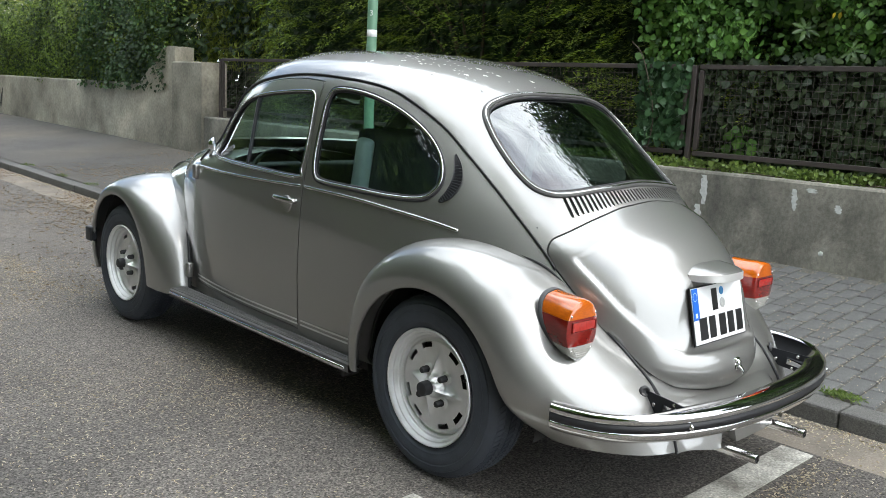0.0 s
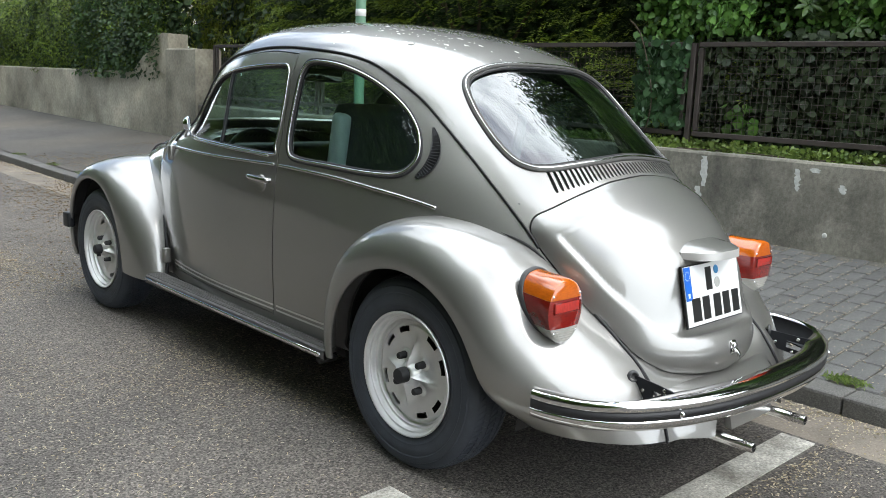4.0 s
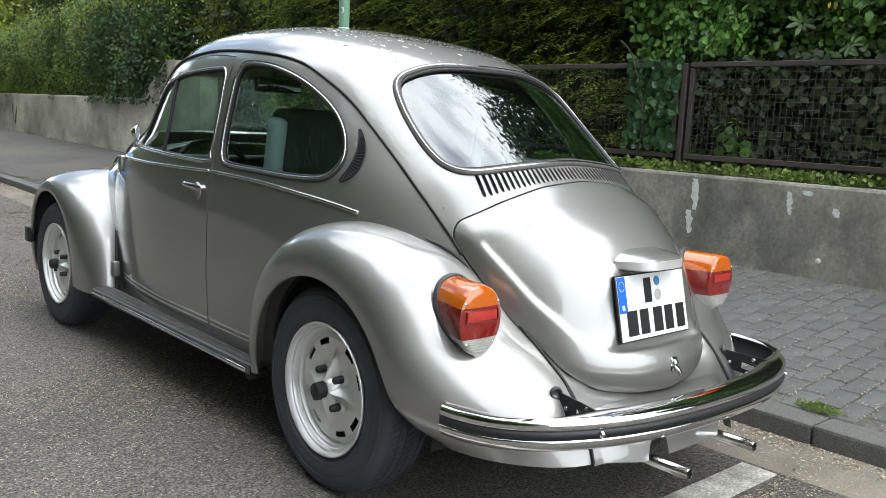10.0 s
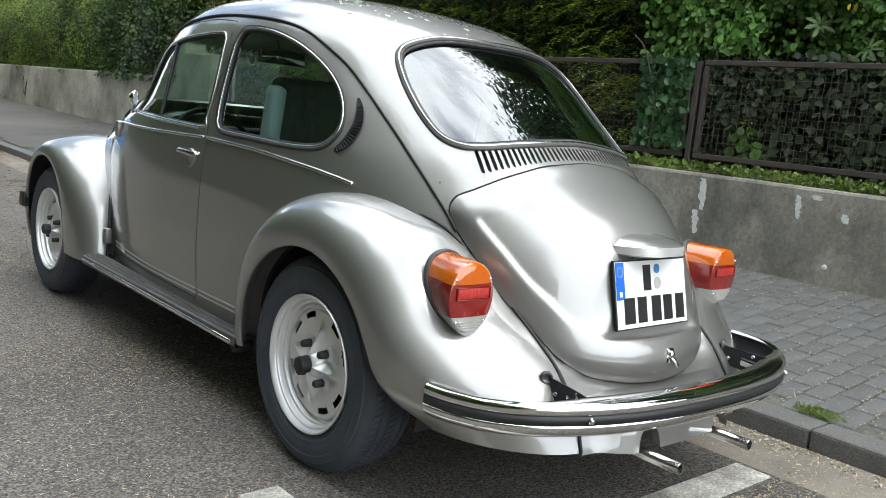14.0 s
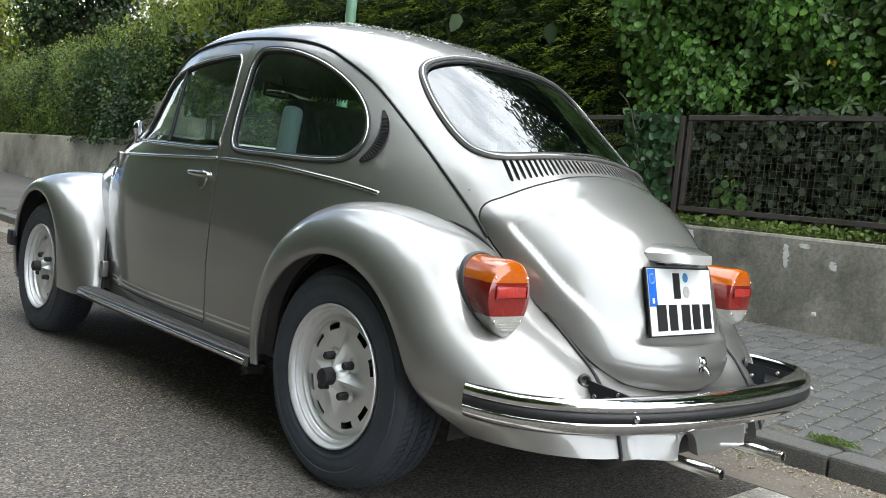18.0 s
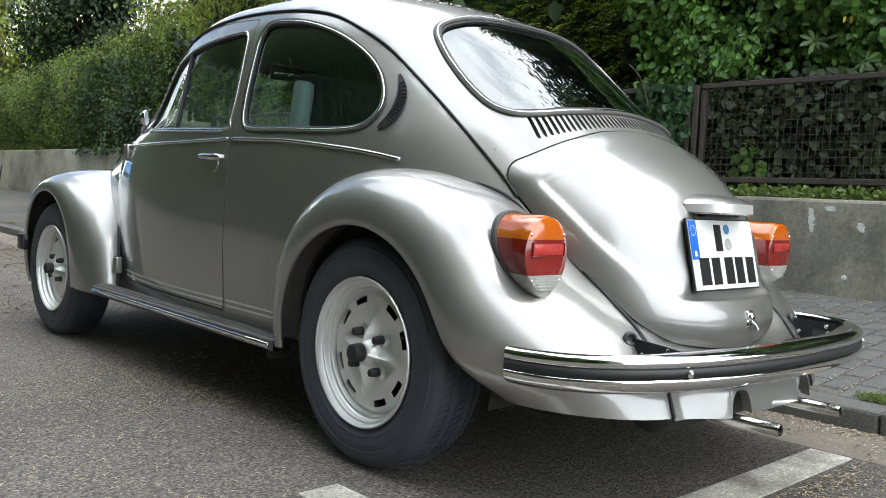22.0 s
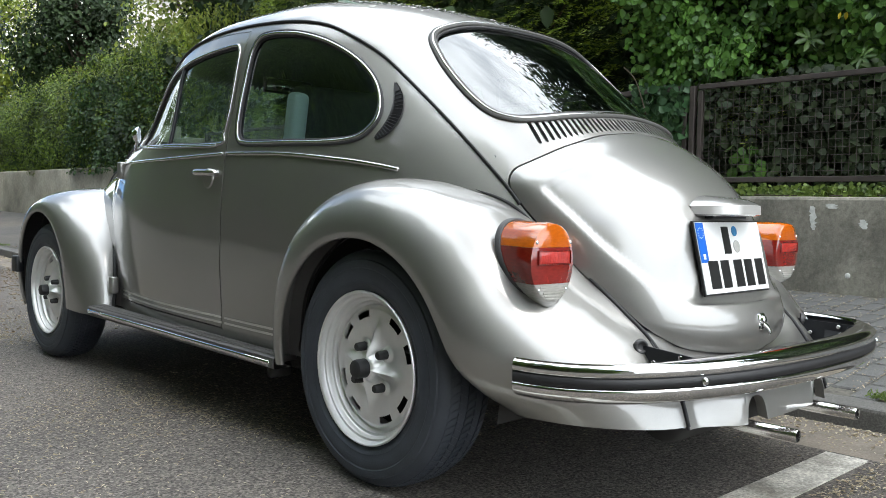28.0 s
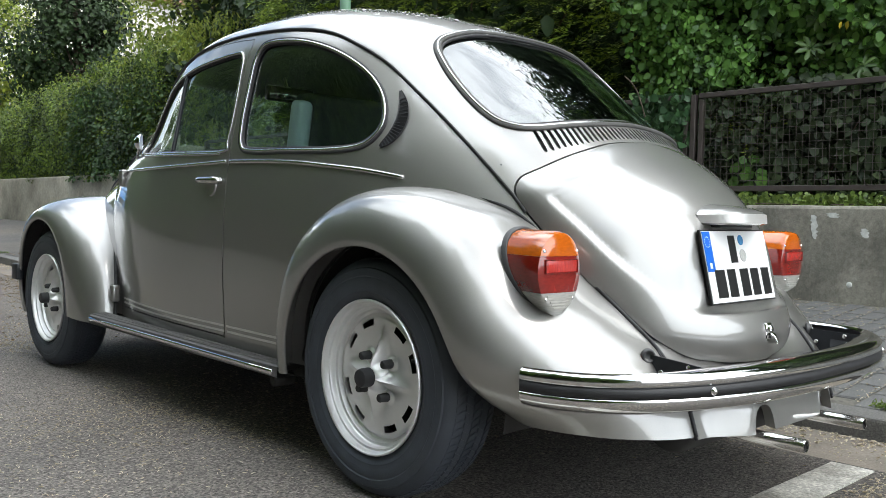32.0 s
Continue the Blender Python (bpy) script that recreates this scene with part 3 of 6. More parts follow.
# the oval's half outline, from the tail's middle round the side to the nose, in metres at belt height
_t = np.concatenate([np.linspace(1, 0.82, 60)**0.25, np.linspace(0.95, 0, 120)[1:]])
_t = np.unique(np.clip(_t, 0, 1))[::-1]
_x = np.clip(np.linspace(0, 1, 160), 0, 1)
TAU_R = np.unique(np.r_[_t, (1 - _x**OVAL_X)**(1 / OVAL_REAR)])[::-1]
XI_R = (1 - TAU_R**OVAL_REAR)**(1 / OVAL_X)
TAU_F = np.unique(np.r_[_t, (1 - _x**OVAL_X)**(1 / OVAL_FRONT)])[1:]
XI_F = np.clip(1 - TAU_F**OVAL_FRONT, 0, 1)**(1 / OVAL_X)
TAU, XI = np.r_[TAU_R, -TAU_F], np.r_[XI_R, XI_F]
_py = np.where(TAU > 0, -TAU * 1.5, -TAU * 1.4)
SU = np.r_[0, np.cumsum(np.hypot(np.diff(_py), np.diff(XI * 0.66)))]
U_MAX, W_MAX = SU[-1], SW[-1]
MID = len(TAU_R)


def skin(u, w):
    """Points of the body at u metres round from the tail's middle (left is plus) and w metres up."""
    u, w = np.asarray(u, float), np.asarray(w, float)
    wid, z, r, f = (np.interp(w, SW, k) for k in (WW, ZZ, RR, FF))
    tau, xi = np.interp(abs(u), SU, TAU), np.interp(abs(u), SU, XI)
    y = np.where(tau > 0, Y_MID - tau * (Y_MID - r), Y_MID - tau * (f - Y_MID))
    return np.stack([-np.sign(u) * wid * xi, y, z], -1)


def skin_normal(u, w):
    e = 2e-3
    du = skin(u + e, w) - skin(u - e, w)
    dw = skin(u, np.minimum(w + e, W_MAX)) - skin(u, w - e)
    n = np.cross(du, dw)
    n /= np.linalg.norm(n, axis=-1)[..., None] + 1e-12
    p = skin(u, w) - np.array((0, 0.7, 0.75))
    return n * np.sign((n * p).sum(-1))[..., None]


def on_side(y, z):
    y, z = np.asarray(y, float), np.asarray(z, float)
    w = np.interp(z, ZZ, SW)
    r, f = np.interp(w, SW, RR), np.interp(w, SW, FF)
    tau = np.where(y < Y_MID, (Y_MID - y) / (Y_MID - r), (Y_MID - y) / (f - Y_MID))
    return np.stack([np.interp(-tau, -TAU, SU), w], -1)


def on_tail(x, z):
    x, z = np.asarray(x, float), np.asarray(z, float)
    w = np.interp(z, ZZ, SW)
    xi = np.clip(abs(x) / np.interp(w, SW, WW), 0, 1)
    return np.stack([-np.sign(x) * np.interp(xi, XI[:MID], SU[:MID]), w], -1)


def side_line(knots, closed=False, step=0.012, n=16):
    k = spline(knots, n, closed)
    return even(on_side(k[:, 0], k[:, 1]), step, closed)


def tail_line(knots, closed=False, step=0.012, n=16):
    k = spline(knots, n, closed)
    return even(on_tail(k[:, 0], k[:, 1]), step, closed)


def inside(pts, poly):
    x, y = pts[:, 0], pts[:, 1]
    hit = np.zeros(len(pts), bool)
    lo, hi = poly.min(0), poly.max(0)
    near = (x > lo[0]) & (x < hi[0]) & (y > lo[1]) & (y < hi[1])
    xs, ys, h = x[near], y[near], np.zeros(near.sum(), bool)
    for (ax, ay), (bx, by) in zip(poly, np.roll(poly, -1, 0)):
        c = (ay > ys) != (by > ys)
        h ^= c & (xs < (bx - ax) * (ys - ay) / (by - ay + 1e-15) + ax)
    hit[near] = h
    return hit


def offset(poly, d):
    """A closed outline moved outwards by d."""
    t = np.roll(poly, -1, 0) - np.roll(poly, 1, 0)
    n = np.stack([t[:, 1], -t[:, 0]], 1)
    n /= np.linalg.norm(n, axis=1)[:, None] + 1e-12
    area = (poly[:, 0] * np.roll(poly[:, 1], -1) - np.roll(poly[:, 0], -1) * poly[:, 1]).sum()
    return poly + n * d * np.sign(area)


def across(poly):
    return poly[::-1] * np.array((-1, 1))


# outlines on the skin
QUARTER = side_line([(0.655, 0.930), (0.712, 0.950), (0.728, 1.020), (0.722, 1.160), (0.712, 1.240), (0.668, 1.270), (0.510, 1.258), (0.355, 1.215), (0.225, 1.150), (0.140, 1.080), (0.100, 1.010), (0.105, 0.960), (0.152, 0.927), (0.272, 0.919), (0.463, 0.924)], True)
DOOR_WIN = side_line([(0.830, 0.930), (0.812, 0.960), (0.800, 1.060), (0.800, 1.200), (0.812, 1.248), (0.860, 1.258), (1.020, 1.250), (1.200, 1.232), (1.360, 1.200), (1.460, 1.150), (1.540, 1.070), (1.580, 0.990), (1.570, 0.955), (1.500, 0.947), (1.200, 0.938)], True)
DOOR = side_line([(0.798, 0.318), (0.783, 0.420), (0.777, 0.655), (0.776, 0.900), (0.772, 1.200), (0.774, 1.292), (0.800, 1.303), (0.960, 1.310), (1.140, 1.296), (1.300, 1.268), (1.440, 1.222), (1.560, 1.142), (1.650, 1.040), (1.715, 0.935), (1.735, 0.900), (1.737, 0.860), (1.732, 0.620), (1.722, 0.380), (1.715, 0.334), (1.680, 0.328), (1.250, 0.322), (0.840, 0.316)], True)
half = [(0.0, 1.284), (-0.190, 1.279), (-0.310, 1.253), (-0.375, 1.215), (-0.402, 1.150), (-0.412, 1.068), (-0.407, 1.010), (-0.388, 0.984), (-0.340, 0.978), (-0.200, 0.996), (0.0, 1.010)]
REAR_WIN = tail_line(half + [(-x, z) for x, z in half[-2:0:-1]], True)
LID_SIDE = half = [(0.0, 0.946), (-0.120, 0.938), (-0.200, 0.926), (-0.314, 0.892), (-0.403, 0.852), (-0.440, 0.830), (-0.459, 0.798), (-0.461, 0.765), (-0.449, 0.705), (-0.407, 0.590), (-0.355, 0.505), (-0.318, 0.450), (-0.245, 0.405), (-0.150, 0.388), (0.0, 0.383)]
LID = tail_line(half + [(-x, z) for x, z in half[-2:0:-1]], True)
DRIP = side_line([(1.742, 0.905), (1.660, 1.045), (1.566, 1.155), (1.446, 1.236), (1.304, 1.282), (1.140, 1.308), (0.960, 1.324), (0.780, 1.322), (0.546, 1.304), (0.392, 1.275), (0.273, 1.226), (0.160, 1.165), (0.050, 1.086), (-0.090, 0.978), (-0.197, 0.889), (-0.294, 0.799), (-0.346, 0.742)])
BELT_REAR = side_line([(0.766, 0.892), (0.445, 0.882), (0.189, 0.860), (0.062, 0.844), (-0.024, 0.829)])
BELT_FRONT = side_line([(1.722, 0.884), (1.409, 0.884), (1.137, 0.886), (0.792, 0.892)])
ARCH = side_line([(0.36 * math.cos(radians(a)) - 0.02, 0.31 + 0.37 * math.sin(radians(a))) for a in range(-4, 186, 10)] + [(-0.1, 0.285), (0.1, 0.285)], True, n=4)
WIND = side_line([(1.62, 1.00), (1.57, 1.10), (1.49, 1.20), (1.40, 1.27)])
WINDSHIELD = np.vstack([WIND, np.stack([2 * U_MAX - WIND[:, 0], WIND[:, 1]], 1)[::-1]])
SLOTS = [tail_line([(x - 0.0043, 0.958 + 0.025 * r), (x + 0.0, 0.963 + 0.025 * r), (x + 0.0043, 0.958 + 0.025 * r), (x * 1.03 + 0.0043, 0.904 + 0.055 * r), (x * 1.03, 0.899 + 0.055 * r), (x * 1.03 - 0.0043, 0.904 + 0.055 * r)], True, 0.006, 4)
         for x, r in ((k * 0.0173, 1 - (k / 20.5)**2) for k in range(-20, 21))]


def body_panels():
    """One sheet over the whole skin, cut along all outlines; returns domain points, faces and each face's panel."""
    from mathutils.geometry import delaunay_2d_cdt
    gap = 0.0024
    cuts = {"quarter_l": QUARTER, "quarter_r": across(QUARTER), "win_l": DOOR_WIN, "win_r": across(DOOR_WIN), "rear": REAR_WIN,
            "door_l": offset(DOOR, -gap), "door_r": across(offset(DOOR, -gap)), "gap_l": offset(DOOR, gap), "gap_r": across(offset(DOOR, gap)),
            "lid": offset(LID, -gap), "lid_gap": offset(LID, gap), "arch_l": ARCH, "arch_r": across(ARCH)}
    lines = [(p, True) for p in cuts.values()] + [(s, True) for s in SLOTS]
    front = side_line([(2.150, 0.28), (2.150, 0.60), (2.150, 0.86), (2.148, 0.905)])
    lines += [(front, False), (across(front), False), (WIND, False), (across(WIND), False)]
    pts = []
    w = 0.0
    while w < W_MAX * 0.992:
        wide = max(0.05, float(np.interp(w, SW, WW)) / 0.66)
        k = int(2 * U_MAX / (0.024 / wide**0.7))
        pts.append(np.stack([np.linspace(-U_MAX, U_MAX, k), np.full(k, w)], 1))
        w += 0.022
    lo_, hi_ = LID.min(0), LID.max(0)
    gu, gw = np.meshgrid(np.arange(lo_[0], hi_[0], 0.008), np.arange(lo_[1], hi_[1], 0.008))
    fine_ = np.stack([gu.ravel(), gw.ravel()], 1)
    pts = np.concatenate(pts)
    pts = np.concatenate([pts[~inside(pts, LID)], fine_[inside(fine_, LID)]])
    marks = np.concatenate([l for l, _ in lines])
    keep = np.ones(len(pts), bool)
    for i in range(0, len(pts), 2000):
        d = ((pts[i:i + 2000, None] - marks[None])**2).sum(-1).min(1)
        keep[i:i + 2000] = d > 0.0085**2
    pts = pts[keep]
    verts, edges, n = [Vector(p) for p in pts], [], len(pts)
    for l, closed in lines:
        m = len(l)
        verts += [Vector(p) for p in l]
        edges += [(n + i, n + (i + 1) % m) for i in range(m if closed else m - 1)]
        n += m
    v, _, f, *_ = delaunay_2d_cdt(verts, edges, [], 0, 1e-6)
    v = np.array([tuple(p) for p in v])
    f = np.array([t for t in f if len(t) == 3])
    c = v[f].mean(1)
    p = skin(c[:, 0], c[:, 1])
    kind = np.array(["shell"] * len(f), dtype=object)
    for name in ("gap_l", "gap_r", "door_l", "door_r", "lid_gap", "lid", "quarter_l", "quarter_r", "win_l", "win_r", "rear", "arch_l", "arch_r"):
        kind[inside(c, cuts[name])] = name
    for s in SLOTS:
        kind[inside(c, s)] = "slot"
    kind[(p[:, 1] > 2.150) & (p[:, 2] < 0.905)] = "front"
    wy = np.interp(p[:, 2], [z for z in (1.00, 1.10, 1.20, 1.27)], [1.62, 1.57, 1.49, 1.40])
    kind[(p[:, 1] > wy) & (p[:, 2] > 1.0) & (p[:, 2] < 1.27) & (kind == "shell")] = "windshield"
    return v, f, kind


DOM, TRIS, KIND = body_panels()
DOM_P, DOM_N = skin(DOM[:, 0], DOM[:, 1]), skin_normal(DOM[:, 0], DOM[:, 1])


def panel(kinds, out=0.0, rim=0.0, both=False):
    """The faces of the named panels, moved out by a number or an array, with edges turned inwards by rim."""
    f = TRIS[np.isin(KIND, kinds)]
    used, inv = np.unique(f, return_inverse=True)
    f = inv.reshape(-1, 3)
    o = out[used][:, None] if isinstance(out, np.ndarray) else out
    p = DOM_P[used] + DOM_N[used] * o
    n = np.cross(p[f[:, 1]] - p[f[:, 0]], p[f[:, 2]] - p[f[:, 0]])
    turn = (n * DOM_N[used][f].mean(1)).sum(1) < 0
    f = np.where(turn[:, None], f[:, ::-1], f)
    vs, fs = [tuple(q) for q in p], [tuple(t) for t in f]
    if rim:
        e = np.concatenate([f[:, (0, 1)], f[:, (1, 2)], f[:, (2, 0)]])
        key = np.sort(e, 1)
        _, first, count = np.unique(key, axis=0, return_index=True, return_counts=True)
        for a, b in e[first[count == 1]]:
            k = len(vs)
            na, nb = DOM_N[used][a], DOM_N[used][b]
            vs += [tuple(p[a]), tuple(p[b]), tuple(p[b] - rim * nb), tuple(p[a] - rim * na)]
            fs.append((k + 1, k, k + 3, k + 2))
    return vs, fs


def on_skin(line, out=0.0, flip=False):
    l = line * np.array((-1, 1)) if flip else line
    return skin(l[:, 0], l[:, 1]) + out * skin_normal(l[:, 0], l[:, 1]), skin_normal(l[:, 0], l[:, 1])


def edge_distance(poly):
    d = np.full(len(DOM), 9.0)
    for i in range(0, len(DOM), 3000):
        d[i:i + 3000] = np.sqrt(((DOM[i:i + 3000, None] - poly[None])**2).sum(-1).min(1))
    return d


def ease(x, a, b):
    t = np.clip((x - a) / (b - a), 0, 1)
    return t * t * (3 - 2 * t)


# ---------------------------------------------------------------- the car
car = thing("vintage_car", "silver-grey metallic rounded vintage two-door saloon parked at the kerb", "car")

ring = skin(np.linspace(-U_MAX, U_MAX, 41)[:-1], np.full(40, W_MAX * 0.985))
crown_cap = ([tuple(q) for q in ring] + [tuple(ring.mean(0) + (0, 0, 0.002))], [(i, (i + 1) % 40, 40) for i in range(40)])
shell = part("body_shell", joined(panel(["shell"], 0.0, 0.012), crown_cap), PAINT, car, "silver-grey metallic painted body with bird droppings on the roof")
part("inner_shell", panel(["shell", "door_l", "door_r", "gap_l", "gap_r", "slot", "lid", "lid_gap"], -0.020), TRIM, car)
lid_half = LID_SIDE
x, z = DOM_P[:, 0], DOM_P[:, 2]
lw = np.interp(z, [q[1] for q in lid_half[::-1]], [-q[0] for q in lid_half[::-1]])
full = np.clip(1 - abs(x / np.maximum(lw, 0.05))**3.0, 0, 1) * np.clip(1 - abs((z - 0.640) / 0.310)**2.4, 0, 1)
# rolled border that ends in a crease, deepest below the number plate
lid_edge = np.where(np.isin(np.arange(len(DOM)), np.unique(TRIS[KIND == "lid"])), edge_distance(LID), 0.0)
band = np.interp(z, [0.44, 0.55, 0.70, 0.85, 0.93], [0.112, 0.088, 0.076, 0.060, 0.045])
roll = np.sin(np.clip(lid_edge / band, 0, 1) * math.pi / 2)**0.85
crease = 0.0075 * ease(lid_edge, band * 0.97, band * 1.13) * (1 - ease(z, 0.70, 0.92))
lid_out = 0.002 + 0.029 * full + 0.0175 * roll * (1 - 0.6 * ease(z, 0.78, 0.92)) - crease
# flat seat of the number plate, ending in a ledge below
lid_p = DOM_P + DOM_N * lid_out[:, None]
seat_w = (1 - ease(abs(x + 0.010), 0.182, 0.225)) * ease(z, 0.486, 0.502) * (1 - ease(z, 0.70, 0.80))
gap_y = lid_p[:, 1] - (-0.670 + (lid_p[:, 2] - 0.618) * math.tan(radians(13.5)))
raise_w = (1 - ease(abs(x + 0.010), 0.10, 0.40)) * ease(z, 0.50, 0.68) * (1 - ease(z, 0.70, 0.92))
lid_out = lid_out + (seat_w * np.minimum(gap_y, 0) + raise_w * np.clip(gap_y, 0, 0.022)) / np.maximum(-DOM_N[:, 1], 0.3)
lid = part("engine_lid", panel(["lid"], lid_out, 0.012), PAINT, car, "rounded silver-grey engine lid")
for s, d in (("l", 1), ("r", -1)):
    door = part("door", panel([f"door_{s}"], 0.001, 0.012), PAINT, car, "silver-grey door with a chrome handle")
    pane = part("window_pane", panel([f"win_{s}"], -0.010), WINDOW, door)
    pane.visible_shadow = False
    flip = d < 0
    p, n = on_skin(offset(DOOR_WIN, 0.004), 0.001, flip)
    part("window_trim", sweep(p, n, ring_section(0.0060, 8, 0.8), True), TRIM_METAL, door, "bright metal window trim")
    p, n = on_skin(offset(DOOR_WIN, -0.002), -0.006, flip)
    part("window_seal", sweep(p, n, ring_section(0.0045, 6), True), RUBBER, door)
    p, n = on_skin(side_line([(1.500, 0.936), (1.200, 0.927), (0.840, 0.919)]), 0.002, flip)
    part("sill_trim", sweep(p, n, ring_section(0.0052, 8, 0.8)), TRIM_METAL, door, "bright metal sill strip")
    bar = side_line([(1.236, 1.224), (1.226, 1.08), (1.218, 0.942)])
    p, n = on_skin(bar, -0.006, flip)
    part("quarterlight_bar", sweep(p, n, [(-0.006, -0.006), (0.006, -0.006), (0.006, 0.006), (-0.006, 0.006)]), DARK, door)
    p, n = on_skin(BELT_FRONT, 0.002, flip)
    part("belt_moulding", sweep(p, n, ring_section(0.0066, 8, 0.7)), TRIM_METAL, door, "bright metal moulding")
    # handle: a shell below, a grip on two feet and a push button
    hx = d * -0.652
    grip = spline([(hx - d * 0.004, 0.955, 0.832), (hx - d * 0.024, 0.942, 0.833), (hx - d * 0.030, 0.885, 0.832), (hx - d * 0.027, 0.822, 0.830), (hx - d * 0.006, 0.812, 0.830)], 6)
    h = part("door_handle", sweep(grip, [(-d, 0, 0)] * len(grip), [(-0.008, -0.006), (0.008, -0.006), (0.010, 0.001), (0.004, 0.007), (-0.004, 0.007), (-0.010, 0.001)]), TRIM_METAL, door, "chrome door handle", crisp=50)
    part("handle_cup", lathe([(0.0, 0.0030), (0.018, 0.0036), (0.028, 0.0050), (0.0315, 0.0058), (0.034, 0.003), (0.035, -0.004)], (d * (float(skin(*on_side(0.872, 0.812))[0]) - 0.002), 0.872, 0.812), 28, along=(-d, 0, 0)), PAINT, door, "round dished cup behind the handle")
    part("stripe", joined(*[sweep(*on_skin(side_line([(0.790, zz), (1.25, zz + 0.004), (1.705, zz + 0.012)]), 0.0012, flip), [(-0.0035, 0), (0.0035, 0), (0.0035, 0.0012), (-0.0035, 0.0012)]) for zz in (0.334, 0.352)]), STRIPE, door, "pair of pale pinstripes", False)
    # body side trim of the quarter
    pane = part("quarter_window", panel([f"quarter_{s}"], -0.010), WINDOW, car, "rounded tinted rear side window")
    pane.visible_shadow = False
    p, n = on_skin(offset(QUARTER, 0.006), 0.001, flip)
    part("window_trim", sweep(p, n, ring_section(0.0060, 8, 0.8), True), TRIM_METAL, pane, "bright metal window trim")
    p, n = on_skin(offset(QUARTER, 0.0145), 0.000, flip)
    part("outer_seal", sweep(p, n, ring_section(0.0048, 8, 0.8), True), RUBBER, pane)
    p, n = on_skin(offset(QUARTER, -0.002), -0.006, flip)
    part("window_seal", sweep(p, n, ring_section(0.0045, 6), True), RUBBER, pane)
    p, n = on_skin(BELT_REAR, 0.002, flip)
    part("belt_moulding", sweep(p, n, ring_section(0.0066, 8, 0.7)), TRIM_METAL, car, "bright metal moulding")
    p, n = on_skin(DRIP, 0.002, flip)
    part("drip_rail", sweep(p, n, [(-0.0042, -0.003), (0.003, -0.003), (0.003, 0.003), (-0.001, 0.006), (-0.0042, 0.005)]), RUBBER, car, "dark rain gutter line")
    part("stripe", joined(*[sweep(*on_skin(side_line([(0.46, zz - 0.004), (0.62, zz - 0.002), (0.772, zz)]), 0.0012, flip), [(-0.0035, 0), (0.0035, 0), (0.0035, 0.0012), (-0.0035, 0.0012)]) for zz in (0.334, 0.352)]), STRIPE, car, "pair of pale pinstripes", False)
    # crescent air vent behind the side window
    vent_mid = side_line([(0.074, 1.074), (0.046, 1.03), (0.033, 0.985), (0.042, 0.945), (0.072, 0.914)], step=0.006)
    p, n = on_skin(vent_mid, 0.0, flip)
    wv = 0.001 + 0.0185 * np.sin(np.linspace(0.02, math.pi - 0.02, len(p)))**0.6
    sidev = np.cross(np.gradient(p, axis=0), n)
    sidev /= np.linalg.norm(sidev, axis=1)[:, None]
    rows = [p - sidev * wv[:, None] - n * 0.002, p - sidev * wv[:, None] * 0.95 + n * 0.006, p - sidev * wv[:, None] * 0.75 + n * 0.003, p + sidev * wv[:, None] * 0.75 + n * 0.003, p + sidev * wv[:, None] * 0.95 + n * 0.006, p + sidev * wv[:, None] - n * 0.002]
    vent = part("side_vent", grid(rows), RUBBER, car, "black crescent air vent", crisp=40)
    for k in range(4, len(p) - 3, 2):
        t = np.gradient(p, axis=0)[k]
        t /= np.linalg.norm(t)
        a, b = p[k] - sidev[k] * wv[k] * 0.78, p[k] + sidev[k] * wv[k] * 0.78
        lift, lean_ = n[k] * 0.007, t * 0.004
        q = [a, b, b + lift + lean_, a + lift + lean_, a + t * 0.0015, b + t * 0.0015, b + lift + lean_ + t * 0.0015, a + lift + lean_ + t * 0.0015]
        part("fin", ([tuple(i) for i in q], [(0, 1, 2, 3), (7, 6, 5, 4), (3, 2, 6, 7), (0, 4, 5, 1), (1, 5, 6, 2), (0, 3, 7, 4)]), DARK, vent, smooth=False)
    # hinges at the front door post
    for zz in (0.860, 0.385):
        part("door_hinge", box(d * (0.588 if zz > 0.6 else 0.622) - 0.016, d * (0.588 if zz > 0.6 else 0.622) + 0.016, 1.725, 1.760, zz - 0.040, zz + 0.030, 0.008), PAINT, car, "silver-grey hinge cover")

rear = part("rear_window", panel(["rear"], -0.008), REAR_GLASS, car, "tinted rear window reflecting sky and trees")
rear.visible_shadow = False
p, n = on_skin(offset(REAR_WIN, 0.010), 0.002)
part("window_seal", sweep(p, n, ring_section(0.0125, 10, 0.55), True), SEAL_RUBBER, rear, "grey weathered rubber seal")
p, n = on_skin(offset(REAR_WIN, 0.0095), 0.0072)
part("window_trim", sweep(p, n, ring_section(0.0042, 8, 0.8), True), TRIM_METAL, rear, "bright metal window trim")
p, n = on_skin(offset(REAR_WIN, -0.001), -0.002)
part("inner_seal", sweep(p, n, ring_section(0.0045, 8), True), RUBBER, rear)
part("windshield", panel(["windshield"], -0.006), WINDOW, car).visible_shadow = False


def front_body():
    """Cowl, bonnet and flanks ahead of the doors, tapering to the nose."""
    rows = []
    for t in np.linspace(0, 1, 26):
        y = 1.745 + 1.26 * t
        wid = 0.590 - 0.03 * t - 0.30 * t**1.6
        top = 0.950 + 0.02 * math.sin(t * 3) - 0.40 * t**2.3
        row = []
        for a in np.linspace(-90, 90, 41):
            s, c = math.sin(radians(a)), math.cos(radians(a))
            row.append((wid * np.sign(s) * abs(s)**0.62, y, 0.29 + (top - 0.29) * abs(c)**0.42))
        rows.append(row)
    rows.append([(0.02 * q[0], 3.03, 0.30 + 0.1 * (q[2] - 0.29)) for q in rows[-1]])
    return grid(rows)


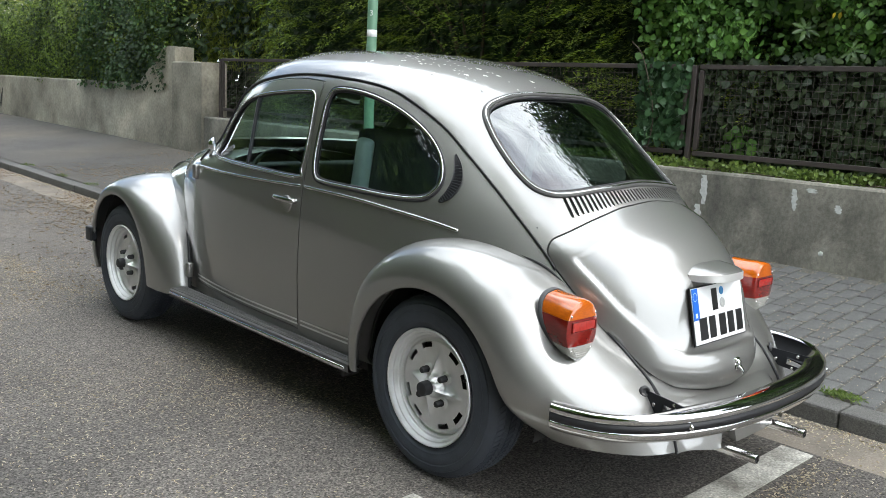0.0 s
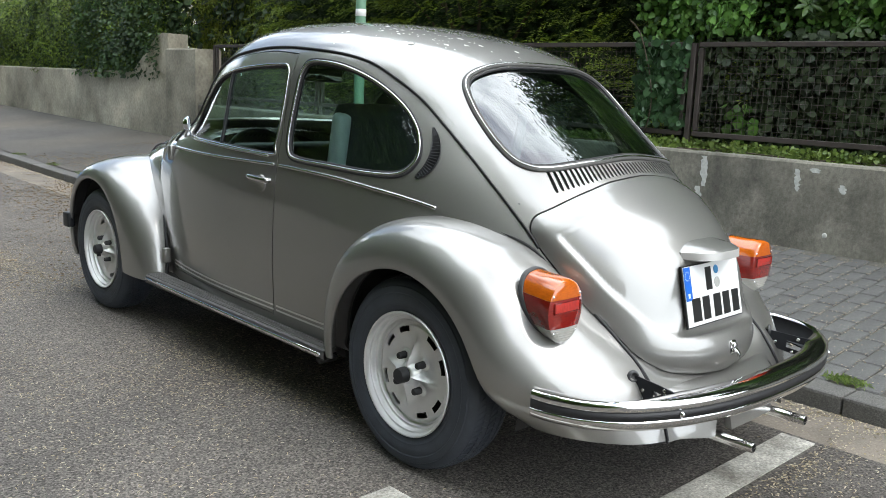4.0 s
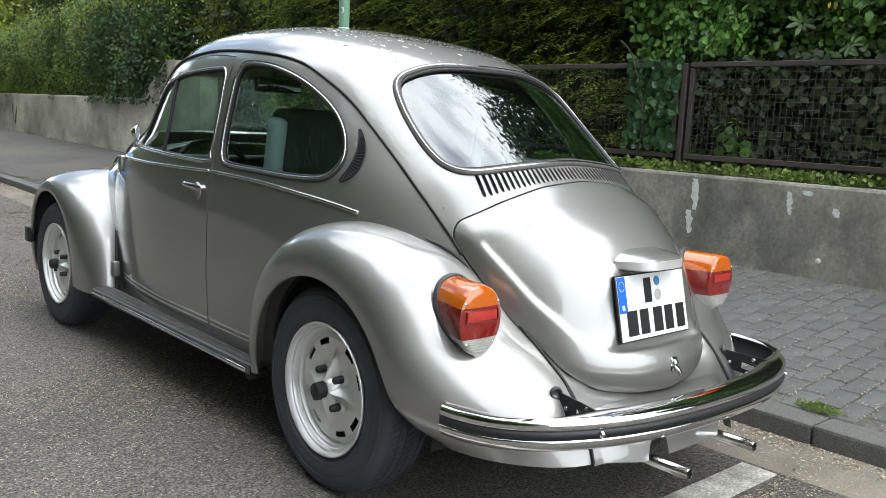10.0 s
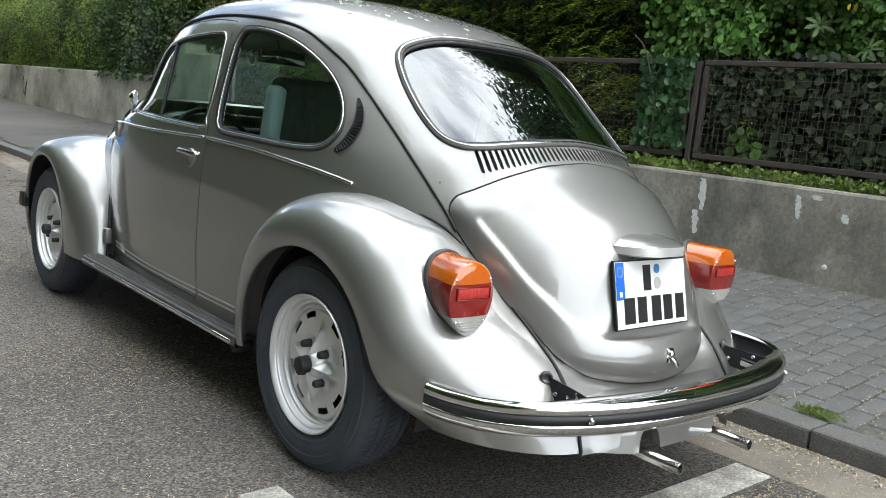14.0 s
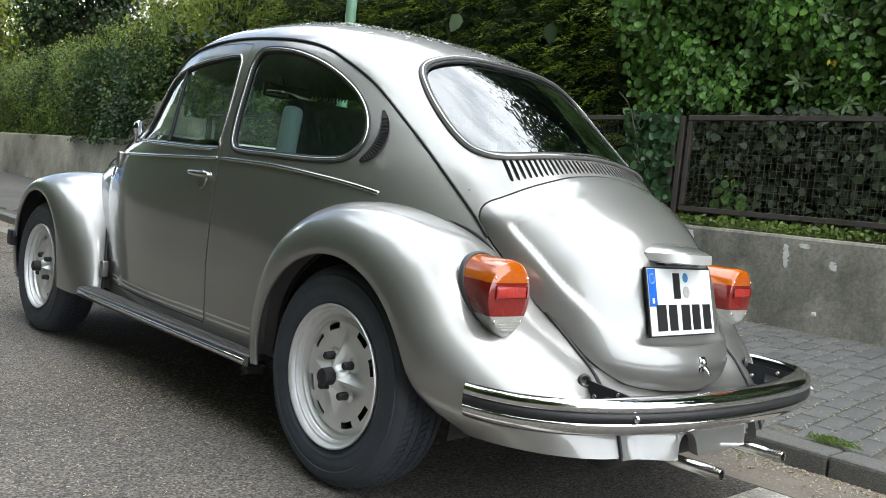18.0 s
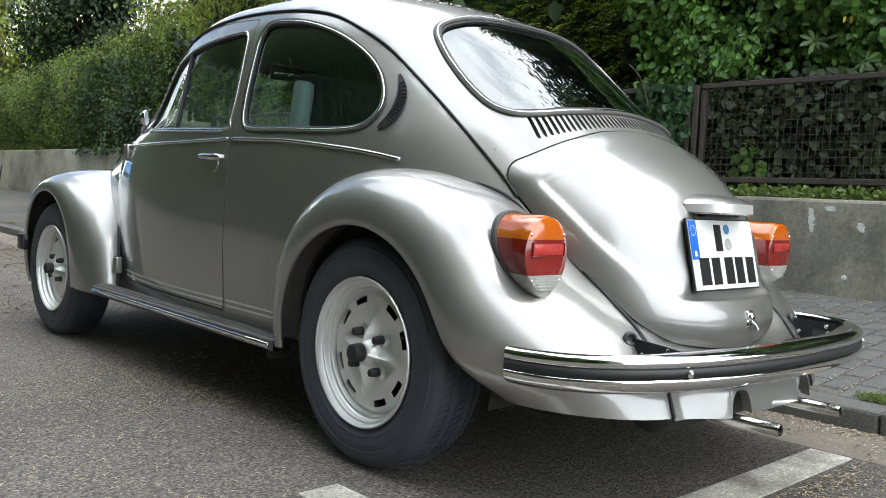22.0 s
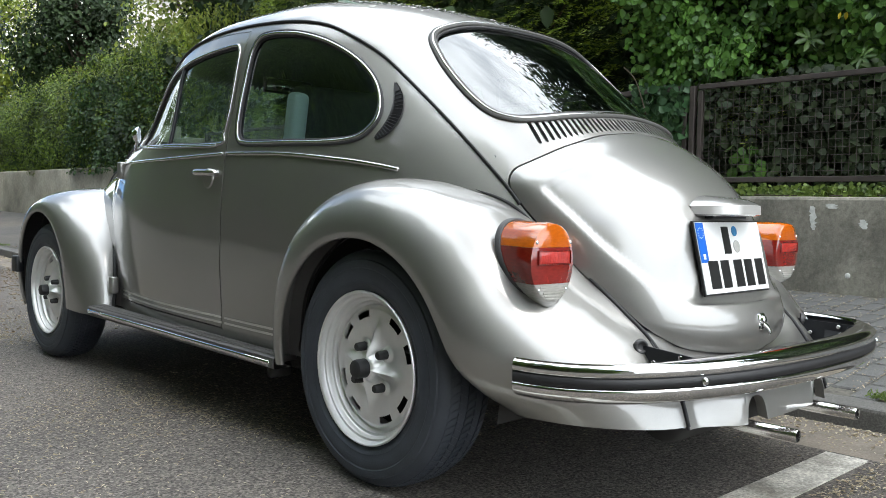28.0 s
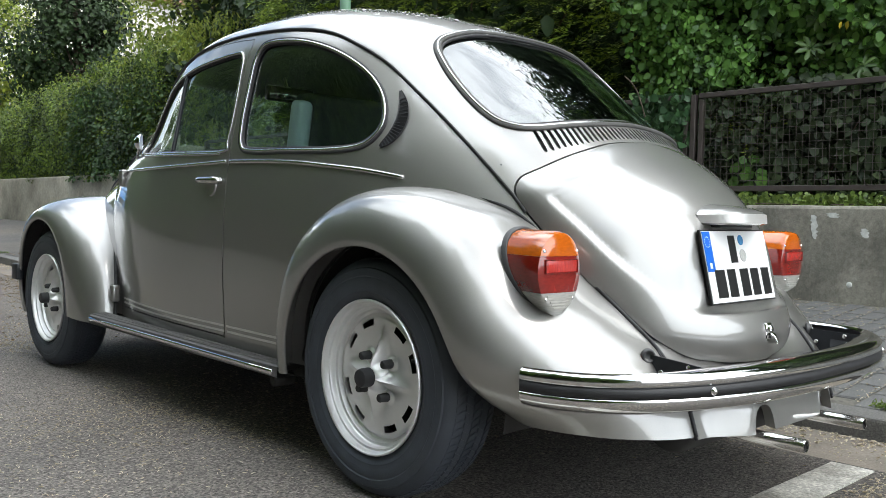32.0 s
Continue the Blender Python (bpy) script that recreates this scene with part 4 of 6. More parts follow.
part("bonnet", front_body(), PAINT, car, "rounded silver-grey bonnet")
part("bonnet_seam", sweep([(x, y, z + 0.004) for x, y, z in spline([(-0.50, 1.77, 0.885), (-0.47, 2.0, 0.87), (-0.40, 2.3, 0.83), (-0.30, 2.7, 0.66)], 8)], [(-0.3, 0, 1)] * 25, ring_section(0.004, 6)), RUBBER, car)
part("floor_pan", box(-0.60, 0.60, -0.30, 2.70, 0.225, 0.285, 0.02), UNDER, car)


def fender(y0, z0, table, tuck=0.0, n=64, m=24):
    """A wing swept round its wheel. table: angle, seam radius, seam x, lip radius, lip x (left side)."""
    tab = np.array(table)
    rows = []
    for a in np.linspace(tab[0, 0], tab[-1, 0], n):
        rs, xs, rl, xl = (smooth_table(np.array([a]), tab[:, 0], tab[:, k])[0] for k in (1, 2, 3, 4))
        c, s = math.cos(radians(a)), math.sin(radians(a))
        row = []
        ex = 0.84 + 0.36 * float(ease(a, 150.0, 183.0)) * tuck
        for b in np.linspace(0, 90, m):
            sx, cr = math.sin(radians(b))**ex, math.cos(radians(b))**ex
            if b == 90:
                cr = 0.0
            x, r = xs + (xl - xs) * sx, rl + (rs - rl) * cr
            row.append((x, y0 + r * c, z0 + r * s))
        # turned-in lip
        for dx, dr in ((0.002, -0.005), (0.008, -0.007), (0.014, -0.003), (0.016, 0.012), (0.055, 0.055), (0.11, 0.075)):
            dx, dr = dx, dr * (1 - tuck * float(ease(a, 150.0, 172.0)))
            row.append((xl + dx, y0 + (rl + dr) * c, z0 + (rl + dr) * s))
        rows.append(row)
    return grid(rows)


REAR_FENDER = [(-4, 0.440, -0.640, 0.375, -0.712), (20, 0.459, -0.645, 0.368, -0.732), (42, 0.488, -0.648, 0.366, -0.742), (67, 0.504, -0.630, 0.365, -0.747), (85, 0.515, -0.593, 0.365, -0.748),
               (100, 0.521, -0.552, 0.365, -0.748), (112, 0.526, -0.512, 0.365, -0.748), (125, 0.539, -0.466, 0.366, -0.748), (147, 0.548, -0.398, 0.368, -0.747), (160, 0.600, -0.366, 0.373, -0.744), (168, 0.660, -0.358, 0.386, -0.731), (176, 0.714, -0.358, 0.420, -0.693), (183, 0.748, -0.361, 0.470, -0.625)]
FRONT_FENDER = [(-12, 0.53, -0.30, 0.40, -0.65), (0, 0.53, -0.30, 0.392, -0.668), (30, 0.518, -0.30, 0.390, -0.688), (60, 0.505, -0.32, 0.388, -0.705), (88, 0.492, -0.380, 0.382, -0.712), (110, 0.498, -0.43, 0.374, -0.716), (130, 0.515, -0.50, 0.366, -0.720),
                (150, 0.555, -0.560, 0.366, -0.725), (162, 0.582, -0.588, 0.372, -0.728), (174, 0.600, -0.606, 0.380, -0.730), (184, 0.615, -0.618, 0.392, -0.730)]
FY = 2.37
rf, ff = fender(-0.03, 0.29, REAR_FENDER, 1.0), fender(FY, 0.295, FRONT_FENDER)
for side in (1, -1):
    part("rear_fender", rf if side > 0 else mirrored(rf), PAINT, car, "bulging silver-grey rear wing")
    part("front_fender", ff if side > 0 else mirrored(ff), PAINT, car, "bulging silver-grey front wing")
    # beading between wing and body
    seam = [(xs, -0.03 + (rs + 0.002) * math.cos(radians(a)), 0.29 + (rs + 0.002) * math.sin(radians(a))) for a, rs, xs, _, _ in REAR_FENDER]
    seam = spline(seam, 6)
    sm = sweep(seam, [(-0.4, -0.1, 1)] * len(seam), ring_section(0.005, 6))
    part("fender_beading", sm if side > 0 else mirrored(sm), RUBBER, car)
    seam = spline([(xs, FY + (rs + 0.002) * math.cos(radians(a)), 0.30 + (rs + 0.002) * math.sin(radians(a))) for a, rs, xs, _, _ in FRONT_FENDER[4:]], 6)
    sm = sweep(seam, [(-0.6, -0.6, 0.5)] * len(seam), ring_section(0.0085, 6))
    part("fender_beading", sm if side > 0 else mirrored(sm), RUBBER, car)
    # wheel wells
    well = joined(lathe([(0.40, 0.33), (0.41, 0.62)], (0, -0.03, 0.30), 30, -10, 190, along=(-1, 0, 0)), lathe([(0.02, 0.36), (0.42, 0.36)], (0, -0.03, 0.30), 30, -10, 190))
    part("wheel_well", well if side > 0 else mirrored(well), UNDER, car)
    well = joined(lathe([(0.40, 0.30), (0.41, 0.60)], (0, 2.40, 0.30), 30, -10, 190, along=(-1, 0, 0)), lathe([(0.02, 0.33), (0.42, 0.33)], (0, 2.40, 0.30), 30, -10, 190))
    part("wheel_well", well if side > 0 else mirrored(well), UNDER, car)

# running boards: a ribbed mat, a bright edge strip and the sill above
for d in (1, -1):
    prof = [(-0.635, 0.292), (-0.655, 0.296)]
    for k in range(7):
        x0 = -0.658 - k * 0.0092
        prof += [(x0, 0.2955), (x0 - 0.0014, 0.3005), (x0 - 0.0056, 0.3005), (x0 - 0.0070, 0.2955)]
    prof += [(-0.724, 0.297), (-0.730, 0.292), (-0.731, 0.262), (-0.722, 0.258), (-0.635, 0.262)]
    rows = []
    for y in np.linspace(0.395, 1.735, 12):
        t = (y - 0.395) / 1.34
        rows.append([(d * (q[0] + 0.018 * (1 - t) * (q[0] < -0.70) + 0.012 * (1 - t) * (q[0] <= -0.66)), y, q[1] - 0.018 + 0.022 * t) for q in prof])
    board = part("running_board", grid(rows), BOARD, car, "black ribbed rubber running board", crisp=35)
    strip = [(d * (-0.7315 + 0.0175 * (1 - (y - 0.395) / 1.34)), y, 0.2785 - 0.018 + 0.022 * (y - 0.395) / 1.34) for y in np.linspace(0.40, 1.73, 10)]
    part("edge_strip", sweep(strip, [(-d, 0, 0)] * 10, [(-0.008, -0.001), (0.008, -0.001), (0.008, 0.002), (0.003, 0.004), (-0.003, 0.004), (-0.008, 0.002)]), CHROME, board, "bright metal edge strip")

# ---------------------------------------------------------------- wheels


def wheel(at, d, name_label):
    """Tyre, steel sports rim with four ridges, paired slots, bolts and cap; d: which way is out."""
    x, y, z = at                                     # middle of the outer rim edge
    hub = part("wheel", lathe([(0.01, -0.10), (0.085, -0.10), (0.10, -0.12)], (x, y, z), 24, along=(d * 1.0, 0, 0)), RIM, car, name_label)
    tp = [(0.190, -0.155), (0.199, -0.168), (0.230, -0.178), (0.270, -0.176), (0.293, -0.167), (0.3055, -0.152), (0.3095, -0.12), (0.310, -0.088), (0.3095, -0.056), (0.3060, -0.026), (0.3020, -0.016), (0.2955, -0.0075), (0.287, -0.001), (0.283, 0.0002), (0.2805, 0.0045), (0.262, 0.0075), (0.2585, 0.0055), (0.252, 0.0072), (0.236, 0.0070), (0.226, 0.0040), (0.222, 0.0046), (0.2105, -0.001), (0.203, -0.005), (0.197, -0.010)]

    def settle(vf):
        """The foot of the tyre flattens on the road and bulges a little."""
        out_ = []
        for px_, py_, pz_ in vf[0]:
            low = max(0.0, 0.0035 - pz_)
            near = max(0.0, 1 - pz_ / 0.07)
            out_.append((px_ + d * (0.5 * low + 0.004 * near * near) * (1 if (px_ - x) * d > -0.09 else -1), py_, pz_ + low))
        return out_, vf[1]

    tyre = part("tyre", settle(lathe(tp, at, 120, along=(d, 0, 0))), TYRE, hub, "black road tyre with worn sidewall", crisp=28)
    # tread blocks in five staggered rows, the outer ones notched over the shoulder
    vs, fs = [], []
    for r_ in range(5):
        for k in range(92):
            step = 360 / 92
            a0 = (k + 0.5 * (r_ % 2)) * step
            a1 = a0 + step * 0.74
            d0 = -0.1500 + r_ * 0.0262
            q = []
            for dd in (d0, d0 + 0.0225):
                sk = 1.1 * (1 if dd == d0 else -1) * (1 if r_ % 2 else -1)
                for rr in (0.303, 0.3135):
                    for aa in (a0 + sk, a1 + sk):
                        rq = rr - 0.0080 * (abs(dd + 0.0865) / 0.066)**4
                        q.append((x + d * dd, y + rq * math.cos(radians(aa)), z + rq * math.sin(radians(aa))))
            n0 = len(vs)
            vs += q
            fs += [tuple(n0 + i for i in g) for g in ((2, 3, 7, 6), (0, 1, 3, 2), (4, 6, 7, 5), (0, 2, 6, 4), (1, 5, 7, 3))]
    tagged(part("tread", settle((vs, fs)), TYRE, tyre, smooth=False), kind="stuff")
    rp = [(0.195, -0.150), (0.194, -0.014), (0.1985, -0.006), (0.2012, -0.001), (0.2016, 0.002), (0.2000, 0.0045), (0.1965, 0.0050), (0.1935, 0.002), (0.1920, -0.009), (0.1905, -0.012), (0.1850, -0.014), (0.1835, -0.017), (0.1820, -0.027), (0.1800, -0.030), (0.1735, -0.032), (0.1720, -0.035), (0.1700, -0.043), (0.1665, -0.046), (0.160, -0.047), (0.150, -0.047)]
    part("rim", lathe(rp, at, 90, along=(d, 0, 0)), RIM, hub, "silver steel rim with stepped dish", crisp=22)
    # disc with four sharp ridges that fall from the hub, bolt seats and slots
    nr, na = 34, 240
    rows, cells = [], []
    for j in range(na):
        aa = 360.0 * j / na
        row = []
        for i in range(nr):
            r = 0.012 + (0.163 - 0.012) * i / (nr - 1)
            off = (aa - 7.5 + 45) % 90 - 45
            side_ = r * math.sin(radians(off))
            wide = 0.0165 - 0.06 * max(0.0, r - 0.03)
            fall = 1 - float(ease(np.float64(r), 0.020, 0.140))
            ridge = 0.040 * fall * math.exp(-(abs(side_) / max(wide, 0.0075))**1.35) if r > 0.02 else 0.040
            boss = 0.042 * math.exp(-(r / 0.040)**6)
            bolt = 0.008 * sum(float(1 - ease(np.float64(math.hypot(r * math.cos(radians(aa)) - 0.0625 * math.cos(radians(b)), r * math.sin(radians(aa)) - 0.0625 * math.sin(radians(b)))), 0.013, 0.022)) for b in (52.5, 142.5, 232.5, 322.5))
            dep = -0.036 - 0.006 * float(1 - ease(np.float64(r), 0.060, 0.112)) - 0.008 * float(ease(np.float64(r), 0.153, 0.163)) + max(ridge, boss) + bolt
            row.append((x + d * dep, y + r * math.cos(radians(aa)), z + r * math.sin(radians(aa))))
        rows.append(row)
    vs = [q for row in rows for q in row]
    for j in range(na):
        aa = (360.0 * (j + 0.5) / na) % 90
        for i in range(nr - 1):
            r = 0.012 + (0.163 - 0.012) * (i + 0.5) / (nr - 1)
            if 0.1315 < r < 0.1515 and (26.0 < aa < 44.5 or 60.5 < aa < 79.0):
                continue
            a, b = j * nr + i, ((j + 1) % na) * nr + i
            cells.append((a, a + 1, b + 1, b) if d < 0 else (b, b + 1, a + 1, a))
    part("wheel_disc", (vs, cells), RIM, hub, "silver slotted wheel disc with four ridges", crisp=50)
    part("brake_drum", lathe([(0.0, -0.085), (0.150, -0.085), (0.155, -0.150)], at, 32, along=(d, 0, 0)), UNDER, hub)
    part("hub_cap", lathe([(0.0, 0.031), (0.017, 0.031), (0.0225, 0.028), (0.0245, 0.022), (0.0250, 0.000), (0.025, -0.01)], at, 24, along=(d, 0, 0)), RUBBER, hub, "black hub cap", crisp=40)
    for b in (52.5, 142.5, 232.5, 322.5):
        c = (x, y + 0.0625 * math.cos(radians(b)), z + 0.0625 * math.sin(radians(b)))
        part("bolt_cap", lathe([(0.0, -0.004), (0.0085, -0.004), (0.0108, -0.007), (0.0122, -0.030), (0.0122, -0.042)], c, 16, along=(d, 0, 0)), RUBBER, hub, "black wheel bolt cap", crisp=40)
    va = radians(158.0)
    part("tyre_valve", tube([(x - d * 0.040, y + 0.148 * math.cos(va), z + 0.148 * math.sin(va)), (x - d * 0.014, y + 0.166 * math.cos(va), z + 0.166 * math.sin(va))], 0.0045, 8), RUBBER, hub, "short black tyre valve")
    return hub


for d in (-1, 1):
    wheel((d * 0.706, -0.040, 0.3125), d, "rear wheel with silver slotted rim")
    wheel((d * 0.681, 2.356, 0.3125), d, "front wheel with silver slotted rim")
    part("rear_axle", tube([(d * 0.08, -0.04, 0.31), (d * 0.62, -0.04, 0.3125)], 0.04), UNDER, car)

# ---------------------------------------------------------------- tail of the car


def bumper_path():
    half_ = [(0.0, -0.948), (-0.16, -0.942), (-0.32, -0.916), (-0.46, -0.868), (-0.58, -0.795), (-0.658, -0.705), (-0.693, -0.612), (-0.700, -0.552)]
    k = [(-x, y) for x, y in half_[:0:-1]] + half_
    return even(spline(k, 10), 0.03)


path2 = bumper_path()
t2 = np.gradient(path2, axis=0)
out2 = np.stack([t2[:, 1], -t2[:, 0]], 1)
out2 /= np.linalg.norm(out2, axis=1)[:, None]
out2 *= np.sign((out2 * (path2 - np.array((0, 0.2)))).sum(1))[:, None]
centre3 = np.c_[path2, 0.389 - 0.017 * (path2[:, 0] / 0.7)**2]
normal3 = np.c_[out2, np.zeros(len(path2))]


def bumper_band(section):
    """Section points (height, out) along the bumper's line."""
    rows = []
    for c, n in zip(centre3, normal3):
        k = 1 - 0.80 * float(ease(np.float64(abs(c[0])), 0.42, 0.66))
        rows.append([tuple(c + np.array((0, 0, h)) + (o * k if o < -0.012 and h > 0 else o) * n) for h, o in section])
    return grid(rows)


bump = part("rear_bumper", bumper_band([(0.034, -0.070), (0.039, -0.050), (0.041, -0.024), (0.039, -0.008), (0.034, 0.000), (0.027, 0.003), (0.017, 0.003), (0.0125, 0.001), (0.0115, -0.004), (-0.0105, -0.004), (-0.0115, 0.001), (-0.016, 0.003), (-0.028, 0.001), (-0.038, -0.006), (-0.045, -0.018), (-0.044, -0.036)]), CHROME, car, "chrome wrap-round rear bumper with black strip", crisp=60)
part("rubber_strip", bumper_band([(0.0113, -0.003), (0.0102, 0.002), (-0.0092, 0.002), (-0.0103, -0.003)]), RUBBER, bump, "black rubber strip")
part("inner_face", bumper_band([(0.0332, -0.071), (0.032, -0.030), (0.020, -0.016), (-0.028, -0.016), (-0.0395, -0.037)]), DARK, bump, "black inner face of the bumper")
for e3 in (0, -1):
    c, n = centre3[e3], normal3[e3]
    prof = [(0.034, -0.014), (0.041, -0.010), (0.034, 0.000), (0.017, 0.003), (-0.016, 0.003), (-0.028, 0.001), (-0.041, -0.018), (-0.040, -0.036)]
    part("bumper_end", ([tuple(c + np.array((0, 0, h)) + o * n) for h, o in prof], [tuple(range(len(prof)))]), CHROME, bump, smooth=False)
for xx in (-0.455, 0.455):
    i = int(np.argmin(abs(path2[:, 0] - xx)))
    c = centre3[i] + normal3[i] * 0.002
    bm = bmesh.new()
    bmesh.ops.create_uvsphere(bm, u_segments=12, v_segments=8, radius=0.009)
    bmesh.ops.translate(bm, verts=bm.verts, vec=Vector(c))
    part("bumper_bolt", bm, CHROME, bump, "chrome bolt head")
for d in (-1, 1):
    # bracket: an upright black plate with a long slot that joins the bumper to the body under the wing
    pl = spline([(d * 0.402, -0.676, 0.0), (d * 0.412, -0.770, 0.0), (d * 0.432, -0.862, 0.0)], 8)
    at_ = np.linspace(0, 1, len(pl))

    def on_plate(u_, v_, back):
        top_, low_ = 0.428 - 0.010 * u_, 0.345 + 0.030 * (1 - u_)
        return (float(np.interp(u_, at_, pl[:, 0])) + d * 0.003 * back, float(np.interp(u_, at_, pl[:, 1])) + 0.005 * back, low_ + (top_ - low_) * v_)

    ring_a = [(u_, v_) for u_, v_ in [(0, 0), (0.25, 0), (0.5, 0), (0.75, 0), (1, 0), (1, 0.33), (1, 0.66), (1, 1), (0.75, 1), (0.5, 1), (0.25, 1), (0, 1), (0, 0.66), (0, 0.33)]]
    ring_b = [(0.60 + 0.20 * np.sign(u_ - 0.5) * min(1, abs(u_ - 0.5) * 2.4), 0.45 + 0.20 * np.sign(v_ - 0.5) * min(1, abs(v_ - 0.5) * 2)) for u_, v_ in ring_a]
    vs = [on_plate(u_, v_, b_) for b_ in (0, 1) for r_ in (ring_a, ring_b) for u_, v_ in r_]
    m_ = len(ring_a)
    fs = [(b_ * 2 * m_ + k, b_ * 2 * m_ + (k + 1) % m_, b_ * 2 * m_ + m_ + (k + 1) % m_, b_ * 2 * m_ + m_ + k) for b_ in (0, 1) for k in range(m_)]
    fs += [(r_ * m_ + k, r_ * m_ + (k + 1) % m_, (2 + r_) * m_ + (k + 1) % m_, (2 + r_) * m_ + k) for r_ in (0, 1) for k in range(m_)]
    bracket = part("bumper_bracket", (vs, fs), DARK, car, "black slotted bumper bracket", smooth=False)
    for u_, v_ in ((0.22, 0.40), (0.58, 0.86), (0.50, 0.10)):
        c = on_plate(u_, v_, -0.5)
        part("bracket_bolt", lathe([(0.0, 0.004), (0.005, 0.004), (0.0065, 0.002), (0.0065, -0.004)], (0, 0, 0), 10), TRIM_METAL, bracket, "dull bolt head").matrix_basis = pose(c[0] - 0.004, c[1], c[2], 0, 0, 0)
    part("bracket_grommet", lathe([(0.0, -0.003), (0.009, -0.003), (0.011, 0.003), (0.0145, 0.0045), (0.017, 0.002), (0.018, -0.006)], (0, 0, 0), 20), GASKET, car, "dark rubber grommet round the bracket").matrix_basis = pose(d * 0.413, -0.683, 0.424, 0, 0, 90 + d * 30)

fb = [[(c[0] * 0.985, 2.17 - c[1], c[2] + 0.022 + h) if o > -9 else c for h, o in ((0.036, 0), (0.03, 0), (-0.03, 0), (-0.036, 0))] for c in centre3]
fb = [[(q[0] + n[0] * o, q[1] - n[1] * o, q[2]) for q, o in zip(r, (-0.05, 0.0, 0.0, -0.04))] for r, n in zip(fb, normal3)]
fbump = part("front_bumper", grid(fb), CHROME, car, "chrome front bumper", crisp=50)
for e3 in (0, -1):
    q = fb[e3][0]
    part("bumper_end", box(np.sign(q[0]) * 0.678 - 0.020, np.sign(q[0]) * 0.678 + 0.020, 2.735, 2.81, 0.368, 0.448, 0.010), DARK, fbump, "black bumper end")

part("jacking_tube", tube([(-0.60, 0.47, 0.222), (-0.665, 0.47, 0.222)], 0.021, 10), UNDER, car)

# apron below the lid with its two rounded cut-outs, flush with the wings


def seam_y(z):
    """How far back the wing's rear seam lies at a height."""
    return float(np.interp(z, [0.24, 0.251, 0.340, 0.427, 0.495], [-0.779, -0.777, -0.742, -0.676, -0.594]))


def mid_y(z):
    return float(np.interp(z, [0.243, 0.300, 0.340, 0.360, 0.375, 0.386], [-0.845, -0.838, -0.815, -0.785, -0.745, -0.700]))


rows = []
for xx in np.linspace(-0.36, 0.36, 97):
    low = 0.243
    for xe in (-0.158, 0.178):
        dd = abs(xx - xe)
        if dd < 0.042:
            low = max(low, 0.250 + 0.054 * (1 - (dd / 0.042)**3)**0.5)
    side_ = 0.25 * (1 - (xx / 0.36)**2) + 0.75 * float(ease(np.float64(-abs(xx)), -0.325, -0.205))
    rows.append([(xx, seam_y(z) + side_ * (mid_y(z) - seam_y(z)), z) for z in (low + (0.386 - low) * t for t in np.linspace(0, 1, 14))])
part("rear_apron", joined(grid(rows), grid([[r[0], (r[0][0], r[0][1] + 0.025, r[0][2] + 0.003)] for r in rows])), PAINT, car, "silver-grey apron with exhaust cut-outs", crisp=50)
for d in (-1, 1):
    p = [(d * 0.361, seam_y(z) - 0.001, z) for z in np.linspace(0.243, 0.43, 12)]
    part("apron_seam", tube(p, 0.004, 6), RUBBER, car)
# valance between the lid's edge and the wings
for d in (-1, 1):
    rows = []
    for z in np.linspace(0.376, 0.575, 20):
        xl = np.interp(max(z, 0.384), [q[1] for q in LID_SIDE[::-1]], [q[0] for q in LID_SIDE[::-1]])
        xs = float(np.interp(z, [0.251, 0.340, 0.427, 0.495, 0.588], [-0.361, -0.358, -0.358, -0.366, -0.398]))
        ys_ = float(np.interp(z, [0.340, 0.427, 0.495, 0.588], [-0.742, -0.676, -0.594, -0.490]))
        e_ = on_tail(xl, z)
        inner = skin(e_[0], e_[1]) + (0, 0.004, 0)
        if z < 0.384:
            inner = np.array((xl, mid_y(z) + 0.002, z))
        outer = np.array((xs, ys_ - 0.001, z))
        rows.append([tuple((1 - t) * inner + t * outer + np.array((0, -0.009 * t * math.sin(math.pi * t), 0))) for t in np.linspace(0, 1, 8)])
    g = grid(rows)
    part("rear_valance", g if d < 0 else mirrored(g), PAINT, car, "silver-grey panel between lid and wing")
part("engine_cover", box(-0.33, 0.33, -0.70, -0.45, 0.22, 0.34, 0.03), UNDER, car)
part("muffler", lathe([(0.0, -0.30), (0.065, -0.29), (0.075, -0.27), (0.075, 0.27), (0.065, 0.29), (0.0, 0.30)], (0, -0.66, 0.25), 20), UNDER, car)
for xx in (-0.158, 0.178):
    tp = lathe([(0.0125, -0.19), (0.0125, -0.015), (0.0128, -0.0005), (0.0145, 0.0), (0.0158, -0.0025), (0.0158, -0.22)], (0, 0, 0), 24)
    pipe = part("exhaust_tip", tp, PIPE, car, "chrome tailpipe", crisp=50)
    pipe.matrix_basis = pose(xx, -0.938, 0.228, 4, 0, 90)
    part("pipe_inside", lathe([(0.0, -0.05), (0.0126, -0.05), (0.0126, -0.004)], (0, 0, 0), 16), UNDER, car).matrix_basis = pose(xx, -0.938, 0.228, 4, 0, 90)


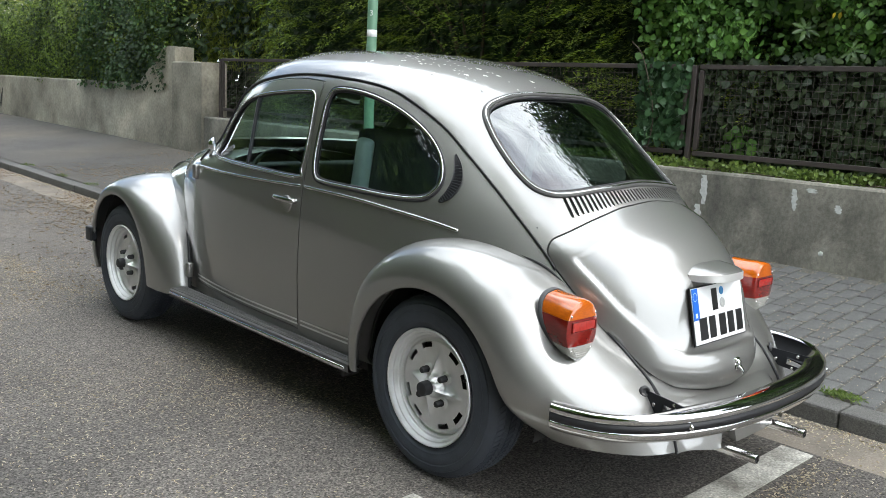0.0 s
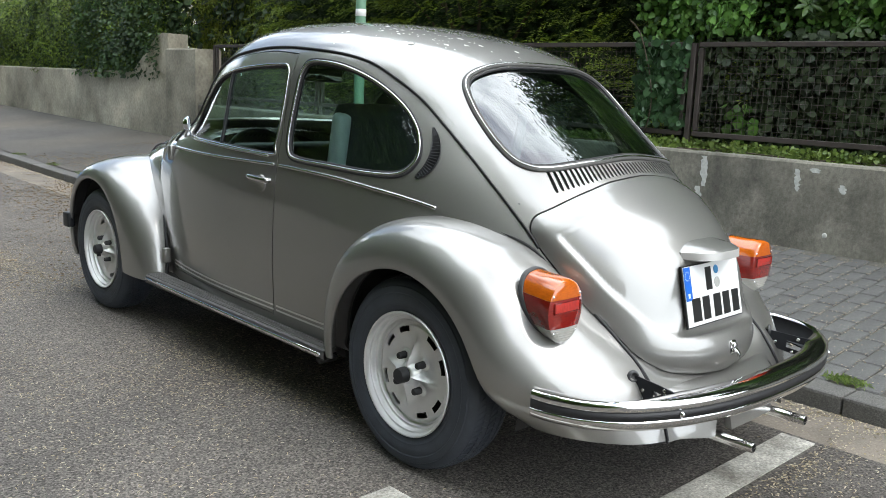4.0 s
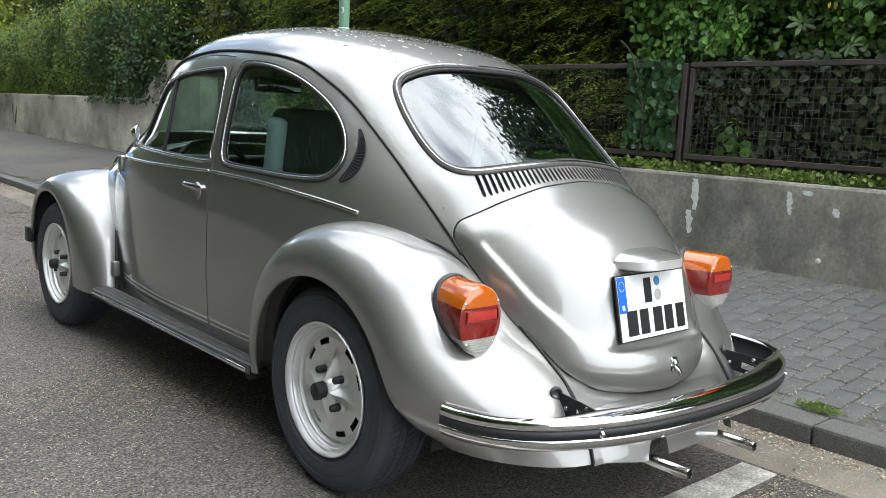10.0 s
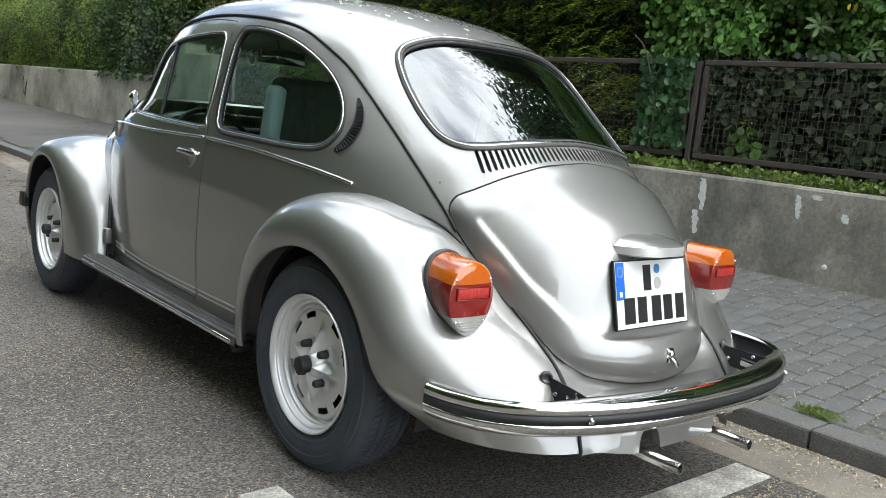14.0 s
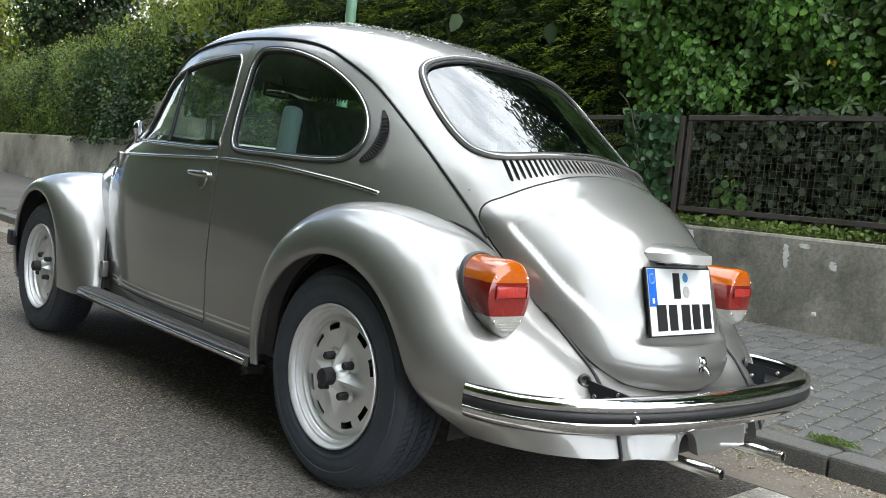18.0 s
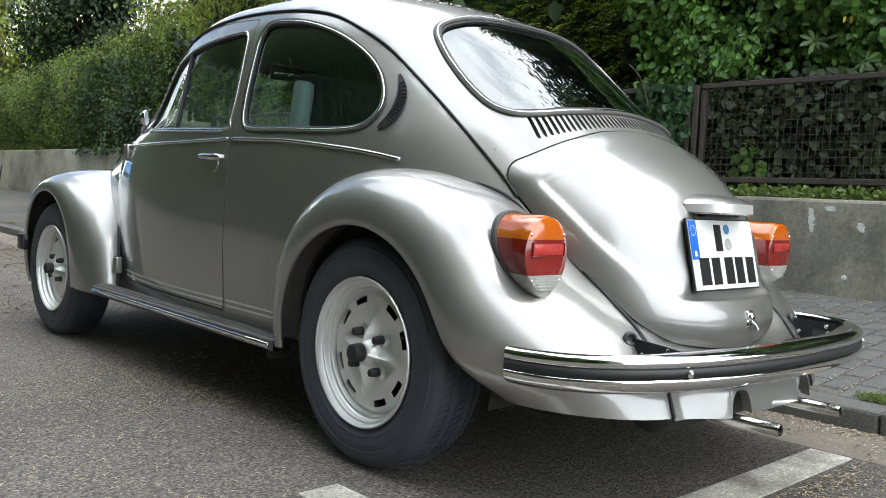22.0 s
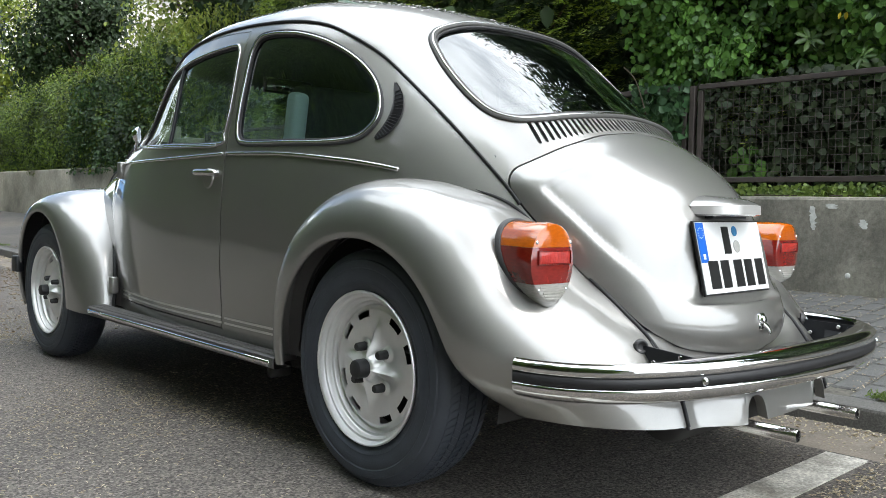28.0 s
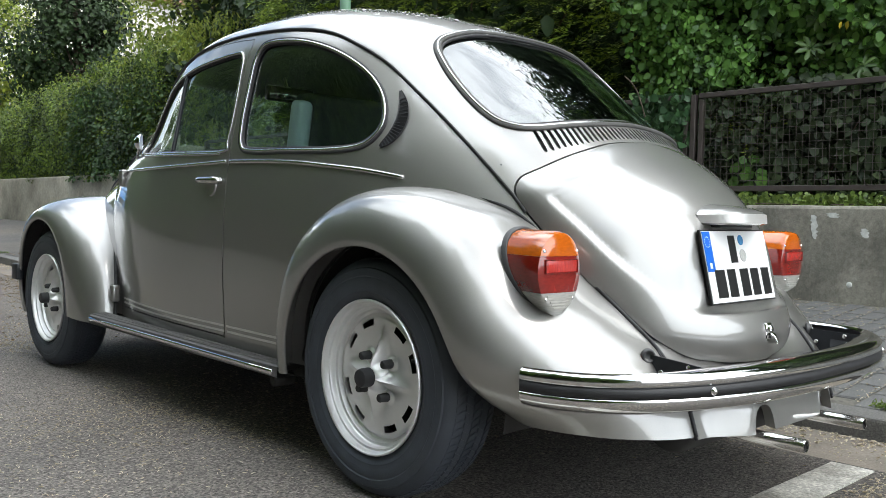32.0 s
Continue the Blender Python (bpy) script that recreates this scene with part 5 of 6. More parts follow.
def tail_light(d):
    """Tall rounded lamp on the wing: gasket, and a lens in amber, red and clear."""
    n = 48
    face, base, gask = [], [], []
    for k in range(n):
        a = 2 * math.pi * k / n
        c, s = math.cos(a), math.sin(a)
        sx = np.sign(c) * abs(c)**0.90
        sz = np.sign(s) * abs(s)**0.95
        taper = 1.0 - 0.10 * max(0, -s)**1.5 - 0.03 * max(0, s)**2
        fx, fz = 0.075 * sx * taper, 0.089 * sz
        face.append((-0.577 + fx, -0.548 - 0.002 * (1 - (fx / 0.075)**2), 0.612 + fz))
        bx, bz = 0.070 * sx * taper, 0.100 * sz
        xb = -0.556 + bx
        zb = 0.606 + bz
        yb = -0.425 - 0.56 * (0.706 - zb) + 0.55 * max(0.0, -0.57 - xb)
        base.append((xb, yb, zb))
        gask.append((-0.556 + bx * 1.05, yb + 0.004, 0.606 + bz * 1.05))
    face, base, gask = (np.array(q) for q in (face, base, gask))
    cen = face.mean(0)
    rings = [base, base * 0.55 + face * 0.45, base * 0.12 + face * 0.88 + (face - cen) * 0.02, face + (face - cen) * -0.02 - np.array((0, 0.004, 0)), cen + (face - cen) * 0.94 - np.array((0, 0.006, 0)), cen + (face - cen) * 0.7 - np.array((0, 0.008, 0)), cen + (face - cen) * 0.4 - np.array((0, 0.010, 0)), np.repeat(cen[None] - np.array((0, 0.010, 0)), n, 0)]
    vs = [tuple(v) for r in rings for v in r]
    fs = [(i * n + k, i * n + (k + 1) % n, (i + 1) * n + (k + 1) % n, (i + 1) * n + k) for i in range(len(rings) - 1) for k in range(n)]

    def slice_(lo, hi):
        bm = bmesh.new()
        bv = [bm.verts.new(v) for v in vs]
        for f in fs:
            bm.faces.new([bv[i] for i in f])
        bmesh.ops.remove_doubles(bm, verts=bm.verts, dist=1e-5)
        for zc, keep_up in ((lo, True), (hi, False)):
            if zc is None:
                continue
            bmesh.ops.bisect_plane(bm, geom=bm.verts[:] + bm.edges[:] + bm.faces[:], plane_co=(0, 0, zc), plane_no=(0, 0, 1), clear_inner=keep_up, clear_outer=not keep_up)
        if d > 0:
            for v in bm.verts:
                v.co.x = -v.co.x
            bmesh.ops.reverse_faces(bm, faces=bm.faces)
        return bm

    g = joined(grid(np.concatenate([np.stack([gask - np.array((0, -0.008, 0)), gask - np.array((0, 0.004, 0)), base - np.array((0, 0.005, 0)), base + np.array((0, 0.004, 0))], 1), np.stack([gask - np.array((0, -0.008, 0)), gask - np.array((0, 0.004, 0)), base - np.array((0, 0.005, 0)), base + np.array((0, 0.004, 0))], 1)[:1]])))
    lamp = part("tail_light", g if d < 0 else mirrored(g), GASKET, car, "large tail light in a dark gasket")
    part("amber_lens", slice_(0.648, None), AMBER, lamp, "amber indicator lens", crisp=50)
    part("red_lens", slice_(0.5665, 0.6475), RED, lamp, "red tail lens", crisp=50)
    part("clear_lens", slice_(None, 0.566), CLEAR, lamp, "clear reversing lens", crisp=50)
    xc = d * 0.577
    # ribbed reflector in a thin frame, and a brighter brake field below
    fy = -0.5590
    part("reflector", box(xc - 0.052, xc + 0.052, fy - 0.0012, fy + 0.008, 0.6115, 0.6385, 0.0015), RED_GLASS, lamp, "bright ribbed red reflector")
    for z0_, z1_ in ((0.6090, 0.6108), (0.6392, 0.6410)):
        part("lens_bead", box(xc - 0.056, xc + 0.056, fy - 0.0022, fy + 0.008, z0_, z1_, 0.0006), RED, lamp)
    for x0_ in (-0.056, 0.0545):
        part("lens_bead", box(xc + x0_, xc + x0_ + 0.0015, fy - 0.0022, fy + 0.008, 0.6108, 0.6392, 0.0005), RED, lamp)
    part("lens_bead", box(xc - 0.069, xc + 0.069, fy + 0.0060, fy + 0.0135, 0.6452, 0.6472, 0.0006), RED, lamp)
    part("brake_field", box(xc - 0.026, xc + 0.026, fy + 0.0004, fy + 0.008, 0.569, 0.606, 0.0015), RED_FIELD, lamp, "brighter red brake field")
    for kz in range(5):
        part("clear_rib", box(xc - 0.044 + 0.005 * (4 - kz), xc + 0.044 - 0.005 * (4 - kz), fy + 0.0015, fy + 0.010, 0.530 + 0.0068 * kz, 0.534 + 0.0068 * kz, 0.001), CLEAR, lamp)
    for sx_, zz in ((-0.056, 0.659), (0.058, 0.659), (-0.047, 0.553), (0.047, 0.553)):
        part("lens_screw", lathe([(0.0, 0.002), (0.0024, 0.002), (0.0034, 0.0005), (0.0045, 0.000), (0.0046, -0.006)], (0, 0, 0), 12), CHROME, lamp, "small bright screw").matrix_basis = pose(xc + sx_, -0.5550, zz, 0, 0, 90)
    return lamp


tail_light(-1)
tail_light(1)

# number plate, with the characters as plain bars
PL_X, PL_TILT = -0.010, 13.5
plate_m = pose(PL_X, -0.680, 0.618, PL_TILT * -1, 0, 0)


def plate_bit(name, x0, x1, z0, z1, y0, y1, mat, parent, label="", bevel=0.0):
    gx, gz = 1.068, 1.01
    bm = box(x0 * gx, x1 * gx, y0, y1, z0 * gz, z1 * gz, bevel)
    bmesh.ops.transform(bm, matrix=plate_m, verts=bm.verts)
    return part(name, bm, mat, parent, label, smooth=False)


plate = plate_bit("license_plate", -0.155, 0.155, -0.0935, 0.0935, -0.003, 0.004, BLACK, car, "white rear number plate with black rim", 0.0015)
plate_bit("plate_face", -0.151, 0.151, -0.0895, 0.0895, -0.0045, -0.002, WHITE, plate, "white reflective plate face")
plate_bit("blue_band", -0.150, -0.116, -0.012, 0.088, -0.0055, -0.004, BLUE, plate, "blue band")
plate_bit("band_mark", -0.138, -0.128, -0.004, 0.010, -0.0062, -0.005, WHITE, plate)
for k in range(12):
    a = radians(30 * k)
    plate_bit("band_dot", -0.133 + 0.011 * math.cos(a) - 0.0013, -0.133 + 0.011 * math.cos(a) + 0.0013, 0.062 + 0.013 * math.sin(a) - 0.0013, 0.062 + 0.013 * math.sin(a) + 0.0013, -0.0060, -0.005, WHITE, plate)
plate_bit("black_bar", -0.036, -0.004, 0.008, 0.078, -0.0056, -0.004, BLACK, plate)
for x0, x1 in ((-0.122, -0.078), (-0.066, -0.028), (-0.006, 0.034), (0.046, 0.084), (0.100, 0.138)):
    plate_bit("black_bar", x0, x1, -0.078, -0.008, -0.0056, -0.004, BLACK, plate)
for zz, r, mt in ((0.066, 0.0135, SEAL_BLUE), (0.026, 0.0165, SEAL_GREY)):
    sl = part("plate_seal", lathe([(0.0, 0.0012), (r * 0.86, 0.0012), (r * 0.9, 0.0018), (r, 0.001), (r, 0.0)], (0, 0, 0), 24), mt, plate, crisp=30)
    sl.matrix_basis = plate_m @ pose(0.026, -0.0046, zz * 1.01, 0, 0, 90)

# lamp hood above the plate
rows = []
for xx in np.linspace(-1, 1, 25):
    hx = PL_X + 0.003 + 0.138 * xx
    k = 1 - abs(xx)**3.6
    rows.append([(hx, -0.575, 0.746 + 0.030 * k), (hx, -0.615, 0.746 + 0.031 * k), (hx, -0.626 - 0.062 * k, 0.747 + 0.021 * k), (hx, -0.632 - 0.082 * k, 0.748 + 0.010 * k), (hx, -0.635 - 0.086 * k, 0.748 + 0.004 * k), (hx, -0.635 - 0.088 * k, 0.727), (hx, -0.632 - 0.078 * k, 0.723), (hx, -0.60, 0.722)])
hood = part("plate_lamp_hood", joined(grid(rows), (rows[0], [tuple(range(8))]), (rows[-1], [tuple(range(8))])), PAINT, car, "silver-grey plate lamp hood", crisp=50)
part("hood_edge", grid([[q[4], tuple(np.array(q[4]) - (0, 0.003, 0.001)), tuple(np.array(q[5]) - (0, 0.003, -0.001)), q[5]] for q in rows]), STRIPE, hood, "bright front edge", crisp=40)
part("hood_base", box(PL_X - 0.085, PL_X + 0.085, -0.672, -0.60, 0.716, 0.7235, 0.002), DARK, hood)

# latch
lx, ly, lz = -0.004, -0.755, 0.458
latch = part("lid_latch", box(lx - 0.016, lx + 0.016, ly - 0.012, ly + 0.03, lz - 0.022, lz + 0.022, 0.006), CHROME, car, "chrome lid latch")
part("latch_button", lathe([(0.0, 0.010), (0.009, 0.009), (0.011, 0.006), (0.011, -0.01)], (0, 0, 0), 16), CHROME, latch).matrix_basis = pose(lx, ly - 0.010, lz + 0.006, 0, 0, 90)
lv = spline([(lx, ly - 0.014, lz - 0.004), (lx + 0.007, ly - 0.022, lz - 0.012), (lx + 0.014, ly - 0.027, lz - 0.028)], 6)
part("latch_lever", sweep(lv, [(0, -1, 0.4)] * len(lv), [(-0.006, -0.003), (0.006, -0.003), (0.006, 0.003), (-0.006, 0.003)]), CHROME, latch)

# door mirrors
for d in (-1, 1):
    arm = part("door_mirror", tube(spline([(d * 0.575, 1.64, 0.935), (d * 0.590, 1.60, 0.955), (d * 0.594, 1.580, 0.972)], 6), 0.006), CHROME, car, "chrome door mirror on a stalk")
    head = lathe([(0.0, -0.024), (0.018, -0.021), (0.029, -0.011), (0.033, 0.0), (0.032, 0.003)], (0, 0, 0), 28)
    part("mirror_shell", head, CHROME, arm).matrix_basis = pose(d * 0.586, 1.585, 0.995, 0, 0, 140 if d < 0 else 40)
    part("mirror_face", lathe([(0.0, 0.001), (0.031, 0.001)], (0, 0, 0), 28), MIRROR, arm).matrix_basis = pose(d * 0.586, 1.585, 0.995, 0, 0, 140 if d < 0 else 40)

# bird droppings on the roof
random.seed(7)
spots = []
ROOF_IDS = np.unique(TRIS[KIND == "shell"])
for k in range(70):
    yy = random.gauss(0.40, 0.17)
    ux = -0.32 - 0.5 * (yy - 0.40) + random.gauss(0.03, 0.06)
    # find the roof point over (ux, yy)
    best = np.argmin((DOM_P[:, 0] - ux)**2 + (DOM_P[:, 1] - yy)**2 + 10 * (DOM_P[:, 2] < 1.25) + 10 * ~np.isin(np.arange(len(DOM_P)), ROOF_IDS))
    c, n = DOM_P[best], DOM_N[best]
    t1 = np.cross(n, (0, 1, 0.01))
    t1 /= np.linalg.norm(t1)
    t2_ = np.cross(n, t1)
    r0 = random.uniform(0.0018, 0.004) if random.random() < 0.75 else random.uniform(0.004, 0.009)
    jx, jy = random.uniform(-0.012, 0.012), random.uniform(-0.012, 0.012)
    pts = [c + n * 0.0015 + t1 * (jx + r0 * random.uniform(0.5, 1.5) * math.cos(a)) + t2_ * (jy + 1.5 * r0 * random.uniform(0.5, 1.5) * math.sin(a)) for a in np.linspace(0, 2 * math.pi, 9)[:-1]]
    spots.append(([tuple(q) for q in pts] + [tuple(c + n * 0.0027 + t1 * jx + t2_ * jy)], [(i, (i + 1) % 8, 8) for i in range(8)]))
DROP = material("dried_droppings", (0.62, 0.61, 0.57), 0.8, vary=0.25, scale=90)
tagged(part("droppings", joined(*spots), DROP, shell, "dried white bird droppings"), kind="stuff")

# ---------------------------------------------------------------- inside the car
part("cabin_floor", box(-0.58, 0.58, 0.15, 1.72, 0.29, 0.31), UNDER, car)


def seat(xc, yc):
    """Front seat with a cushion, a backrest with pale sides and a headrest."""
    s = part("front_seat", box(xc - 0.23, xc + 0.23, yc, yc + 0.48, 0.42, 0.57, 0.04, 3), SEAT, car, "dark cloth seat with pale vinyl sides")
    bm = box(xc - 0.20, xc + 0.20, yc - 0.10, yc + 0.02, 0.54, 1.14, 0.045, 3)
    bmesh.ops.transform(bm, matrix=Matrix.Translation((0, yc, 0.55)) @ Matrix.Rotation(radians(10), 4, "X") @ Matrix.Translation((0, -yc, -0.55)), verts=bm.verts)
    part("backrest", bm, SEAT, s)
    for dx in (-1, 1):
        bm = box(xc + dx * 0.215 - 0.028, xc + dx * 0.215 + 0.028, yc - 0.11, yc - 0.04, 0.54, 1.115, 0.026, 3)
        bmesh.ops.transform(bm, matrix=Matrix.Translation((0, yc, 0.55)) @ Matrix.Rotation(radians(10), 4, "X") @ Matrix.Translation((0, -yc, -0.55)), verts=bm.verts)
        part("side_bolster", bm, SEAT_SIDE, s, "pale vinyl bolster")


seat(-0.275, 0.765)
seat(0.275, 0.765)
part("rear_seat", box(-0.52, 0.52, 0.22, 0.62, 0.40, 0.55, 0.05, 3), SEAT, car, "dark rear bench")
bm = box(-0.50, 0.50, 0.10, 0.22, 0.50, 0.93, 0.045, 3)
part("rear_backrest", bm, SEAT, car)
part("parcel_shelf", box(-0.46, 0.46, -0.26, 0.13, 0.84, 0.87, 0.01), TRIM, car)
part("dashboard", box(-0.50, 0.50, 1.56, 1.72, 0.70, 0.90, 0.035, 3), TRIM, car, "black dashboard")
wheel_ring = [(-0.31 + 0.19 * math.cos(a), 1.40 + 0.19 * math.sin(a) * 0.42, 0.80 + 0.19 * math.sin(a) * 0.90) for a in np.linspace(0, 2 * math.pi, 41)[:-1]]
nn = [(math.cos(a), math.sin(a) * 0.42, math.sin(a) * 0.9) for a in np.linspace(0, 2 * math.pi, 41)[:-1]]
sw = part("steering_wheel", sweep(wheel_ring, nn, ring_section(0.012, 8), True), RUBBER, car, "thin black steering wheel")
part("spoke", sweep([(-0.49, 1.40, 0.80), (-0.31, 1.42, 0.79), (-0.13, 1.40, 0.80)], [(0, -0.9, 0.42)] * 3, [(-0.012, -0.004), (0.012, -0.004), (0.012, 0.004), (-0.012, 0.004)]), RUBBER, sw)
part("steering_column", tube([(-0.31, 1.42, 0.79), (-0.31, 1.66, 0.68)], 0.025), TRIM, sw)
im = part("interior_mirror", box(-0.12, 0.12, 1.40, 1.425, 1.20, 1.265, 0.012), DARK, car, "interior mirror")
part("mirror_face", box(-0.11, 0.11, 1.397, 1.401, 1.208, 1.257), MIRROR, im)
part("mirror_stalk", tube([(0, 1.42, 1.24), (0, 1.46, 1.31)], 0.006, 8), DARK, im)

# ---------------------------------------------------------------- plants
rng = np.random.default_rng(5)
LEAF_BROAD = leaf_material("broad_green_leaf", (0.040, 0.105, 0.017), (0.155, 0.310, 0.054))
# shade inside bushes and crowns is put into this darker leaf colour
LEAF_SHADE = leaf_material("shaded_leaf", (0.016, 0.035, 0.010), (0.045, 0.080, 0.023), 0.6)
LEAF_RHODO = leaf_material("leathery_leaf", (0.033, 0.070, 0.017), (0.135, 0.225, 0.056), 0.32, 0.1)
LEAF_YEW = leaf_material("conifer_green", (0.040, 0.080, 0.009), (0.290, 0.390, 0.036), 0.5, 0.25)
LEAF_HEDGE = leaf_material("hedge_leaf", (0.028, 0.058, 0.007), (0.175, 0.250, 0.026), 0.5)
LEAF_STREET = leaf_material("street_tree_leaf", (0.055, 0.105, 0.020), (0.160, 0.260, 0.050), 0.5, 0.35)
LEAF_IVY = leaf_material("ivy_leaf", (0.074, 0.122, 0.022), (0.196, 0.272, 0.056), 0.38)
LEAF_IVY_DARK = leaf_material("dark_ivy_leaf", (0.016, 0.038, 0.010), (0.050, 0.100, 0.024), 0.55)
# sunlight is put into this paler, yellower leaf colour
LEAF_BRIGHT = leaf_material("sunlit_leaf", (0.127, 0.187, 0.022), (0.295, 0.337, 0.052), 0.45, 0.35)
LEAF_CLIMB = leaf_material("climbing_ivy_leaf", (0.030, 0.075, 0.030), (0.066, 0.140, 0.052), 0.38)
LEAF_YOUNG = leaf_material("young_leaf", (0.060, 0.150, 0.020), (0.130, 0.260, 0.045))
LEAF_BROAD_SHADE = leaf_material("shaded_broad_leaf", (0.016, 0.032, 0.010), (0.064, 0.094, 0.034), 0.5)
BARK = material("bark", (0.09, 0.07, 0.05), 0.9, vary=0.3, scale=14, bump=0.4, bump_scale=60)


def unit(v):
    return v / (np.linalg.norm(v, axis=-1)[..., None] + 1e-9)


def leaves(pos, face, size, aspect=0.55, fold=0.18, droop=0.35, spread_=0.5):
    """Folded oval leaves at pos that look towards face, as (verts, faces) arrays."""
    n = len(pos)
    nrm = unit(face + rng.normal(0, spread_, (n, 3)))
    along_ = unit(np.cross(nrm, rng.normal(0, 1, (n, 3))) - np.array((0, 0, droop)))
    side_ = unit(np.cross(nrm, along_))
    nrm = np.cross(along_, side_)
    s = (size * rng.uniform(0.65, 1.25, n))[:, None]
    prof = ((0.0, 0.0), (0.28, -0.5), (0.68, -0.42), (1.0, 0.0), (0.68, 0.42), (0.28, 0.5))
    v = np.stack([pos + s * (a * along_ + b * aspect * side_ + (abs(b) * fold - 0.12 * a * a) * nrm) for a, b in prof], 1)
    k = np.arange(n)[:, None] * 6
    return v.reshape(-1, 3), np.concatenate([k + np.array((0, 1, 2, 3)), k + np.array((0, 3, 4, 5))])


def fast_mesh(name, v, f, mat):
    me = bpy.data.meshes.new(name)
    me.vertices.add(len(v))
    me.vertices.foreach_set("co", np.asarray(v, np.float32).ravel())
    k = f.shape[1]
    me.loops.add(f.size)
    me.loops.foreach_set("vertex_index", np.asarray(f, np.int32).ravel())
    me.polygons.add(len(f))
    me.polygons.foreach_set("loop_start", np.arange(0, f.size, k, dtype=np.int32))
    me.polygons.foreach_set("loop_total", np.full(len(f), k, np.int32))
    me.materials.append(mat)
    me.update(calc_edges=True)
    me.validate()
    return me


def lumps(p, seed=0.0, s=1.0):
    """A smooth bumpy number for each point."""
    x, y, z = (p * s + seed).T
    return (np.sin(1.7 * y + 1.3 * np.sin(2.1 * z + seed)) + np.sin(2.6 * z + 1.1 * np.sin(1.9 * y)) + 0.6 * np.sin(5.1 * y + 2.0 * z) + 0.6 * np.sin(4.3 * z - 3.1 * y + seed)) / 3.2


def foliage(name, label, category, mat, n, y0, y1, z0, z1, x_front, depth, size, aspect, bulge=0.3, seed=0.0, scale=1.0, top=None, spread_=0.6, droop=0.35, gaps=0.0, parent=None, layers=True):
    """A bush front: leaves strewn over a lumpy face at x_front that goes depth back."""
    m = int(n * (1.0 + gaps))
    y, z = rng.uniform(y0, y1, m), rng.uniform(z0, z1, m)
    p = np.stack([np.zeros(m), y, z], 1)
    l = lumps(p, seed, scale)
    if gaps:
        keep = (lumps(p, seed + 3.3, scale * 1.7) + rng.normal(0, 0.25, m)) > -1.0 + gaps
        y, z, p, l = y[keep], z[keep], p[keep], l[keep]
    if top is not None:
        keep = z < top(y) + 0.16 * lumps(p, seed + 1.0, 2.2) + rng.normal(0, 0.05, len(y))
        y, z, p, l = y[keep], z[keep], p[keep], l[keep]
    k = len(y)
    d = rng.exponential(0.28, k) * depth
    x = x_front - bulge * l + d
    face = np.stack([-np.ones(k), -0.25 + 0.5 * np.cos(3 * y + seed), 0.55 + 0.6 * np.cos(2.6 * z + seed)], 1)
    v, f = leaves(np.stack([x, y, z], 1), face, size, aspect, droop=droop, spread_=spread_)
    me = fast_mesh("foliage", v, f, mat)
    if parent is None:
        parent = thing(name, label, category, (x_front + 0.3, (y0 + y1) / 2, 0.85))
    ob = part("foliage", me, None, parent)
    tagged(ob, kind="stuff")
    return parent


def branchwork(parent, base, n, reach, height, seed, r0=0.03):
    rb = random.Random(seed)
    for k in range(n):
        a = rb.uniform(-0.9, 0.9)
        pts = [base, (base[0] - 0.1 * rb.random(), base[1] + reach * 0.35 * a, base[2] + height * 0.4), (base[0] - 0.25 * rb.random(), base[1] + reach * a, base[2] + height * rb.uniform(0.7, 1.0))]
        q = spline(pts, 6)
        vs, fs = [], []
        for i, c in enumerate(q):
            r = r0 * (1 - 0.75 * i / len(q))
            vs += [(c[0] + r * math.cos(t), c[1] + r * math.sin(t), c[2]) for t in np.linspace(0, 2 * math.pi, 7)[:-1]]
        fs = [(i * 6 + j, i * 6 + (j + 1) % 6, (i + 1) * 6 + (j + 1) % 6, (i + 1) * 6 + j) for i in range(len(q) - 1) for j in range(6)]
        part("branch", (vs, fs), BARK, parent)


# hedge on the older wall
hedge = foliage("clipped_hedge", "dense clipped green hedge on top of the pale wall", "hedge", LEAF_HEDGE, 76000, 9.6, 24.0, 1.10, 3.5, 3.15, 0.9, 0.042, 0.6, 0.12, 0.4, 1.4, top=lambda y: 3.00 - 0.060 * (y - 9.6))
# inner layer coloured dark as shade, upper layer coloured as if sunlit
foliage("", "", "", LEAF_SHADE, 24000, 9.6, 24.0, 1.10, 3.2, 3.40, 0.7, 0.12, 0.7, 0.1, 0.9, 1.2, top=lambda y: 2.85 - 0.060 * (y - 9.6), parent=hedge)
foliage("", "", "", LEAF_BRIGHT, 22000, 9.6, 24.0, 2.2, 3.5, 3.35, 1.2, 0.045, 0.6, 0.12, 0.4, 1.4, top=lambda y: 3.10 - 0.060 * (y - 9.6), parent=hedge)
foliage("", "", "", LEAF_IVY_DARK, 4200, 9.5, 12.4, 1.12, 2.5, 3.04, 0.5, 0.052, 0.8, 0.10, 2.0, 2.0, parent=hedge)
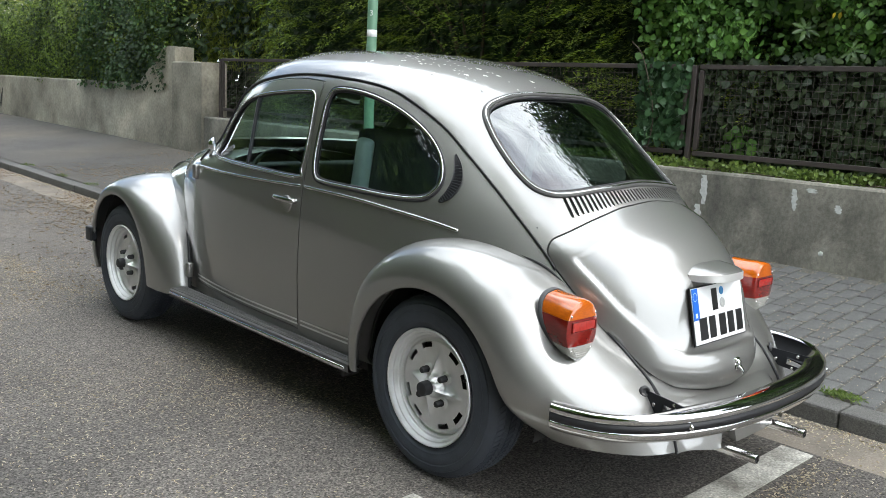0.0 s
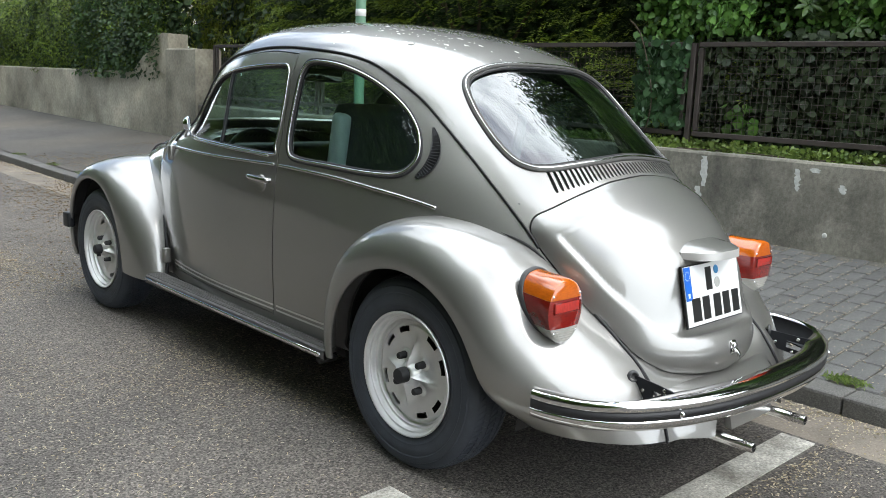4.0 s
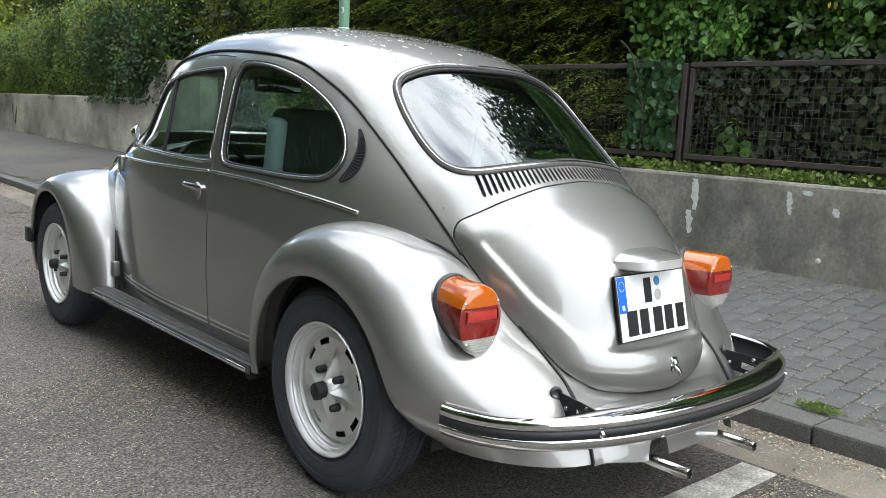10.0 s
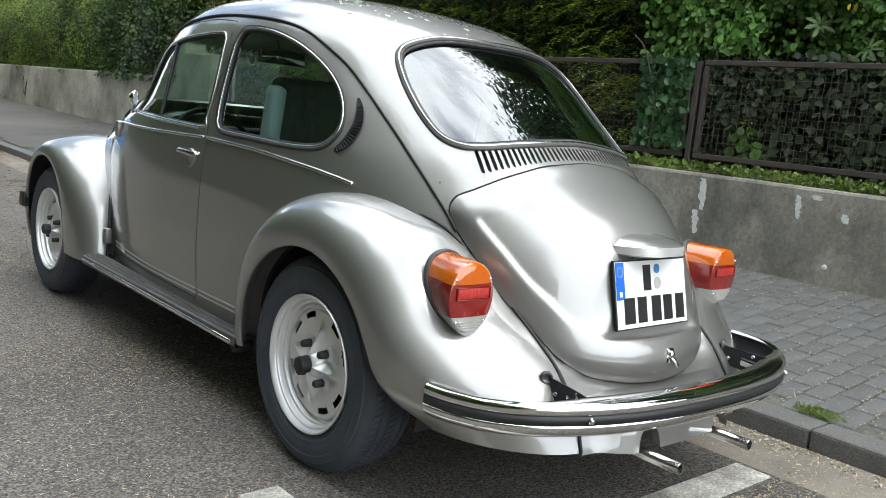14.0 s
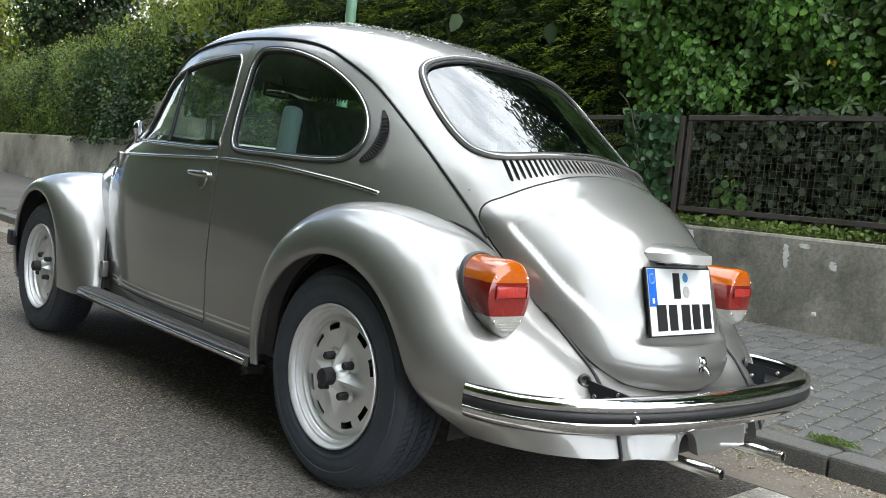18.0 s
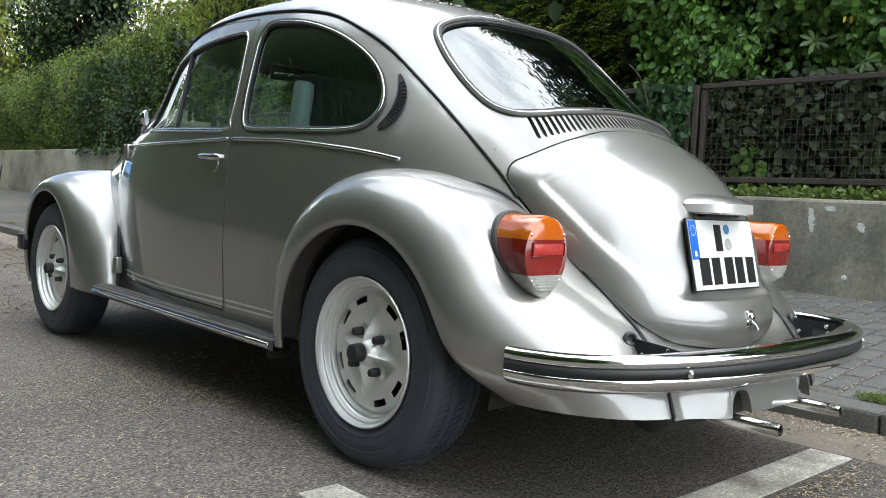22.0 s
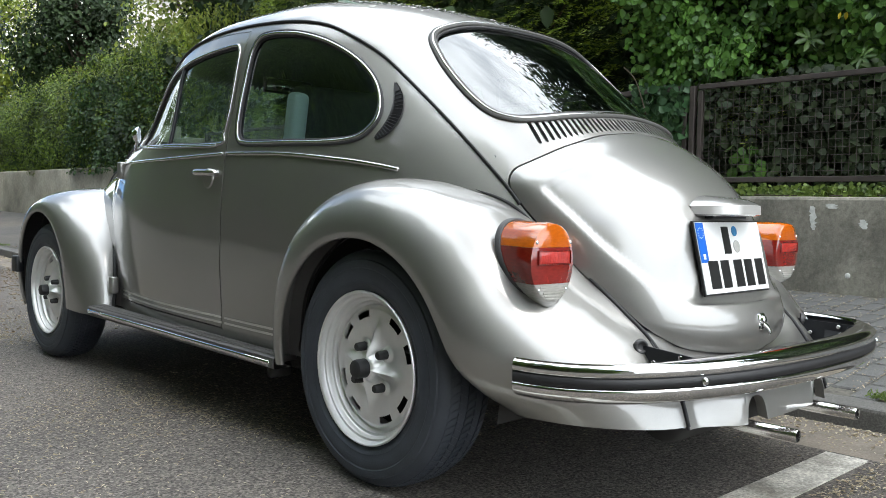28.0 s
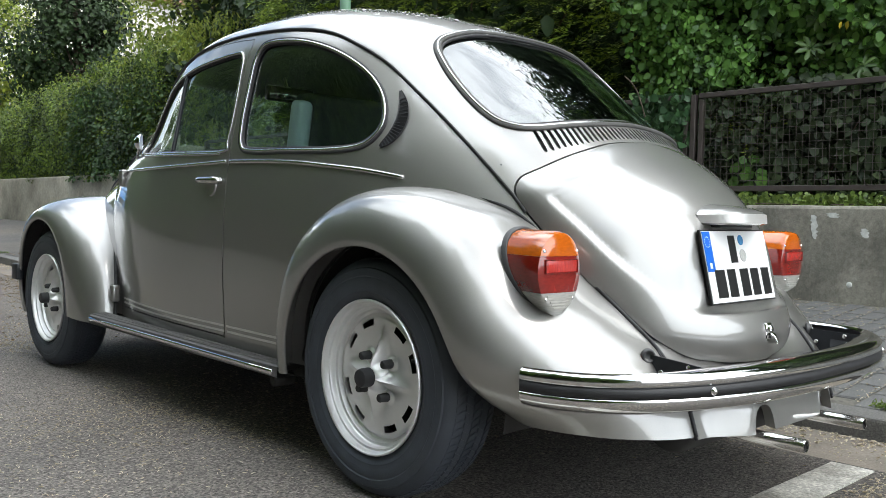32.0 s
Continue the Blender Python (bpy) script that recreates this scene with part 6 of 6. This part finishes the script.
# conifers behind the fence
def sprays(parent, mat, n, y0, y1, z0, z1, x_front, bulge, seed, per=46):
    """Flat, drooping fans of short leaflets in loose tiers, as a conifer carries them."""
    y, z = rng.uniform(y0, y1, n), rng.uniform(z0, z1, n)
    tier = 0.21
    z = np.round(z / tier + 0.35 * np.sin(2.3 * y + seed)) * tier + rng.normal(0, 0.035, n)
    c = np.stack([np.zeros(n), y, z], 1)
    c[:, 0] = x_front - bulge * lumps(c, seed, 1.5) + rng.exponential(0.16, n)
    main = unit(np.stack([-np.ones(n), rng.normal(0, 0.75, n), rng.normal(-0.10, 0.22, n)], 1))
    up = unit(np.array((-0.25, 0, 1.0)) + rng.normal(0, 0.22, (n, 3)))
    side_ = unit(np.cross(main, up))
    up = np.cross(side_, main)
    length_ = rng.uniform(0.20, 0.38, n)
    t = rng.random((n, per))
    s_ = rng.uniform(-1, 1, (n, per))
    w_ = (0.55 * np.sqrt(t) * (1.08 - t)) * length_[:, None]
    pos = c[:, None] + main[:, None] * (t * length_[:, None])[..., None] + side_[:, None] * (s_ * w_)[..., None] - np.array((0, 0, 1.0)) * (0.38 * length_[:, None] * t * t + 0.10 * abs(s_) * w_)[..., None]
    along_ = unit(main[:, None] * 0.8 + side_[:, None] * (np.sign(s_) * rng.uniform(0.3, 1.0, (n, per)))[..., None] + rng.normal(0, 0.15, (n, per, 3)))
    nrm = unit(up[:, None] + rng.normal(0, 0.30, (n, per, 3)))
    sd = unit(np.cross(nrm, along_))
    size = rng.uniform(0.030, 0.052, (n, per))[..., None]
    q = np.stack([pos + size * (a * along_ + b * 0.15 * sd) for a, b in ((0.0, -0.4), (0.55, -1.0), (1.0, 0.0), (0.5, 1.0))], 2).reshape(-1, 3)
    f = np.arange(len(q)).reshape(-1, 4)
    tagged(part("foliage", fast_mesh("foliage", q, f, mat), None, parent), kind="stuff")


# the bush's inner leaves carry their shade in a dark colour
yew = foliage("yew_bush", "layered green conifer bush behind the fence", "bush", LEAF_SHADE, 20000, 1.1, 8.2, 0.85, 3.6, 3.95, 0.9, 0.050, 0.22, 0.28, 1.2, 1.5, spread_=0.7, droop=0.5)
sprays(yew, LEAF_YEW, 2000, 0.9, 8.2, 0.95, 3.7, 3.78, 0.34, 1.2)
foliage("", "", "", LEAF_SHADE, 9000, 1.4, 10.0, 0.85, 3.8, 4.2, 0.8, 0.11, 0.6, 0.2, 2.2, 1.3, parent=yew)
# backing layers added to close off the sky, shade in their colour
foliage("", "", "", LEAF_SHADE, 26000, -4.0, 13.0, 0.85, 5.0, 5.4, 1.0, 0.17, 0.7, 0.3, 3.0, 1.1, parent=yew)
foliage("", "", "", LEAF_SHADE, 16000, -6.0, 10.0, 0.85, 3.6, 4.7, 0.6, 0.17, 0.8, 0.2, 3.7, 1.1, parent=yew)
branchwork(yew, (4.3, 4.6, 0.85), 6, 2.0, 2.4, 5)
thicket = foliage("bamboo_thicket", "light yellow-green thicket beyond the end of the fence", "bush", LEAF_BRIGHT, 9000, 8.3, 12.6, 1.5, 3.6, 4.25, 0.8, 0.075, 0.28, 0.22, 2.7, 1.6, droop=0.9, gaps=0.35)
# broad-leaved shrub that hangs over the fence
hazel = foliage("hazel_shrub", "broad-leaved light green shrub overhanging the fence", "bush", LEAF_BROAD, 7400, -0.2, 2.15, 1.66, 3.4, 3.42, 0.7, 0.062, 0.80, 0.26, 3.1, 1.9, droop=0.8, gaps=0.55)
# rear leaves of the shrub, shade given by the darker colour
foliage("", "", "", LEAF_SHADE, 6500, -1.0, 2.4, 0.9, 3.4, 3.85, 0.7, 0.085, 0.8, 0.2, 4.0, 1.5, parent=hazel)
branchwork(hazel, (4.1, 1.0, 0.85), 6, 1.6, 2.0, 8)
# leathery shrub at the end
rhodo = thing("rhododendron", "leathery dark green shrub with whorled leaves behind the fence", "bush", (4.0, -0.6, 0.85))
wy, wz = rng.uniform(-3.6, 0.70, 1050), rng.uniform(1.62, 3.4, 1050)
wp = np.stack([3.42 - 0.16 * lumps(np.stack([wy, wy, wz], 1), 2.0, 1.7) + rng.exponential(0.18, 1050), wy, wz], 1)
vs_, fs_ = [], []
for c in wp:
    k = 8
    a = np.linspace(0, 2 * math.pi, k, endpoint=False) + rng.uniform(0, 1)
    ax = unit(np.array((-1.0, rng.normal(0, 0.5), rng.normal(0.5, 0.4))))
    e1 = unit(np.cross(ax, (0.1, 1, 0.2)))
    e2 = np.cross(ax, e1)
    dirs = np.cos(a)[:, None] * e1 + np.sin(a)[:, None] * e2 + 0.25 * ax
    dirs = unit(dirs)
    sd = unit(np.cross(ax, dirs))
    s = rng.uniform(0.070, 0.115)
    q = np.stack([c + s * (t * dirs + b * 0.34 * sd + (abs(b) * 0.1 - 0.25 * t * t) * ax) for t, b in ((0.05, 0), (0.35, -0.42), (0.72, -0.46), (1.0, 0), (0.72, 0.46), (0.35, 0.42))], 1)
    vs_.append(q.reshape(-1, 3))
    fs_.append(np.concatenate([np.arange(k)[:, None] * 6 + np.array((0, 1, 2, 3)), np.arange(k)[:, None] * 6 + np.array((0, 3, 4, 5))]))
off = np.cumsum([0] + [len(v) for v in vs_[:-1]])
tagged(part("foliage", fast_mesh("foliage", np.concatenate(vs_), np.concatenate([f + o for f, o in zip(fs_, off)]), LEAF_RHODO), None, rhodo), kind="stuff")
# dark-coloured leaves stand in for the shade between the whorls
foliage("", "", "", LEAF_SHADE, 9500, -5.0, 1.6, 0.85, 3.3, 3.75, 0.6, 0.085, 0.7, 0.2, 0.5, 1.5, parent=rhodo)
branchwork(rhodo, (4.0, -0.8, 0.85), 6, 1.8, 1.8, 11)
# a few yellowed leaves
yl = thing("yellow_leaf", "pair of yellowed leaves among green ones", "leaf", (3.2, 0.40, 1.92), me=fast_mesh("yellow_leaf", *leaves(np.array([(3.2, 0.40, 1.93), (3.2, 0.36, 1.93)]), np.array([(-1.0, -0.3, 0.3)] * 2), 0.055, 0.45, droop=2.5, spread_=0.1), material("yellow_leaf", (0.45, 0.36, 0.02), 0.5)))
yl.location = (0, 0, 0)
# leaves close behind the mesh, their shade put into a darker leaf colour
screen = foliage("shrub_screen", "broad leaves coloured dark for shade close behind the wire mesh", "bush", LEAF_BROAD_SHADE, 7000, -4.0, 1.45, 0.86, 1.66, 3.42, 0.4, 0.064, 0.85, 0.08, 1.7, 2.4, droop=0.7)
branchwork(screen, (3.62, -0.4, 0.83), 5, 1.2, 0.7, 21, 0.012)
branchwork(screen, (3.62, 0.7, 0.83), 4, 0.6, 0.7, 22, 0.010)
young = foliage("young_shoot", "light green young shoot behind the mesh", "plant", LEAF_YOUNG, 26, 0.93, 1.17, 0.92, 1.18, 3.31, 0.1, 0.072, 0.95, 0.02, 0.0, 1.0, droop=0.8)
# ivy along the top of the wall and up the fence
ivy = foliage("ivy", "light green ivy creeping along the wall top", "ivy", LEAF_IVY, 9000, -5.0, 2.7, 0.800, 0.900, 3.18, 0.22, 0.029, 0.95, 0.05, 0.0, 3.0, droop=0.6)
for k in range(4):
    part("stem", tube(spline([(3.16, -1.4 + k, 0.838), (3.20, -1.0 + k, 0.842), (3.15, -0.6 + k, 0.838)], 8), 0.004, 6), BARK, ivy)
ivy2 = foliage("climbing_ivy", "dark green ivy climbing the fence mesh", "ivy", LEAF_CLIMB, 470, 1.42, 1.86, 1.0, 1.62, 3.225, 0.08, 0.058, 0.95, 0.03, 0.0, 3.0, droop=0.9, gaps=0.5)
stem = part("stem", tube(spline([(3.22, 1.75, 0.86), (3.22, 1.70, 1.2), (3.21, 1.82, 1.62), (3.15, 1.9, 1.75)], 8), 0.005, 6), BARK, ivy2)


def tree(name, label, at, h, crown_r, n, size, mat, seed, crown_from=0.35, trunk_r=0.14):
    """Tapered trunk, limbs and a crown of leaf clumps with gaps."""
    rt = np.random.default_rng(seed)
    t = thing(name, label, "tree", at)
    q = spline([at, (at[0] + 0.1, at[1] + 0.15, at[2] + h * 0.4), (at[0] - 0.1, at[1] + 0.1, at[2] + h * 0.9)], 8)
    vs = [(c[0] + trunk_r * (1.25 - i / len(q)) * math.cos(a), c[1] + trunk_r * (1.25 - i / len(q)) * math.sin(a), c[2]) for i, c in enumerate(q) for a in np.linspace(0, 2 * math.pi, 11)[:-1]]
    fs = [(i * 10 + j, i * 10 + (j + 1) % 10, (i + 1) * 10 + (j + 1) % 10, (i + 1) * 10 + j) for i in range(len(q) - 1) for j in range(10)]
    part("trunk", (vs, fs), BARK, t)
    clumps = []
    for k in range(42):
        u = unit(rt.normal(0, 1, 3))
        c = np.array(at) + np.array((0, 0, h * (crown_from + 1) / 2)) + u * np.array((crown_r, crown_r, h * (1 - crown_from) / 2)) * rt.uniform(0.45, 1.0)
        clumps.append(c)
        if k % 4 == 0:
            part("limb", tube(spline([tuple(q[len(q) // 2]), tuple((np.array(q[len(q) // 2]) + c) / 2 + (0, 0, 0.2)), tuple(c)], 5), 0.03, 6), BARK, t)
    clumps = np.array(clumps)
    pos = clumps[rt.integers(0, len(clumps), n)] + rt.normal(0, crown_r * 0.20, (n, 3))
    face = unit(pos - (np.array(at) + (0, 0, h * 0.55))) + np.array((0, 0, 0.4))
    ob = part("crown", fast_mesh("crown", *leaves(pos, face, size, 0.6), mat), None, t)
    tagged(ob, kind="stuff")
    return t


# these crowns get shade or sunlight from their leaf colour
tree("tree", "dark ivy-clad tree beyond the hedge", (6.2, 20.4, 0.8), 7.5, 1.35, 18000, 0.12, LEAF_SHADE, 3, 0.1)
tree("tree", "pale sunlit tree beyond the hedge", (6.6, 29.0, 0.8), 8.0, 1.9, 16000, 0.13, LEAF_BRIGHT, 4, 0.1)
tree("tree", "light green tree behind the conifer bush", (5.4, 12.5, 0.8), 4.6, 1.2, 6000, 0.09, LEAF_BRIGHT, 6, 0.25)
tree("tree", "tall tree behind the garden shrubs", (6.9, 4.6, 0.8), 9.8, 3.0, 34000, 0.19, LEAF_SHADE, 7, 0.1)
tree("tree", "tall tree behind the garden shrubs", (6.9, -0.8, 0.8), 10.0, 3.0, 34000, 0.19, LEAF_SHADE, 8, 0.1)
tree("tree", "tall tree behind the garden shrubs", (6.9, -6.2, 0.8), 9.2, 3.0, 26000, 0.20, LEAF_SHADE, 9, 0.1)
# two out-of-view trees, added to darken what the car's roof reflects
tree("tree", "unseen tree added behind the conifer bush to darken reflections", (6.8, 10.0, 0.8), 10.0, 2.6, 24000, 0.18, LEAF_SHADE, 14, 0.1)
tree("tree", "unseen tree added behind the conifer bush to darken reflections", (8.2, 13.2, 0.8), 9.5, 2.0, 16000, 0.18, LEAF_SHADE, 15, 0.1)
# unseen row mirrored in the glass; farther trees are added to darken reflections
for k, (x, y) in enumerate(((-8.6, -6.5), (-8.2, -2.0), (-8.4, 2.5), (-8.6, 7.0), (-8.4, 12.0), (-8.0, 16.5), (-7.8, 21.0), (-7.6, 26.0), (-7.6, 32.0), (-7.0, 40.0), (-5.0, 50.0), (-1.0, 58.0))):
    tree("street_tree", "leafy street tree out of view, there for the car's reflections", (x, y, 0.0), 12.2 + (k % 3) * 1.1, 3.2, 34000, 0.22, LEAF_STREET, 20 + k, 0.05)

# unseen plain walls added across the street, blocking low sky from the car's reflections
FAR_BACKDROP = material("dim_backdrop_render", (0.18, 0.165, 0.14), 0.9, vary=0.2, scale=0.8, tint=(0.12, 0.11, 0.095))
for y0_, y1_, h_ in ((-24.0, -9.0, 10.5), (-9.0, 7.0, 9.5), (7.0, 24.0, 10.8), (24.0, 44.0, 9.8), (44.0, 72.0, 10.4)):
    thing("wall_far_side", "plain dim backdrop wall added across the street to block low sky", "wall", kind="structure", me=mesh("wall_far_side", *bm_data(box(-15.0, -13.0, y0_, y1_, -0.05, h_, 0.05)), FAR_BACKDROP, False))

# added end wall that keeps bright sky out of the window reflections
thing("wall_far_end", "plain dim backdrop wall added at the street's end to block low sky", "wall", kind="structure", me=mesh("wall_far_end", *bm_data(box(-13.0, 5.0, 70.0, 72.0, -0.05, 10.0, 0.05)), FAR_BACKDROP, False))

# pale house far beyond the hedge
HOUSE = material("pale_house_render", (0.62, 0.58, 0.50), 0.9, vary=0.08, scale=2)
GLASS_DARK = material("dark_house_window", (0.05, 0.055, 0.06), 0.1, vary=0.2)
house = thing("house", "pale rendered house half hidden by trees", "house", (13.0, 40.0, 0.3))
part("house_wall", box(8.0, 20.0, 38.0, 50.0, 0.3, 10.5), HOUSE, house, smooth=False)
part("roof", ([(7.6, 37.6, 10.5), (20.4, 37.6, 10.5), (20.4, 50.4, 10.5), (7.6, 50.4, 10.5), (14, 40, 13.5), (14, 48, 13.5)], [(0, 1, 4), (1, 2, 5, 4), (2, 3, 5), (3, 0, 4, 5), (3, 2, 1, 0)]), material("roof_tiles", (0.20, 0.09, 0.06), 0.8, vary=0.2, scale=6), house, smooth=False)
for zz in (1.6, 4.3, 7.0):
    for xx in (9.2, 11.6, 14.0, 16.4):
        w_ = part("window", box(xx - 0.62, xx + 0.62, 37.93, 38.02, zz - 0.05, zz + 1.55), WHITE, house, "white framed window", smooth=False)
        part("pane", box(xx - 0.52, xx - 0.03, 37.90, 37.95, zz + 0.05, zz + 1.45), GLASS_DARK, w_, smooth=False)
        part("pane", box(xx + 0.03, xx + 0.52, 37.90, 37.95, zz + 0.05, zz + 1.45), GLASS_DARK, w_, smooth=False)
    for yy in (40.0, 43.0, 46.0):
        w_ = part("window", box(7.93, 8.02, yy - 0.62, yy + 0.62, zz - 0.05, zz + 1.55), WHITE, house, "white framed window", smooth=False)
        part("pane", box(7.90, 7.95, yy - 0.52, yy + 0.52, zz + 0.05, zz + 1.45), GLASS_DARK, w_, smooth=False)

# ---------------------------------------------------------------- litter and weeds
n = 42000
ly_ = rng.uniform(-1.6, 7.0, n)
lx_ = np.where(rng.random(n) < 0.72, rng.normal(-0.98, 0.42, n), rng.uniform(-4.5, 0.8, n))
edge_ = rng.random(n) < 0.10
lx_ = np.where(edge_, -0.66 + 0.05 * np.sin(3.0 * ly_) + rng.normal(0, 0.045, n), lx_)
clump = np.sin(3.1 * lx_ + 2 * np.sin(1.3 * ly_)) + np.sin(2.3 * ly_ + lx_) + rng.normal(0, 0.7, n)
ok = (clump > -0.2) & (lx_ < 0.9)
lp = np.stack([lx_[ok], ly_[ok], 0.0025 + rise(ly_[ok])], 1)
litter = thing("seed_litter", "dry pale seeds and bits strewn on the road", "litter", kind="stuff", me=fast_mesh("seed_litter", *leaves(lp, np.array([(0, 0, 1.0)] * len(lp)), 0.0140, 0.21, fold=0.15, droop=0.0, spread_=0.06), STRAW))
n = 1500
ly_, lx_ = rng.uniform(-3.0, 9.0, n), 0.93 - rng.exponential(0.05, n)
lp = np.stack([lx_, ly_, 0.009 + rise(ly_)], 1)[lx_ > 0.45]
thing("gutter_litter", "dry leaves and seeds gathered along the kerb", "litter", kind="stuff", me=fast_mesh("gutter_litter", *leaves(lp, np.array([(0, 0, 1.0)] * len(lp)), 0.018, 0.4, fold=0.4, droop=0.0, spread_=0.25), STRAW))

n = 15000
gy, gx = np.round(rng.uniform(-2.4, 5.0, n) / 0.1) * 0.1 + 0.05 + rng.normal(0, 0.006, n), rng.uniform(KX1 + 0.02, WX - 0.02, n)
side_on = rng.random(n) < 0.35
gx = np.where(side_on, KX1 + np.round((gx - KX1) / 0.1) * 0.1 + rng.normal(0, 0.005, n), gx)
gy = np.where(side_on, gy + rng.uniform(-0.05, 0.05, n), gy)
ok = (np.sin(2.1 * gx + 1.7 * gy) + np.sin(3.7 * gy - 1.9 * gx) + rng.normal(0, 0.6, n)) > -0.1
gp_ = np.stack([gx, gy, pave_z(gx) + 0.003 + rise(gy)], 1)[ok & (gx > KX1) & (gx < WX)]
thing("joint_grit", "pale grit and seeds caught in the paver joints", "grit", kind="stuff", me=fast_mesh("joint_grit", *leaves(gp_, np.array([(0, 0, 1.0)] * len(gp_)), 0.0105, 0.4, fold=0.3, droop=0.0, spread_=0.2), STRAW))

DEBRIS = material("brown_leaf_debris", (0.13, 0.080, 0.038), 0.9, tint=(0.30, 0.22, 0.12), by_island=1.0, vary=0.2)
n = 16000
dy, dx = rng.uniform(3.0, 13.0, n), 0.92 - rng.exponential(0.55, n)
ok = (dx > -1.6) & ((np.sin(2.2 * dx + 1.1 * dy) + np.sin(1.7 * dy - 2.6 * dx) + rng.normal(0, 0.7, n)) > -0.2)
dp = np.stack([dx, dy, 0.0030 + 0.006 * (dx > 0.7) + rise(dy)], 1)[ok]
n = 5000
ey, ex_ = rng.uniform(5.0, 9.0, n), KX1 + np.abs(rng.normal(0.9, 0.5, n))
ok = (ex_ < WX - 0.03) & (np.sin(2.6 * ex_ + 2.1 * ey) + rng.normal(0, 0.6, n) > 0)
ep = np.stack([ex_, ey, pave_z(ex_) + 0.008 + rise(ey)], 1)[ok]
n = 1300
fy, fx = rng.normal(-0.62, 0.42, n), 0.925 - rng.exponential(0.10, n)
fy[:500], fx[:500] = -0.85 - rng.exponential(0.10, 500), rng.normal(0.30, 0.24, 500)
fp = np.stack([fx, fy, 0.004 + 0.006 * (fx > 0.7)], 1)[(fx < 0.93) & (fx > -0.6)]
dp = np.concatenate([dp, ep])
thing("tail_litter", "dry straw-coloured bits by the kerb and parking line", "litter", kind="stuff", me=fast_mesh("tail_litter", *leaves(fp, np.array([(0, 0, 1.0)] * len(fp)), 0.012, 0.35, fold=0.3, droop=0.0, spread_=0.15), STRAW))
thing("leaf_debris", "brown crumbled leaf debris along kerb and pavement", "litter", kind="stuff", me=fast_mesh("leaf_debris", *leaves(dp, np.array([(0, 0, 1.0)] * len(dp)), 0.020, 0.5, fold=0.3, droop=0.0, spread_=0.15), DEBRIS))


def weed(y, x, n_, r, seed):
    rw = np.random.default_rng(seed)
    a, rr = rw.uniform(0, 2 * math.pi, n_), r * rw.random(n_)**0.7
    p_ = np.stack([x + 0.5 * rr * np.cos(a), y + rr * np.sin(a), np.full(n_, pave_z(max(x, KX1)) + 0.004 + float(rise(y)))], 1)
    f_ = np.stack([np.cos(a), np.sin(a), np.full(n_, 1.4)], 1)
    v, f = leaves(p_, f_, 0.024, 0.16, droop=-0.6, spread_=0.5)
    thing("weed", "small yellow-green weed in the kerb joint", "weed", group="weeds", me=fast_mesh("weed", v, f, LEAF_IVY))


weed(-0.70, 1.13, 300, 0.095, 1)
for k, y in enumerate((4.6, 5.6, 6.3, 7.2, 8.0, 9.1, 10.4)):
    weed(y, 1.12, 90, 0.14, 10 + k)
weed(1.15, 3.08, 40, 0.06, 30)

# ---------------------------------------------------------------- kerb stones and pavers
kerb = thing("kerb", "row of weathered grey kerb stones", "kerb", (KX0, 0, 0), kind="structure")
kb = box(KX0, KX1, -0.497, 0.497, -0.05, KZ, 0.012, 2)
kme = bpy.data.meshes.new("kerb_stone")
kb.to_mesh(kme)
kb.free()
kme.materials.append(KERB)
for k in range(-7, 30):
    o = new("kerb_stone", kme)
    o.parent = kerb
    o.location = (-KX0 + random.uniform(-0.003, 0.003), -0.264 + k * 1.0, float(rise(-0.264 + k)) + random.uniform(-0.003, 0.003))
    o.rotation_euler = (0.016 if k > 4 else 0.0, 0, 0)

slope = math.atan2(pave_z(WX) - pave_z(KX1), WX - KX1)
PL, PW = 0.198, 0.098


def paver_bm():
    bm = box(-PL / 2 + 0.003, PL / 2 - 0.003, -PW / 2 + 0.003, PW / 2 - 0.003, -0.03, 0.0)
    top = [e_ for e_ in bm.edges if all(v.co.z > -0.001 for v in e_.verts)]
    bmesh.ops.bevel(bm, geom=top, offset=0.006, segments=1, affect="EDGES")
    bmesh.ops.delete(bm, geom=[f for f in bm.faces if f.normal.z < -0.9], context="FACES")
    return bm


pm = bpy.data.meshes.new("paver")
bm = paver_bm()
bm.to_mesh(pm)
pv, pf = bm_data(bm)
pm.materials.append(PAVER)
rp = random.Random(9)
far_v, far_f, count = [], [], 0
length = math.hypot(WX - KX1, pave_z(WX) - pave_z(KX1))
rows_y = np.arange(-2.4, 5.2, 0.1)
for j, y in enumerate(rows_y):
    x0 = 0.10 + (0.1 if j % 2 else 0.0)
    for i in range(-1, 11):
        s = x0 + i * 0.2
        if s < 0.1 or s > length - 0.1:
            continue
        px_ = KX1 + s * math.cos(slope)
        m_ = Matrix.Translation((px_, y, pave_z(px_) + float(rise(y)) + rp.uniform(-0.002, 0.002))) @ Euler((rp.uniform(-0.012, 0.012), -slope + rp.uniform(-0.008, 0.008), rp.uniform(-0.012, 0.012))).to_matrix().to_4x4()
        if -1.25 < y < 1.75 and count < 298:
            o = new("paver", pm)
            o.parent = bed
            o.matrix_basis = m_
            count += 1
        else:
            n0 = len(far_v)
            far_v += [tuple(m_ @ Vector(v)) for v in pv]
            far_f += [tuple(q + n0 for q in f) for f in pf]
tagged(part("pavers", (far_v, far_f), PAVER, bed, smooth=False), kind="stuff")
sheet("pavement_far", KX1 - 0.005, WX + 0.05, 5.16, 40, pave_z(KX1) + 0.004, pave_z(WX + 0.05) + 0.004, PATH, "dusty grey asphalt pavement along the pale wall", "pavement", 2, 20)
